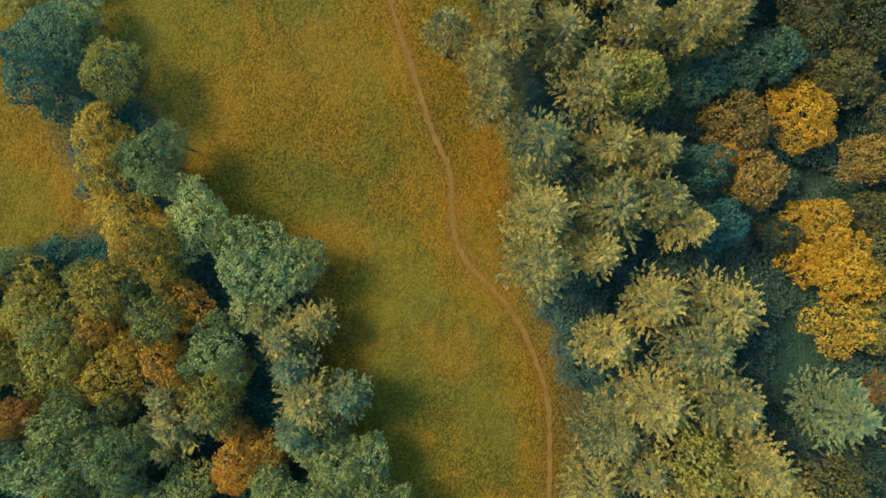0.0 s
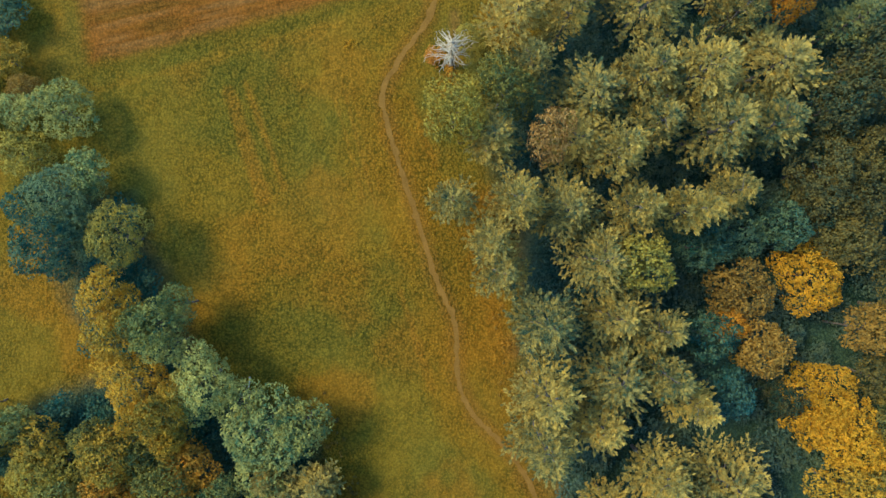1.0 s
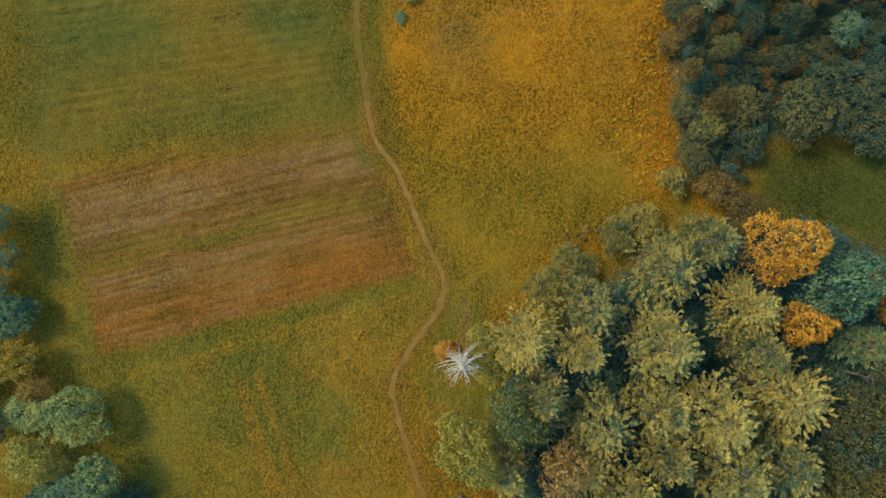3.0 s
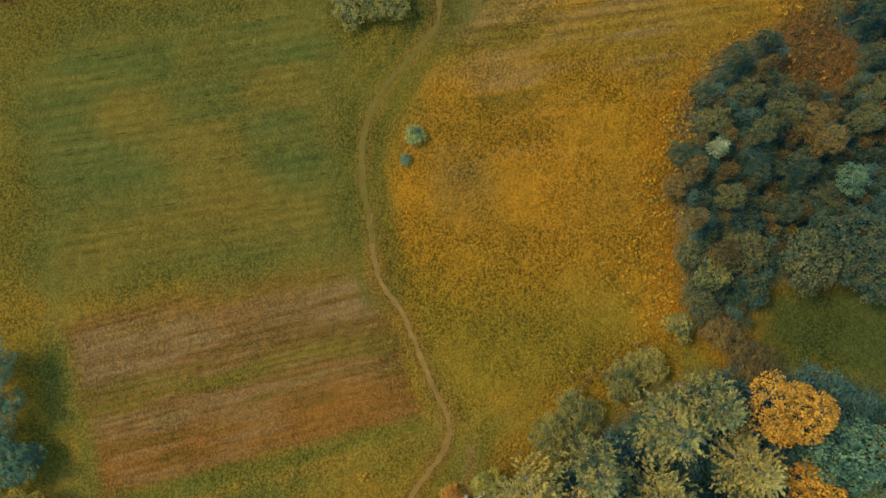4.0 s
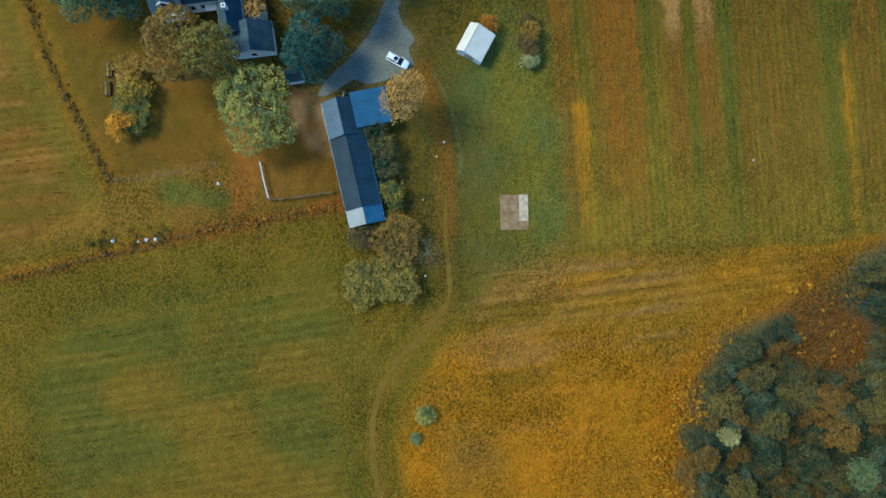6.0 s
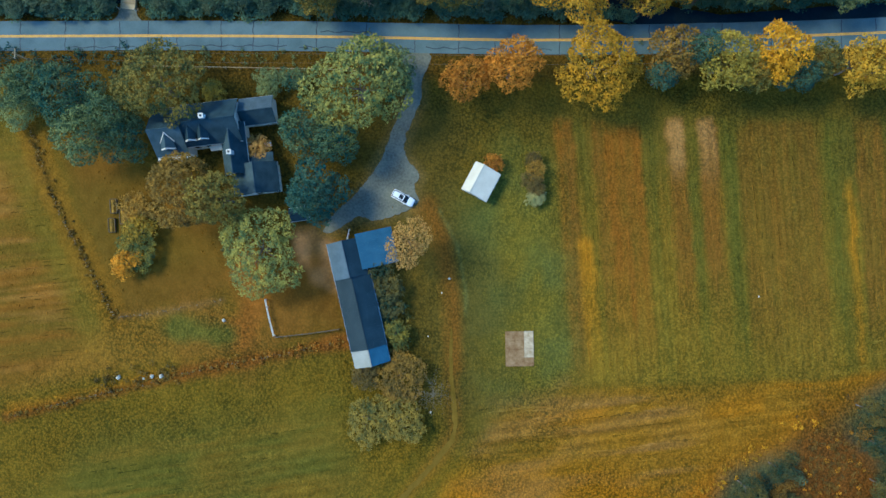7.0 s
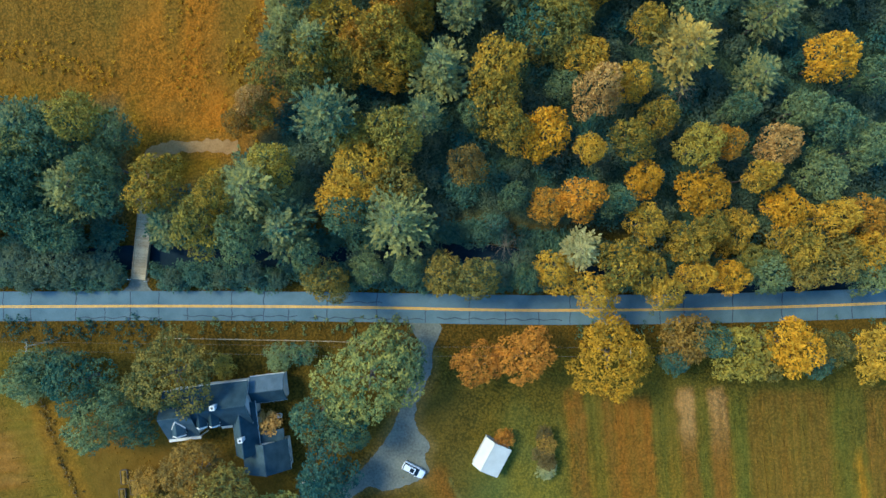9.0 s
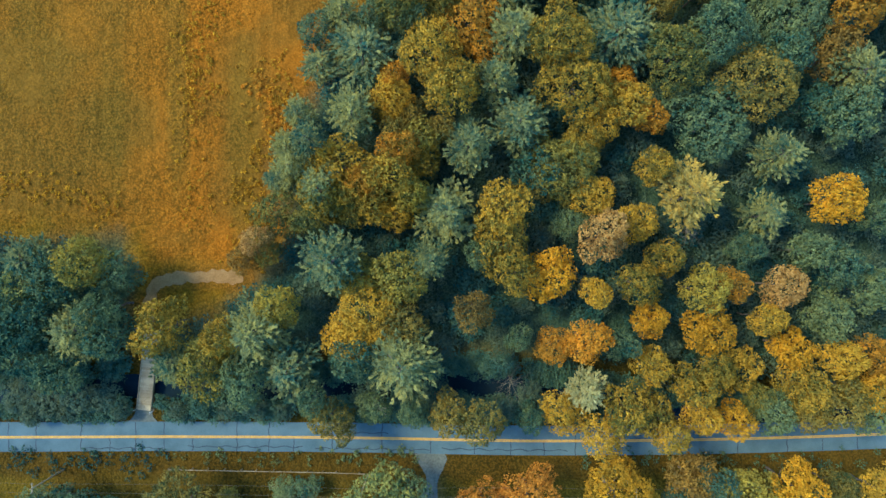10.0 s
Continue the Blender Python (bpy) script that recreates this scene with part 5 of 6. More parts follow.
NORTH_WOOD_FAR = [
    (-23.8, 299.2, 8.2, 12.8, 'q'), (-25.4, 288.1, 5.5, 15.4, 'q'), (-11.1, 297.5, 6.6, 17.9, 'y'), (-4.3, 303.5, 6.8, 13.4, 'r'),
    (2.2, 301.2, 6.4, 16.0, 'q'), (9.8, 300.2, 6.6, 18.6, 'y'), (20.7, 301.8, 9.7, 14.1, 'q'), (30.2, 297.8, 6.7, 16.6, 'o'),
    (37.1, 301.0, 6.3, 19.2, 't'), (50.2, 304.1, 7.0, 14.7, 't'), (48.3, 297.7, 5.2, 17.2, 't'), (58.9, 298.7, 5.9, 12.8, 'n'),
    (61.5, 294.7, 6.6, 15.4, 'q'), (61.5, 305.3, 4.6, 17.5, 'r'), (-19.0, 290.7, 4.5, 13.4, 'y'), (-18.3, 294.7, 3.2, 12.2, 'r'),
    (-22.9, 289.5, 3.4, 10.7, 'e'), (-15.7, 288.3, 3.4, 11.0, 'e'), (3.2, 286.0, 6.6, 16.0, 'q'), (-0.8, 293.1, 4.7, 18.2, 'q'),
    (22.1, 289.6, 5.1, 14.1, 'y'), (26.2, 287.4, 3.3, 13.3, 'r'), (21.7, 294.2, 3.5, 10.8, 'r'), (18.3, 287.0, 3.9, 11.9, 'y'),
    (12.9, 292.1, 6.7, 16.6, 'y'),
]
NORTH_WOOD_EDGE = [
    (-31.8, 297.4, 4.6, 8.5, 'q'), (-35.5, 288.5, 4.1, 10.0, 'q'), (-37.2, 282.6, 4.0, 11.7, 'q'), (-39.1, 277.0, 4.1, 8.8, 'q'),
    (-39.7, 270.2, 4.6, 10.6, 'o'), (-42.7, 265.9, 3.3, 11.8, 'N'), (-45.6, 262.6, 3.2, 8.8, 'n'), (-32.1, 303.1, 4.1, 10.8, 't'),
    (-27.7, 306.1, 4.2, 12.6, 'q'), (-41.5, 264.1, 3.4, 9.3, 'o'),
]
NORTH_WOOD_END = [
    (37.2, 286.9, 8.8, 12.8, 't'), (48.1, 280.4, 5.7, 15.4, 'q'), (44.2, 292.8, 6.6, 17.9, 'e'), (55.7, 289.7, 5.0, 13.2, 't'),
    (59.4, 287.4, 5.8, 16.0, 't'), (-8.3, 291.7, 5.7, 18.6, 'y'), (-14.1, 283.7, 4.6, 14.1, 'o'), (-18.1, 284.8, 3.2, 13.2, 'e'),
    (-13.3, 279.6, 3.5, 12.3, 'y'), (-10.3, 285.4, 3.2, 12.7, 'e'), (-5.4, 282.2, 5.7, 16.6, 'q'), (-32.5, 282.8, 4.5, 18.7, 'q'),
    (-36.1, 278.6, 4.6, 14.3, 'q'), (-30.8, 274.6, 5.6, 17.3, 'q'), (9.6, 279.9, 4.7, 12.8, 'o'), (7.2, 283.4, 3.1, 9.8, 'y'),
    (8.0, 275.9, 3.6, 10.0, 'e'), (13.7, 280.9, 3.9, 11.8, 'o'), (-17.9, 305.9, 4.6, 15.4, 'o'), (-14.3, 303.7, 3.6, 13.3, 't'),
    (-16.9, 310.0, 3.7, 13.0, 'o'), (-22.0, 305.1, 3.1, 14.3, 't'), (-12.1, 309.9, 4.6, 17.9, 'o'), (-9.6, 306.6, 3.3, 14.0, 'o'),
    (-10.2, 313.6, 2.9, 16.6, 'o'), (-16.2, 310.2, 3.6, 13.7, 'o'), (1.5, 311.7, 8.1, 13.4, 'q'), (16.9, 313.4, 5.3, 16.0, 'o'),
    (18.1, 318.1, 3.6, 13.8, 't'), (12.7, 311.0, 4.0, 14.8, 't'), (21.6, 312.3, 4.1, 14.9, 't'), (31.6, 310.7, 4.5, 18.6, 'y'),
    (28.9, 307.6, 3.3, 14.6, 'e'), (35.7, 310.2, 3.7, 15.1, 'e'), (29.8, 314.4, 2.9, 16.3, 'r'), (49.6, 313.4, 8.1, 14.1, 'q'),
    (64.8, 311.3, 6.9, 16.6, 't'),
]


GROVES = [(WEST_GROVE, "in the grove"), (WEST_GROVE_SOUTH, "in the grove"), (WEST_HEDGE, "in the hedgerow"), (PINE_WOOD_SOUTH, "in the pine wood"),
          (MIXED_WOOD_SOUTH, "in the mixed wood"), (PINE_WOOD_PATH, "beside the path"), (PINE_WOOD_NORTH, "at the wood's end"), (PINE_WOOD_MIDDLE, "in the pine wood"),
          (THICKET_TREES, "in the thicket"), (THICKET_SHRUBS, "in the thicket"), (THICKET_SOUTH_EDGE, "along the wood's edge"), (FARM_TREES, "beside the farmhouse"),
          (FARM_SHRUBS, "about the farmyard"), (ROADSIDE_ROW, "along the road"), (ROADSIDE_NORTH, "by the river"), (RIVER_BRUSH, "on the river bank"), (RIVER_BANK_WEST, "on the river bank"),
          (NORTH_WOOD_WEST, "in the wood"), (NORTH_WOOD_EAST, "in the wood"), (NORTH_WOOD_NEAR, "in the wood"), (NORTH_WOOD_FAR, "in the wood"), (NORTH_WOOD_END, "in the wood"), (NORTH_WOOD_EDGE, "at the wood's edge")]
planted = []
for rows, where in GROVES:
    for x, y, r, h, c in rows:
        planted.append(plant(x, y, r, h, c, where))
taken = np.array(planted)
# the woods go on past their seen edges
FAR_BROAD = [broad_crown(500 + i, 7, 44, 16, 1.7) for i in range(4)]
FAR_PINE = [pine_crown(520 + i, 6, 6, 1.7) for i in range(3)]
for name, kinds, words in (("south_wood", "PPqt", "pines and leafy trees of the southern wood"), ("west_wood", "tgo", "green trees of the western grove"), ("north_wood", "oytq", "green and turning trees of the northern wood"),
                           ("river_wood", "tqd", "deep green trees on the river bank"), ("thicket", "sb", "scrubby trees of the thicket")):
    poly, low = WOODS[name], name == "thicket"
    heaps, v, f = {k: [] for k in kinds}, [], []
    for x0 in np.arange(-104, 104, 7.5):
        for y0 in np.arange(-66, 336, 7.5):
            x, y = x0 + tree_rng.uniform(-2, 2), y0 + tree_rng.uniform(-2, 2)
            if (-88 < x < 82 and -46 < y < 314) or distance_in(np.array([x]), np.array([y]), poly)[0] < 2 or (np.hypot(taken[:, 0] - x, taken[:, 1] - y) < 6).any():
                continue
            r, h, k = tree_rng.uniform(3, 4) if low else tree_rng.uniform(4.5, 6.5), tree_rng.uniform(5, 7) if low else tree_rng.uniform(13, 19), tree_rng.choice(kinds)
            crown, tall = (tree_rng.choice(FAR_PINE), 25.0) if k in "Pq" else (tree_rng.choice(FAR_BROAD), 14.0)
            heaps[k].append(crown * np.array([r / 5, r / 5, h / tall]) + np.array([x, y, 0]))
            limb(v, f, (x, y, -0.3), (x, y, h * 0.7), 0.3, 0.12, 6)
    for k, heap in heaps.items():
        if heap:
            tagged(new("far_wood", sprays_mesh("far_wood", np.concatenate(heap), LEAF[k])), words, "wood", kind="stuff")
    if v:
        tagged(new("far_trunks", mesh_of("far_trunks", v, f, BARK)), "brown trunks standing under " + words, "trunks", kind="stuff")
LOW_CORNERS = [broad_crown(400 + i, 6, 26, 14, 2.0) for i in range(4)]
# younger growth fills the woods between them
for name, spacing, height, kinds, words in (("south_wood", 5.2, 5.5, "u", "dark green saplings and brush under the pines"), ("west_wood", 5.5, 6.0, "t", "green saplings and brush in the grove"),
                                            ("north_wood", 5.0, 4.8, "uud", "green saplings and brush in the northern wood"), ("river_wood", 5.0, 7.0, "du", "green brush on the river bank"),
                                            ("thicket", 2.4, 4.6, "ssbu", "tangled low brush of the thicket")):
    poly = WOODS[name]
    xs, ys = [p[0] for p in poly], [p[1] for p in poly]
    heaps = {k: [] for k in kinds}
    for x0 in np.arange(min(xs), max(xs), spacing):
        for y0 in np.arange(min(ys), max(ys), spacing):
            x, y = x0 + tree_rng.uniform(-0.4, 0.4) * spacing, y0 + tree_rng.uniform(-0.4, 0.4) * spacing
            if abs(x) > 96 or y < -60 or y > 335 or math.hypot(x - 66, y + 17) < 7 or math.hypot(x - 66.5, y - 147.5) < 7.5:
                continue
            if distance_in(np.array([x]), np.array([y]), poly)[0] < 1.5 or distance_in(np.array([x]), np.array([y]), SOUTH_CLEARING)[0] > 0:
                continue
            if (np.hypot(taken[:, 0] - x, taken[:, 1] - y) < taken[:, 2] * 0.5).any():
                continue
            r, h = spacing * tree_rng.uniform(0.45, 0.7), height * tree_rng.uniform(0.6, 1.2)
            heaps[tree_rng.choice(kinds)].append(tree_rng.choice(LOW_CORNERS) * np.array([r / 5, r / 5, h / 14.3]) + np.array([x, y, -0.2]))
    for k, heap in heaps.items():
        if heap:
            tagged(new("underwood", sprays_mesh("underwood", np.concatenate(heap), LEAF[k])), words, "underwood", kind="stuff")
# brush on both sides of the river
heap = []
BRUSH = [broad_crown(450 + i, 5, 12, 12, 3.0) for i in range(4)]
for x in np.arange(-95, 92, 1.2):
    for d in (-5.2, -4.2, -3.2, -2.3, 2.9, 4.0, 5.2):
        if abs(x + 66) < 3.0 or tree_rng.random() < 0.2:
            continue
        y = float(np.interp(x, [p[0] for p in RIVER], [p[1] for p in RIVER])) + d + tree_rng.uniform(-0.7, 0.7)
        if abs(y - np.interp(x, [p[0] for p in ROAD], [p[1] for p in ROAD])) < 4.0:
            continue
        r, h = tree_rng.uniform(0.8, 1.9), tree_rng.uniform(1.0, 3.2)
        heap.append(tree_rng.choice(BRUSH) * np.array([r / 5, r / 5, h / 14.3]) + np.array([x, y, -0.4]))
tagged(new("bank_brush", sprays_mesh("bank_brush", np.concatenate(heap), LEAF["d"])), "dark green brush along the river banks", "brush", kind="stuff")


def bare_tree(x, y, height, spread, seed, label, lean=(0, 0), radius=0.3, wood=None, boughs=26):
    """A leafless tree of bleached limbs."""
    r = random.Random(seed)
    wood = wood or DEAD_WOOD
    v, f = [], []
    t = thing("dead_tree", label, "tree", pose(x, y, -0.1, lean[0], lean[1], r.uniform(0, 360)))
    for i in range(5):
        limb(v, f, (0, 0, height * i / 5), (0.05 * i, 0.03 * i, height * (i + 1) / 5), radius * (1 - i * 0.17), radius * (1 - (i + 1) * 0.17), 7)
    part("trunk", mesh_of("trunk", v, f, wood, True), t)
    for i in range(boughs):
        v, f = [], []
        z = height * (0.35 + 0.65 * i / boughs)
        a = i * 2.4 + r.uniform(-0.3, 0.3)
        n = spread * r.uniform(0.6, 1.1) * (1.1 - 0.5 * i / boughs)
        p = np.array([0, 0, z])
        w = radius * 0.42
        for k in range(4):
            a += r.uniform(-0.25, 0.25)
            q = p + np.array([math.cos(a), math.sin(a), r.uniform(0.05, 0.6)]) * n / 4
            limb(v, f, p, q, w, w * 0.66, 4)
            if k:
                b = a + r.choice((-0.8, 0.8))
                limb(v, f, q, q + np.array([math.cos(b), math.sin(b), r.uniform(0, 0.5)]) * n * 0.22, w * 0.5, 0.02, 4)
            p, w = q, w * 0.66
        part("branch", mesh_of("branch", v, f, wood, True), t)
    return t


bare_tree(0.6, 63.2, 13.0, 4.0, 1, "bleached white dead tree with bare radiating limbs at the wood's edge", radius=0.46, boughs=46)
bare_tree(-37.5, 4.0, 9.0, 4.0, 2, "fallen grey dead tree with bare limbs in the western grove", (30, 20), 0.2)
bare_tree(-62.0, 27.0, 8.0, 4.0, 3, "leaning bleached dead tree in the western hedgerow", (0, -60), 0.18)
bare_tree(2.5, 240.5, 8.0, 3.6, 4, "grey leafless tree on the river bank", radius=0.12, wood=GREY_TWIG)
bare_tree(-19.5, 234.5, 3.5, 2.2, 5, "small bleached snag beside the road", (30, 30), 0.1)
bare_tree(36.0, 268.0, 12.0, 3.0, 6, "grey leafless tree among the northern wood", (20, 0), 0.14, GREY_TWIG)
bare_tree(-8.6, 161.8, 4.2, 4.2, 7, "grey-brown leafless bush beside the farm track", radius=0.06, wood=GREY_TWIG, boughs=44)
plant(-2.6, 64.2, 2.0, 3.0, "R", "under the dead tree")
plant(-9.2, 131.4, 2.0, 1.9, "g", "beside the track")
plant(-11.0, 127.0, 1.2, 1.2, "t", "beside the track")


# ---- buildings ----
def gable_block(parent, u0, u1, v0, v1, eave, ridge, along, wall_mat, left_mat, right_mat, at=0.5, over=0.35, base=0.0, thick=0.18):
    """A gabled part of a building. along: 'u' or 'v', the ridge's line; at: where the ridge stands between the eaves.
    left: the slope towards -v (ridge along u) or -u (ridge along v)."""
    def P(a, b, z):
        return (a, b, z) if along == "u" else (b, a, z)
    a0, a1, b0, b1 = (u0, u1, v0, v1) if along == "u" else (v0, v1, u0, u1)
    br = b0 + (b1 - b0) * at
    w = [P(a0, b0, base), P(a1, b0, base), P(a1, b1, base), P(a0, b1, base), P(a0, b0, eave), P(a1, b0, eave), P(a1, b1, eave), P(a0, b1, eave), P(a0, br, ridge - 0.05), P(a1, br, ridge - 0.05)]
    part("wall", mesh_of("wall", w, [(0, 1, 5, 4), (2, 3, 7, 6), (1, 2, 6, 9, 5), (3, 0, 4, 8, 7)], wall_mat), parent)
    s0, s1 = (ridge - eave) / (br - b0), (ridge - eave) / (b1 - br)
    A0, A1 = a0 - over, a1 + over
    part("roof_slope", slab("roof_slope", [P(A0, b0 - over, eave - over * s0 + thick), P(A1, b0 - over, eave - over * s0 + thick), P(A1, br, ridge + thick), P(A0, br, ridge + thick)], thick, left_mat), parent)
    part("roof_slope", slab("roof_slope", [P(A0, br + 0.003, ridge + thick), P(A1, br + 0.003, ridge + thick), P(A1, b1 + over, eave - over * s1 + thick), P(A0, b1 + over, eave - over * s1 + thick)], thick, right_mat), parent)
    v, f = [], []
    limb(v, f, P(A0, br, ridge + thick - 0.03), P(A1, br, ridge + thick - 0.03), 0.11, 0.11, 6)
    part("ridge_cap", mesh_of("ridge_cap", v, f, left_mat), parent)
    for b, s in ((b0 - over, s0), (b1 + over, s1)):
        z = eave - over * s + 0.02
        lo, hi = P(A0, b - 0.07, z - 0.16), P(A1, b + 0.07, z)
        part("gutter", box_mesh("gutter", [min(p, q) for p, q in zip(lo, hi)], [max(p, q) for p, q in zip(lo, hi)], WHITE if wall_mat is WHITE else STEEL, 0.01), parent)


def window(parent, centre, width, height, facing):
    """A sash window set proud of a wall. facing: 0 south, 1 east, 2 north, 3 west."""
    m = Matrix.Translation(centre) @ pose(0, 0, 0, 0, 0, facing * 90)
    w = part("window", box_mesh("window", (-width / 2 - 0.08, -0.05, -height / 2 - 0.08), (width / 2 + 0.08, 0.0, height / 2 + 0.08), WHITE, 0.01), parent, m=m)
    for dz in (-height / 4, height / 4):
        part("pane", box_mesh("pane", (-width / 2, -0.065, dz - height / 4 + 0.03), (width / 2, -0.052, dz + height / 4 - 0.03), GLASS, 0), w)


house = thing("farmhouse", "rambling white farmhouse with dark slate-blue shingle roofs", "house", pose(-45.0, 207.7, 0, 0, 0, 7))
gable_block(house, -8.3, 1.5, 0.6, 7.6, 4.8, 7.6, "u", WHITE, SHINGLE, SHINGLE)
gable_block(house, -13.5, -8.3, -0.6, 7.4, 4.7, 7.7, "u", WHITE, SHINGLE_LIT, SHINGLE)
gable_block(house, -1.9, 1.9, -5.3, 3.6, 4.0, 6.2, "v", WHITE, SHINGLE_LIT, SHINGLE)
gable_block(house, -1.0, 6.8, -9.2, -4.2, 3.0, 5.2, "v", WHITE, SHINGLE_LIT, SHINGLE, 0.55)
gable_block(house, 1.95, 7.6, 3.6, 7.9, 3.1, 4.6, "u", WHITE, SHINGLE, METAL_GREY, 0.45)
part("porch_roof", slab("porch_roof", [(2.0, -4.1, 3.3), (6.6, -4.1, 3.0), (6.6, -2.0, 2.7), (2.0, -2.0, 3.0)], 0.15, SHINGLE), house)
part("porch_roof", slab("porch_roof", [(-4.6, -0.6, 3.0), (-1.95, -0.6, 3.0), (-1.95, 0.2, 3.4), (-4.6, 0.2, 3.4)], 0.15, METAL_WHITE), house, "white metal porch roof")
for u, v, w, mat in ((-10.9, 0.9, 1.0, SHINGLE_LIT), (-6.7, 1.9, 0.75, SHINGLE), (-4.5, 1.9, 0.75, SHINGLE)):
    dormer = part("dormer", mesh_of("dormer", [(u - w, v - 0.8, 5.2), (u + w, v - 0.8, 5.2), (u + w, v - 0.8, 6.4), (u - w, v - 0.8, 6.4), (u, v - 0.8, 7.25), (u - w, v + 2, 5.2), (u + w, v + 2, 5.2), (u + w, v + 2, 6.4), (u - w, v + 2, 6.4), (u, v + 2, 7.25)],
                            [(0, 1, 2, 4, 3), (0, 3, 8, 5), (1, 6, 7, 2)], WHITE), house)
    for s in (-1, 1):
        c = [(u + s * (w + 0.2), v - 1.05, 6.36), (u, v - 1.05, 7.43), (u, v + 2.2, 7.43), (u + s * (w + 0.2), v + 2.2, 6.36)]
        part("dormer_roof", slab("dormer_roof", c if s > 0 else c[::-1], 0.12, mat), dormer)
        c = [(u + s * (w + 0.22), v - 1.07, 6.38), (u, v - 1.07, 7.47), (u, v - 0.85, 7.47), (u + s * (w + 0.22), v - 0.85, 6.38)]
        part("barge_board", slab("barge_board", c if s > 0 else c[::-1], 0.13, WHITE), dormer, "white barge board")
    part("pane", box_mesh("pane", (u - w * 0.5, v - 0.83, 5.4), (u + w * 0.5, v - 0.805, 6.4), GLASS, 0), dormer)
for u, v, z, s in ((-3.6, 4.6, 6.4, 0.38), (0.1, -2.0, 5.2, 0.36)):
    chimney = part("chimney", box_mesh("chimney", (u - s, v - s, z - 1), (u + s, v + s, z + 2.2), BRICK, 0.03), house, "white painted chimney")
    part("chimney_cap", box_mesh("chimney_cap", (u - s - 0.07, v - s - 0.07, z + 2.2), (u + s + 0.07, v + s + 0.07, z + 2.32), WHITE, 0.02), chimney)
    part("flue", box_mesh("flue", (u - s * 0.5, v - s * 0.5, z + 2.32), (u + s * 0.5, v + s * 0.5, z + 2.36), BLACK, 0.005), chimney)
for u in (-12.4, -10.0):
    window(house, (u, -0.6, 2.4), 0.9, 1.4, 0)
for u in (-7.2, -5.2):
    window(house, (u, 0.6, 2.2), 0.9, 1.4, 0)
for v in (-4, -2):
    window(house, (-1.9, v, 2.3), 0.9, 1.4, 3)
for v in (-8.2, -6.5):
    window(house, (6.8, v, 1.7), 0.9, 1.2, 1)
window(house, (3.0, -9.2, 1.7), 1.0, 1.2, 0)
part("door", box_mesh("door", (1.9, 0.5, 0.1), (1.96, 1.4, 2.1), METAL_BLUE, 0.01), house, "blue painted door")
part("porch_beam", box_mesh("porch_beam", (-13.8, -1.55, 4.05), (-8.0, -1.0, 4.4), WHITE, 0.02), house, "white painted porch beam")
for u in (-13.4, -11.0, -8.4):
    part("porch_post", box_mesh("porch_post", (u - 0.08, -1.4, 0), (u + 0.08, -1.24, 4.05), WHITE, 0.01), house)
for s in (-1, 1):
    c = [(-10.9, 2.85, 7.52), (-10.9, 2.62, 7.5), (-10.9 + s * 1.25, 1.1, 6.42), (-10.9 + s * 1.25, 1.33, 6.45)]
    part("valley_flashing", slab("valley_flashing", c if s > 0 else c[::-1], 0.05, WHITE), house, "white valley flashing beside the dormer")
rng = random.Random(8)
for i in range(13):
    u = 1.75 + i * 0.5
    part("roof_seam", slab("roof_seam", [(u, 5.6, 4.81), (u + 0.05, 5.6, 4.81), (u + 0.05, 8.2, 3.19), (u, 8.2, 3.19)], 0.04, METAL_GREY), house)

barn = thing("barn", "long low barn with blue, grey and white metal roofs", "barn", pose(-22.3, 178.6, 0, 0, 0, 12.9))
gable_block(barn, -3.0, 3.0, -8.2, 5.2, 3.3, 5.0, "v", RED_BARN, METAL_DARK_LIT, METAL_DARK)
gable_block(barn, -3.0, 3.0, -11.4, -8.22, 3.2, 4.9, "v", RED_BARN, METAL_PALE, METAL_BLUE, over=0.3)
gable_block(barn, -3.0, 2.6, 5.22, 11.4, 3.6, 5.4, "v", RED_BARN, METAL_GREY, METAL_DARK, over=0.35)
part("wall", box_mesh("wall", (2.63, 6.2, 0), (8.4, 12.0, 2.8), RED_BARN), barn)
part("roof_slope", slab("roof_slope", [(2.2, 5.8, 4.2), (8.9, 5.8, 3.2), (8.9, 12.4, 3.2), (2.2, 12.4, 4.2)], 0.18, METAL_BLUE), barn, "blue metal lean-to roof")
for i in range(13):
    u = 2.6 + i * 0.5
    z = 4.2 - (u - 2.2) * 0.1493
    part("roof_seam", slab("roof_seam", [(u, 5.8, z + 0.05), (u + 0.05, 5.8, z + 0.042), (u + 0.05, 12.4, z + 0.042), (u, 12.4, z + 0.05)], 0.06, METAL_BLUE), barn)
for i in range(27):
    for s, top in ((-1, 5.18), (1, 5.18)):
        v = -7.9 + i * 0.5
        a, b = (0.02 * s, top), (3.3 * s, 3.31)
        c = [(a[0], v, a[1] + 0.04), (a[0], v + 0.04, a[1] + 0.04), (b[0], v + 0.04, b[1] + 0.04), (b[0], v, b[1] + 0.04)]
        part("roof_seam", slab("roof_seam", c if s < 0 else c[::-1], 0.06, METAL_DARK_LIT if s < 0 else METAL_DARK), barn)
for v in (-6, -2, 2):
    window(barn, (-3.0, v, 1.8), 0.9, 0.9, 3)
part("door", box_mesh("door", (-3.06, 6.8, 0.1), (-3.0, 9.4, 2.6), TIMBER, 0.01), barn, "weathered plank sliding door")

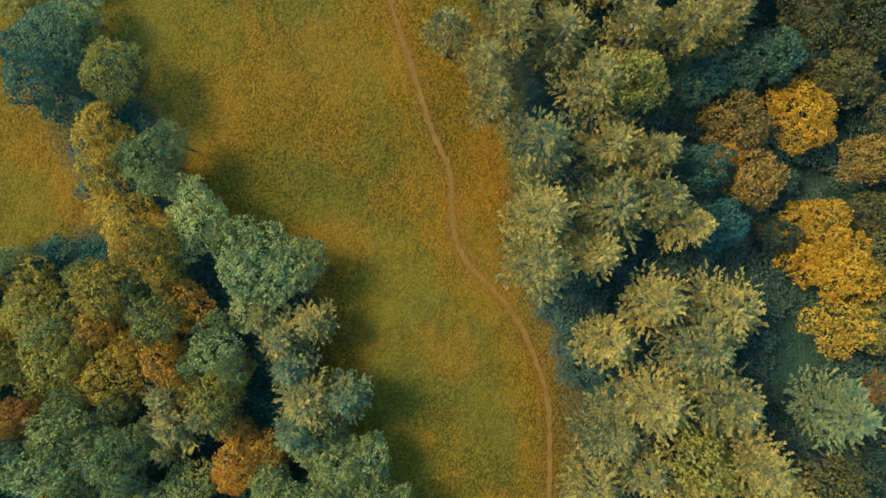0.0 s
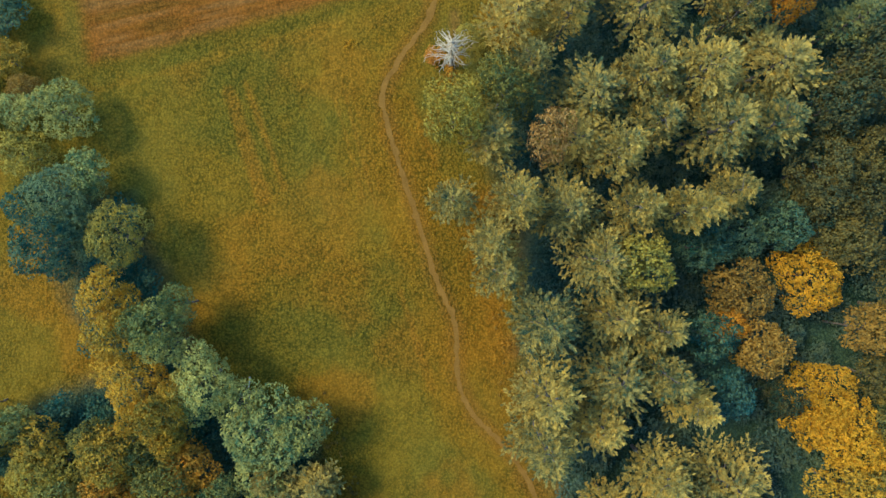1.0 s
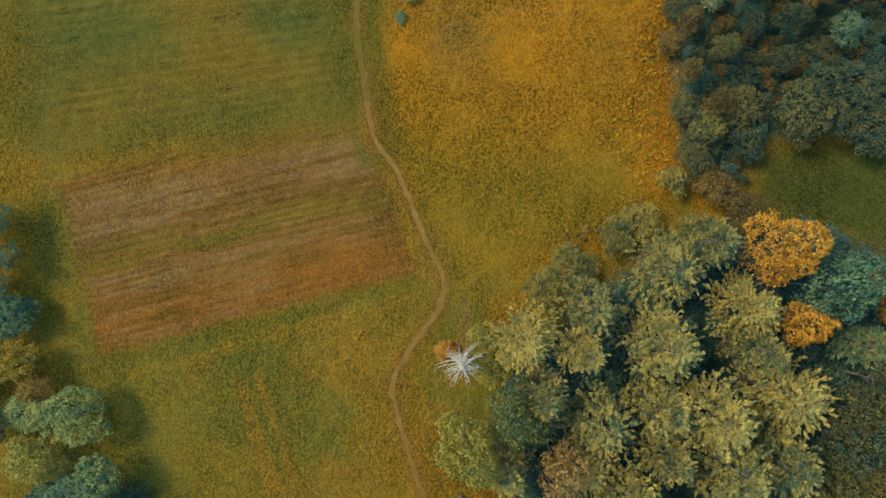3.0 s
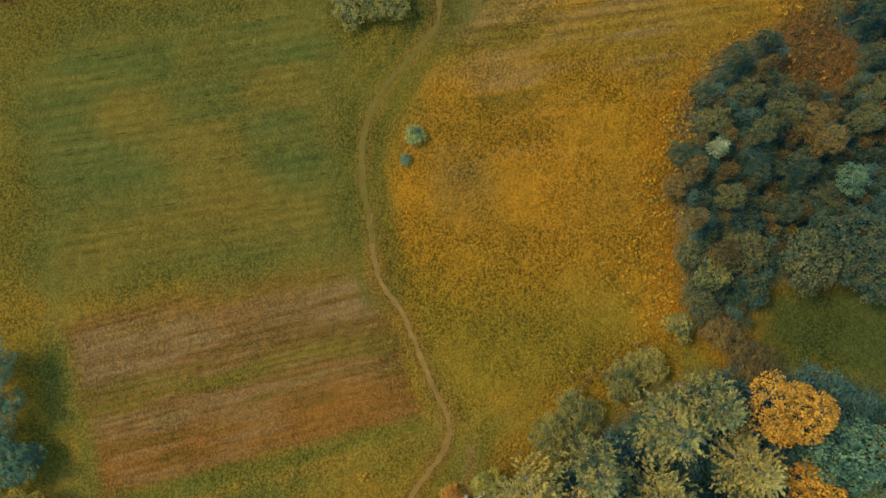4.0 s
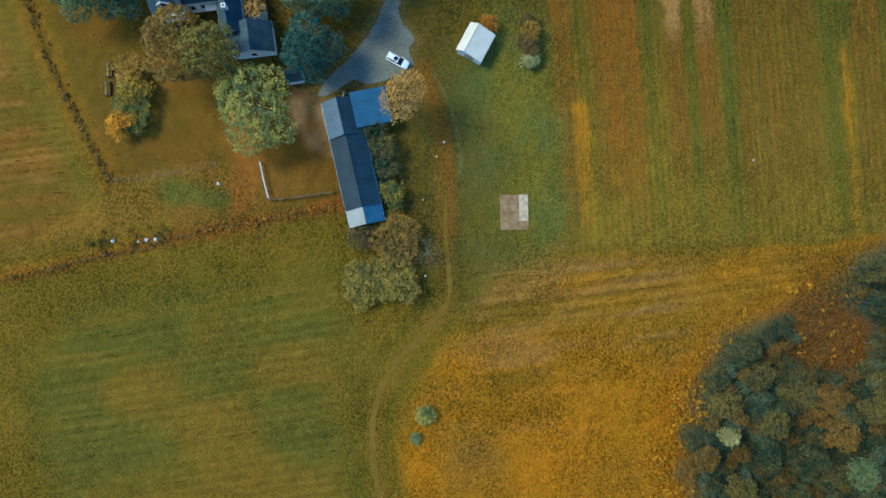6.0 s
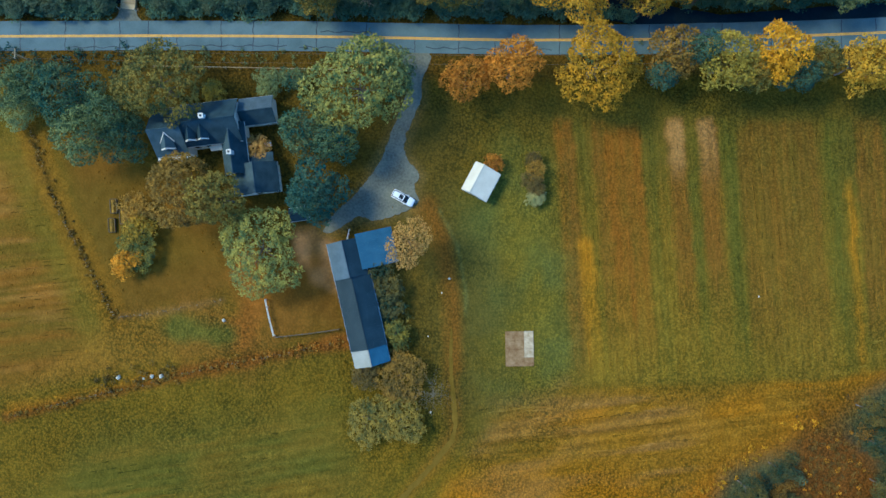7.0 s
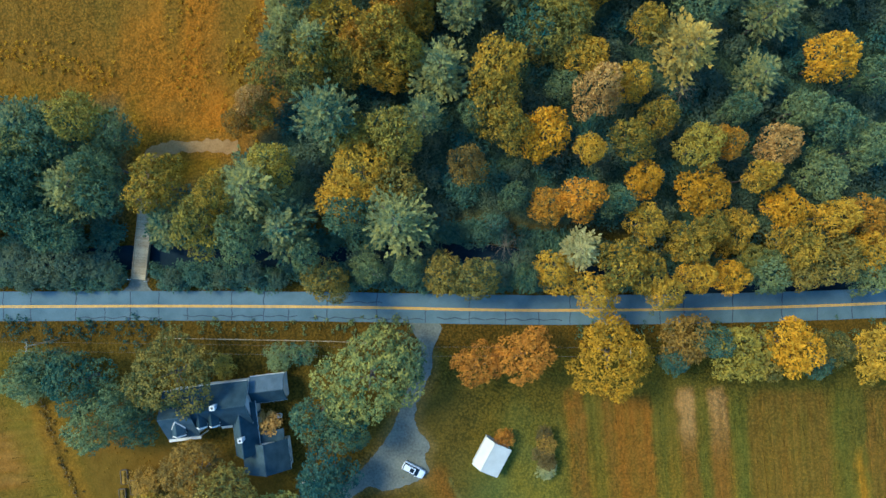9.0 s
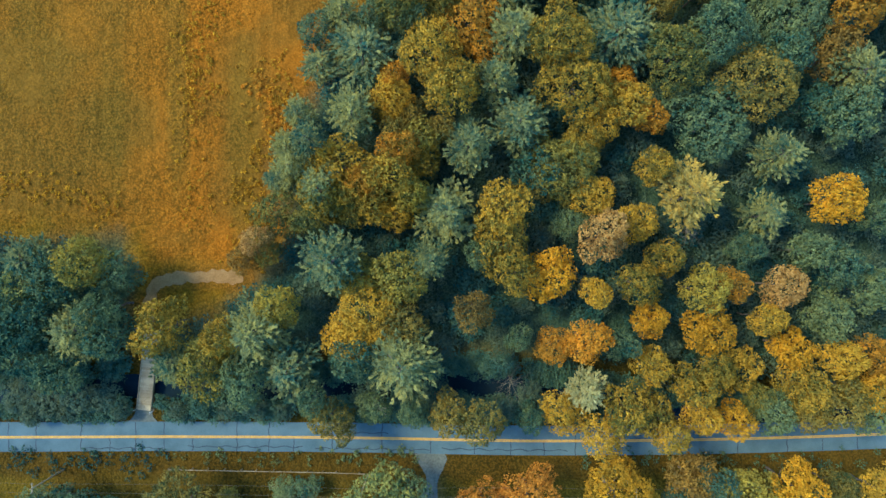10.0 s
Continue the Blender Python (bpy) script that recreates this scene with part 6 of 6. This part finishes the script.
shed = thing("shed", "small shed with a white metal saltbox roof", "shed", pose(0.3, 201.0, 0, 0, 0, -28))
gable_block(shed, -2.45, 2.45, -2.75, 2.75, 2.2, 3.4, "v", WHITE, METAL_WHITE, METAL_WHITE, 0.3, 0.15)
part("door", box_mesh("door", (-0.9, -2.8, 0.05), (0.9, -2.75, 2.0), TIMBER, 0.01), shed, "plank double door")

# ---- car ----
def loft(name, sections, material):
    """A closed skin through cross-sections (x, half width, low z, high z, shoulder)."""
    bm = bmesh.new()
    rings = []
    for x, w, lo, hi, sh in sections:
        ring = [(x, -w, lo + 0.08), (x, -w, hi - sh), (x, -w + sh, hi), (x, w - sh, hi), (x, w, hi - sh), (x, w, lo + 0.08), (x, w - 0.1, lo), (x, -w + 0.1, lo)]
        rings.append([bm.verts.new(p) for p in ring])
    for a, b in zip(rings, rings[1:]):
        for i in range(8):
            bm.faces.new((a[i], a[(i + 1) % 8], b[(i + 1) % 8], b[i]))
    bm.faces.new(rings[0][::-1])
    bm.faces.new(rings[-1])
    bmesh.ops.recalc_face_normals(bm, faces=bm.faces[:])
    return from_bm(name, bm, material, False)


car = thing("car", "white estate car with black roof rails parked on gravel", "car", pose(-14.3, 198.1, 0.05, 0, 0, -28) @ Matrix.Diagonal((0.93, 0.93, 0.96, 1)))
part("body", loft("body", [(-2.36, 0.72, 0.45, 0.88, 0.1), (-2.28, 0.86, 0.32, 1.0, 0.08), (-1.2, 0.91, 0.26, 1.03, 0.07), (0.9, 0.91, 0.26, 1.0, 0.07), (1.7, 0.89, 0.28, 0.93, 0.1), (2.2, 0.82, 0.3, 0.82, 0.14), (2.38, 0.66, 0.4, 0.7, 0.14)], CAR_PAINT), car)
part("windows", loft("windows", [(-2.2, 0.72, 0.95, 1.0, 0.02), (-1.95, 0.72, 0.95, 1.45, 0.1), (-0.2, 0.76, 0.95, 1.5, 0.1), (0.35, 0.74, 0.95, 1.46, 0.1), (1.1, 0.76, 0.95, 1.0, 0.02)], GLASS), car, "dark tinted glass")
part("roof", loft("roof", [(-2.05, 0.62, 1.40, 1.47, 0.03), (-1.5, 0.66, 1.43, 1.53, 0.05), (-0.2, 0.67, 1.45, 1.545, 0.05), (0.28, 0.62, 1.44, 1.50, 0.03)], CAR_PAINT), car)
part("sunroof", box_mesh("sunroof", (-0.75, -0.42, 1.53), (0.1, 0.42, 1.56), GLASS, 0.01), car, "black glass sunroof")
for s in (-1, 1):
    part("roof_rail", box_mesh("roof_rail", (-1.9, s * 0.60 - 0.03, 1.53), (0.15, s * 0.60 + 0.03, 1.6), BLACK, 0.012), car, "black roof rail")
    part("headlight", box_mesh("headlight", (2.12, s * 0.62 - 0.16, 0.66), (2.33, s * 0.62 + 0.12, 0.78), STEEL, 0.03), car)
    part("tail_light", box_mesh("tail_light", (-2.37, s * 0.7 - 0.1, 0.7), (-2.27, s * 0.7 + 0.1, 0.98), LEAF["R"], 0.02), car, "red tail light")
    part("mirror", box_mesh("mirror", (0.62, s * 0.98 - 0.1, 0.98), (0.8, s * 0.98 + 0.1, 1.12), CAR_PAINT, 0.03), car)
    for u in (-1.42, 1.42):
        v, f = [], []
        limb(v, f, (u, s * 0.72, 0.32), (u, s * 0.93, 0.32), 0.33, 0.33, 18)
        wheel = part("wheel", mesh_of("tyre", v, f, BLACK), car, "black tyre")
        v, f = [], []
        limb(v, f, (u, s * 0.9, 0.32), (u, s * 0.945, 0.32), 0.21, 0.19, 12)
        part("rim", mesh_of("rim", v, f, STEEL), wheel)

# ---- bridge ----
bridge = thing("footbridge", "narrow grey timber plank bridge over the river", "bridge", pose(-65.6, 241.3, 0, 0, 0, -6))
for s in (-1, 1):
    part("beam", box_mesh("beam", (s * 1.25 - 0.12, -7.4, -0.5), (s * 1.25 + 0.12, 7.4, 0.02), TIMBER), bridge)
    part("kerb_rail", box_mesh("kerb_rail", (s * 1.32 - 0.07, -7.4, 0.13), (s * 1.32 + 0.07, 7.4, 0.3), TIMBER), bridge)
    for v in (-7.6, 7.6):
        part("marker_post", box_mesh("marker_post", (s * 1.6 - 0.06, v - 0.06, -0.3), (s * 1.6 + 0.06, v + 0.06, 1.1), WHITE), bridge, "white marker post")
plank = box_mesh("plank", (-1.42, -0.12, 0.03), (1.42, 0.12, 0.12), TIMBER, 0.012)
for i in range(59):
    part("plank", plank, bridge, m=pose(rng.uniform(-0.04, 0.04), -7.33 + i * 0.253, rng.uniform(0, 0.015)))
for v in (-7.5, 7.5):
    part("abutment", box_mesh("abutment", (-1.9, v - 0.5, -2.6), (1.9, v + 0.5, -0.05), STONE, 0.05), bridge)
tagged(new("apron", mesh_of("apron", [(-69.6, 231.5, 0.07), (-63.6, 231.5, 0.07), (-64.6, 232.6, 0.09), (-64.9, 234.2, 0.1), (-67.6, 234.2, 0.1), (-68.4, 232.6, 0.09)], [(0, 1, 2, 5), (5, 2, 3, 4)], GRAVEL)), "grey gravel apron between road and bridge", "apron", kind="structure")

# ---- crop rows, grass and weeds ----
def crop_rows(name, poly, angle, spacing, material, half, height, keep, label, seed):
    """Low ridges of stubble side by side across a field, broken here and there."""
    r = np.random.RandomState(seed)
    a = radians(angle)
    ax, ac = np.array([math.cos(a), math.sin(a)]), np.array([-math.sin(a), math.cos(a)])
    p = np.array(poly)
    u0, u1, v0, v1 = (p @ ax).min(), (p @ ax).max(), (p @ ac).min(), (p @ ac).max()
    verts, faces = [], []
    for v in np.arange(v0, v1, spacing):
        vv = v + r.uniform(-0.3, 0.3) * spacing
        us = np.arange(u0, u1, 1.3)
        pts = us[:, None] * ax + (vv + 0.10 * np.sin(us * 0.35 + v) + r.randn(len(us)) * 0.05)[:, None] * ac
        ok = (distance_in(pts[:, 0], pts[:, 1], poly) > 0.8 + r.rand(len(us))) & (value_noise(us / 3.0, np.full(len(us), v * 1.7), 1.0, seed) * 0.75 + r.rand(len(us)) * 0.25 < keep)
        z = ground_height(pts[:, 0], pts[:, 1])
        for i in range(len(us) - 1):
            if not (ok[i] and ok[i + 1]):
                continue
            k = len(verts)
            for j in (i, i + 1):
                w, h = half * r.uniform(0.6, 1.3), height * r.uniform(0.5, 1.3)
                x, y = pts[j]
                verts += [(x - ac[0] * w, y - ac[1] * w, z[j] - 0.06), (x, y, z[j] + h), (x + ac[0] * w, y + ac[1] * w, z[j] - 0.06)]
            faces += [(k, k + 3, k + 4, k + 1), (k + 1, k + 4, k + 5, k + 2)]
    return covered(name, np.array(verts), faces, material, label, 3)


def covered(name, verts, faces, material, label, each=1):
    """Low growth that takes the hue of the ground cover at its place; each: corners that share one hue."""
    me = mesh_of(name, verts.tolist(), faces, material)
    tint = me.attributes.new("cover", "FLOAT_COLOR", "POINT")
    hue = np.repeat(ground_cover(verts[::each, 0], verts[::each, 1]), each, 0)[: len(verts)]
    col = np.concatenate([hue, np.ones((len(verts), 1))], 1).astype(np.float32)
    tint.data.foreach_set("color", col.ravel())
    return tagged(new(name, me), label, "growth", kind="stuff")


STUBBLE = meadow("pale_stubble", (0.95, 1.0, 1.05), (1.6, 1.65, 1.8), 0.6, 0.5)
STRAW = meadow("mown_straw", (0.95, 0.92, 0.9), (1.55, 1.42, 1.2), 0.6, 0.5)
# darker tone stands in for the shade between the rows
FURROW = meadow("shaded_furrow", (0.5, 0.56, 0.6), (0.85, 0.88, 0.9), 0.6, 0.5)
WIND_ROWS = [(-2, 160), (0, 132), (21, 132), (23, 160)]
for field, angle, spacing, light, words in ((PLOUGHED, 13.5, 0.72, STUBBLE, "tilled brown earth"), (GREEN_FIELD, 8.5, 0.95, STRAW, "the green field"), (WEST_FIELD, 6, 1.0, STRAW, "the brown field"),
                                            (GOLD_STRIP, 7, 1.3, STUBBLE, "the golden meadow's edge"), (WIND_ROWS, 6, 1.9, STRAW, "the golden meadow"), (STRIP_FIELD, 94.6, 0.9, STRAW, "the strips behind the shed")):
    wide = spacing * (0.24 if field is not WIND_ROWS else 0.3)
    crop_rows("mown_rows", field, angle, spacing, light, wide, 0.05, 0.42, "pale broken rows across " + words, 1)
    crop_rows("furrows", field, angle, spacing, FURROW, wide, 0.035, 0.36, "low dark strips, as furrow shade, across " + words, 7)


def tufts(count, seed, x0, x1, y0, y1, size, clumping, label, away=()):
    """Tufts of grass and weeds, each of a few blades, thicker in patches."""
    r = np.random.RandomState(seed)
    x, y = r.uniform(x0, x1, count), r.uniform(y0, y1, count)
    ok = value_noise(x, y, 5, seed + 1) * 0.5 + value_noise(x, y, 1.3, seed + 2) * 0.5 > clumping
    ok &= distance_line(x, y, ROAD) > 4.2
    for line, width in ((TRACK_SOUTH, 1.0), (TRACK_NORTH, 1.1), (DRIVE, 4.0), (NORTH_TRACK, 1.8), (RIVER, 4.0)):
        ok &= distance_line(x, y, line) > width
    for poly, inner in [(w, 3.0) for w in WOODS.values()] + [(PLOUGHED, 0.5)] + list(away):
        ok &= distance_in(x, y, poly) < inner
    x, y = x[ok], y[ok]
    n, k = len(x), 6
    z = ground_height(x, y)
    s = size * (0.45 + 0.9 * r.rand(n) ** 2)
    turn = np.arange(k) / k * 6.2832 + r.rand(n, 1) * 6.28
    reach = s[:, None] * (0.6 + 0.7 * r.rand(n, k))
    ring = np.stack([x[:, None] + np.cos(turn) * reach, y[:, None] + np.sin(turn) * reach, np.repeat((z - 0.04)[:, None], k, 1)], -1)
    top = np.stack([x + r.randn(n) * 0.15 * s, y + r.randn(n) * 0.15 * s, z + s * (0.2 + 0.25 * r.rand(n))], -1)[:, None]
    verts = np.concatenate([top, ring], 1).reshape(-1, 3)
    faces = [(i * 7, i * 7 + 1 + j, i * 7 + 1 + (j + 1) % k) for i in range(n) for j in range(k)]
    return covered("grass_tufts", verts, faces, TUFT, label, 7)


BUILT = [(-60, 195), (-34, 195), (-34, 216), (-60, 216)]
BARN_YARD = [(-38, 164), (-12, 164), (-10, 192), (-38, 192)]
tufts(36000, 11, -98, 60, -56, 110, 0.34, 0.44, "olive and yellow tufts over the southern meadow")
tufts(34000, 12, -16, 60, 78, 168, 0.25, 0.40, "golden weed tufts over the meadow")
tufts(24000, 13, -98, 90, 105, 228, 0.30, 0.46, "green and tan tufts over the farm fields", [(BUILT, 0), (BARN_YARD, 0), (GOLD_MEADOW, 0)])
tufts(9000, 14, -98, -20, 255, 330, 0.38, 0.45, "rust and gold weed tufts over the northern meadow")

# ---- walls, fences and small things about the farm ----
pebble_rng = random.Random(31)


def stone_mesh(seed, size, material):
    r = random.Random(seed)
    bm = bmesh.new()
    bmesh.ops.create_icosphere(bm, subdivisions=1, radius=size)
    for v in bm.verts:
        v.co *= r.uniform(0.75, 1.2)
        v.co.z *= 0.7
    return from_bm("stone", bm, material)


STONES = [stone_mesh(i, 0.125, STONE) for i in range(6)]


def dry_wall(line, name, label, keep=1.0):
    wall = thing(name, label, "wall", kind="structure")
    for x, y in smooth_line(line, 0.4):
        if pebble_rng.random() > keep:
            continue
        for k in range(pebble_rng.choice((1, 2))):
            part("stone", pebble_rng.choice(STONES), wall, m=pose(x + pebble_rng.uniform(-0.25, 0.25), y + pebble_rng.uniform(-0.2, 0.2), 0.05 + 0.28 * k, 0, 0, pebble_rng.uniform(0, 360)) @ Matrix.Diagonal((*[pebble_rng.uniform(0.7, 1.3)] * 3, 1)))
    return wall


dry_wall(WALL_WEST, "wall_west", "low grey-brown dry stone wall along the garden", 0.5)
dry_wall(WALL_SOUTH, "wall_south", "low brown dry stone wall below the garden", 0.6)
dry_wall(HEDGE_BANK, "wall_field", "tumbled field wall overgrown with weeds", 0.3)


def weeds_along(line, width, count, colour, size, label, seed):
    r = np.random.RandomState(seed)
    pts = smooth_line(line, 0.3)
    heap = []
    for i in range(count):
        x, y = pts[r.randint(len(pts))] + r.randn(2) * width
        n, spread = 22, size * r.uniform(0.5, 1.3)
        d = unit(r.randn(n, 3) + np.array([0, 0, 0.6]))
        d[:, 2] = np.abs(d[:, 2])
        base = np.array([x, y, 0.0]) + d * spread * np.array([0.8, 0.8, 0.7]) * (0.5 + 0.5 * r.rand(n, 1))
        nrm = unit(d + 0.5 * r.randn(n, 3))
        s = (0.22 + 0.2 * r.rand(n)) * (0.6 + 0.5 * spread)
        heap.append(kites(base, unit(np.cross(nrm, r.randn(n, 3)) + 0.3 * d), nrm, s, s * 0.8))
    return tagged(new("weeds", sprays_mesh("weeds", np.concatenate(heap), LEAF[colour])), label, "weeds", kind="stuff")


weeds_along(WALL_WEST, 0.5, 90, "n", 0.3, "tan weeds grown up along the garden wall", 1)
weeds_along(HEDGE_BANK, 0.45, 130, "n", 0.32, "brown and rust weeds along the field wall", 2)
weeds_along([(-42, 167.8), (-26, 171)], 0.7, 22, "R", 0.8, "russet weeds beside the barn wall", 3)
weeds_along([(-72, 163), (-58, 165.5)], 1.2, 40, "n", 0.7, "brown weeds round the field stones", 4)
weeds_along([(-60, 225), (-14, 225)], 0.9, 60, "t", 0.8, "green shrubs along the roadside fence", 5)
weeds_along([(18, 224), (80, 225)], 1.2, 70, "t", 1.0, "green brush along the road", 6)
weeds_along([(-95, 224), (-62, 224.5)], 1.5, 60, "d", 1.1, "dark brush along the road", 7)
weeds_along([(-20, 190), (-16.5, 178), (-15.0, 168)], 1.2, 75, "e", 1.5, "olive-green brambles along the barn", 8)
weeds_along([(38, 100), (36.5, 122), (43, 140), (50, 148), (64, 157)], 1.2, 110, "Y", 0.55, "orange weeds along the thicket's edge", 9)
weeds_along([(62, 142), (66, 147), (70, 152)], 3.6, 170, "b", 0.6, "red-brown withered brush in the thicket's clearing", 13)
weeds_along([(62, 141), (67, 147), (70, 152)], 3.4, 30, "r", 0.5, "orange weeds in the thicket's clearing", 14)
weeds_along([(-42, 300), (-40, 290), (-46, 275), (-45, 263)], 2.4, 190, "Y", 0.75, "orange weeds at the northern meadow's edge", 15)
weeds_along([(-58, 306), (-57, 292)], 1.8, 60, "Y", 0.75, "orange weeds in the northern meadow", 16)
weeds_along([(-3.2, 63.6), (-1.4, 65.0), (0.5, 61.5)], 0.5, 16, "r", 0.9, "orange bush at the dead tree's foot", 17)
weeds_along([(-46, 296), (-41, 290), (-38, 285)], 1.6, 130, "r", 0.6, "red-orange weeds in the northern meadow", 18)
weeds_along([(-56, 318), (-54, 300), (-58, 284), (-56, 272)], 2.2, 110, "Y", 0.5, "orange weeds scattered over the northern meadow", 19)
weeds_along([(-94, 277), (-80, 275), (-72, 272)], 1.8, 90, "Y", 0.5, "orange weeds above the river wood", 20)
weeds_along([(-18.8, 67.4), (-18.2, 66.6)], 0.5, 9, "Y", 0.5, "patch of bright yellow weeds in the meadow", 21)
weeds_along([(36, 96), (35, 108), (36, 120), (42, 134)], 2.6, 460, "Y", 0.26, "golden weeds before the thicket", 24)
weeds_along([(20, 84), (36, 92)], 1.2, 40, "n", 0.8, "brown brush at the wood's northern edge", 10)
weeds_along([(9, 38), (10, 12), (15, -8)], 1.4, 60, "r", 0.5, "orange weeds along the wood's edge", 11)
weeds_along([(-24, 0), (-19, -14), (-14, -30)], 1.2, 40, "n", 0.5, "brown weeds along the grove's edge", 12)


def rail_fence(points, name, label, height, every, material, rails=2):
    fence = thing(name, label, "fence")
    line = smooth_line(points, every)
    post = box_mesh("post", (-0.07, -0.07, -0.3), (0.07, 0.07, height), material, 0.015)
    for (x, y), (x2, y2) in zip(line[:-1], line[1:]):
        part("post", post, fence, m=pose(x, y, 0))
        n, a = math.hypot(x2 - x, y2 - y), math.degrees(math.atan2(y2 - y, x2 - x))
        for k in range(rails):
            z = height * (0.92 - 0.42 * k)
            part("rail", box_mesh("rail", (0, -0.05, z - 0.07), (n, 0.05, z + 0.07), material, 0.01), fence, m=pose(x, y, 0, 0, 0, a))
    part("post", post, fence, m=pose(line[-1][0], line[-1][1], 0))
    return fence


rail_fence([(-40.2, 179.0), (-39.5, 175.6), (-38.6, 172.2)], "rail_fence", "white painted rail fence beside the barn yard", 1.2, 1.8, WHITE)
rail_fence([(-61.5, 222.9), (-45, 222.6), (-30, 222.3), (-23.0, 222.0)], "rail_fence", "weathered pale rail fence along the road verge", 1.0, 2.6, TIMBER, 1)
rail_fence([(-38.4, 171.9), (-32, 172.6), (-26.4, 173.4)], "rail_fence", "weathered timber fence south of the barn yard", 1.1, 2.2, OLD_TIMBER)
rail_fence([(-24.8, 190.4), (-24.4, 192.2)], "rail_fence", "short white rail at the barn's gable", 1.2, 1.5, WHITE)

rock = stone_mesh(50, 0.55, PALE_STONE)
for x, y, s in ((-68.2, 164.2, 0.9), (-61.9, 164.4, 0.9), (-60.1, 164.4, 0.95), (-63.5, 164.0, 0.6), (-48.3, 175.0, 0.75), (-5.6, 182.9, 0.5), (-7.0, 180.2, 0.38), (-9.1, 157.6, 0.5), (53, 179.5, 0.4), (-9.6, 172.0, 0.3)):
    ob = tagged(new("boulder", rock), "pale boulder lying in short grass", "boulder")
    ob.matrix_world = pose(x, y, 0.05, 0, 0, x * 31) @ Matrix.Diagonal((s, s, s, 1))
pad = thing("slab", "bare concrete slab broken and stained in grass", "slab", pose(7.7, 169.6, 0, 0, 0, 1))
for i in range(3):
    for j in range(4):
        part("paving_slab", box_mesh("paving_slab", (-2.65 + i * 1.78, -3.3 + j * 1.66, -0.1), (-2.65 + i * 1.78 + 1.765, -3.3 + j * 1.66 + 1.645, 0.07 + 0.01 * ((i + j) % 2)), WORN_CONCRETE if i == 2 and j > 0 else CONCRETE, 0.02), pad)


def raised_bed(x, y, w, l, turn):
    bed = thing("raised_bed", "grey timber raised bed with brown plants", "garden bed", pose(x, y, 0, 0, 0, turn), "beds in the garden")
    for s in (-1, 1):
        part("side_board", box_mesh("side_board", (s * w / 2 - 0.05, -l / 2, -0.05), (s * w / 2 + 0.05, l / 2, 0.4), OLD_TIMBER, 0.01), bed)
        part("end_board", box_mesh("end_board", (-w / 2 + 0.05, s * l / 2 - 0.05, -0.05), (w / 2 - 0.05, s * l / 2 + 0.05, 0.4), OLD_TIMBER, 0.01), bed)
    part("soil", box_mesh("soil", (-w / 2 + 0.05, -l / 2 + 0.05, 0), (w / 2 - 0.05, l / 2 - 0.05, 0.3), FARM_DIRT, 0.02), bed)
    for k in range(5):
        part("plant", stone_mesh(60 + k, w * 0.3, LEAF["n"]), bed, m=pose(0, l * (k - 2) / 5.5, 0.35))


for x, y in ((-69.0, 196.6), (-69.3, 193.0), (-67.2, 194.6)):
    raised_bed(x, y, 1.2, 2.6, 4)

hut = thing("garden_hut", "small dark-roofed hut under a dark tree", "hut", pose(-33.6, 195.0, 0, 0, 0, 8))
gable_block(hut, -1.6, 1.6, -1.1, 1.1, 1.9, 2.6, "u", WHITE, METAL_DARK, METAL_DARK, over=0.15)

chest = thing("garden_chest", "small white chest on the grass beside the farmhouse", "chest", pose(-39.8, 208.2, 0, 0, 0, 6))
part("body", box_mesh("body", (-0.6, -0.35, 0), (0.6, 0.35, 0.6), WHITE, 0.03), chest)
part("lid", box_mesh("lid", (-0.65, -0.4, 0.6), (0.65, 0.4, 0.68), WHITE, 0.03), chest)

# ---- utility line ----
poles = [(-128.0, 223.4), (-81.5, 222.6), (-24.0, 221.7), (24.0, 221.6), (80.0, 222.0), (130.0, 222.6)]
for x, y in poles:
    pole = thing("utility_pole", "grey timber utility pole with a crossarm", "utility pole", pose(x, y, 0), "poles along the road")
    v, f = [], []
    limb(v, f, (0, 0, -0.5), (0, 0, 9.2), 0.15, 0.1, 8)
    part("post", mesh_of("post", v, f, TIMBER, True), pole)
    part("crossarm", box_mesh("crossarm", (-0.06, -0.9, 8.6), (0.06, 0.9, 8.75), TIMBER, 0.01), pole)
    for s in (-0.8, 0.0, 0.8):
        part("insulator", box_mesh("insulator", (-0.05, s - 0.05, 8.75), (0.05, s + 0.05, 8.95), STEEL, 0.01), pole)
for s in (-0.8, 0.8):
    v, f = [], []
    for (xa, ya), (xb, yb) in zip(poles, poles[1:]):
        q = [(xa + (xb - xa) * k / 8, ya + (yb - ya) * k / 8 + s, 8.95 - 0.8 * (1 - (k / 4 - 1) ** 2)) for k in range(9)]
        for a, b in zip(q, q[1:]):
            limb(v, f, a, b, 0.016, 0.016, 4)
    tagged(new("power_line", mesh_of("power_line", v, f, GREY_TWIG)), "thin sagging power line between poles", "power line")
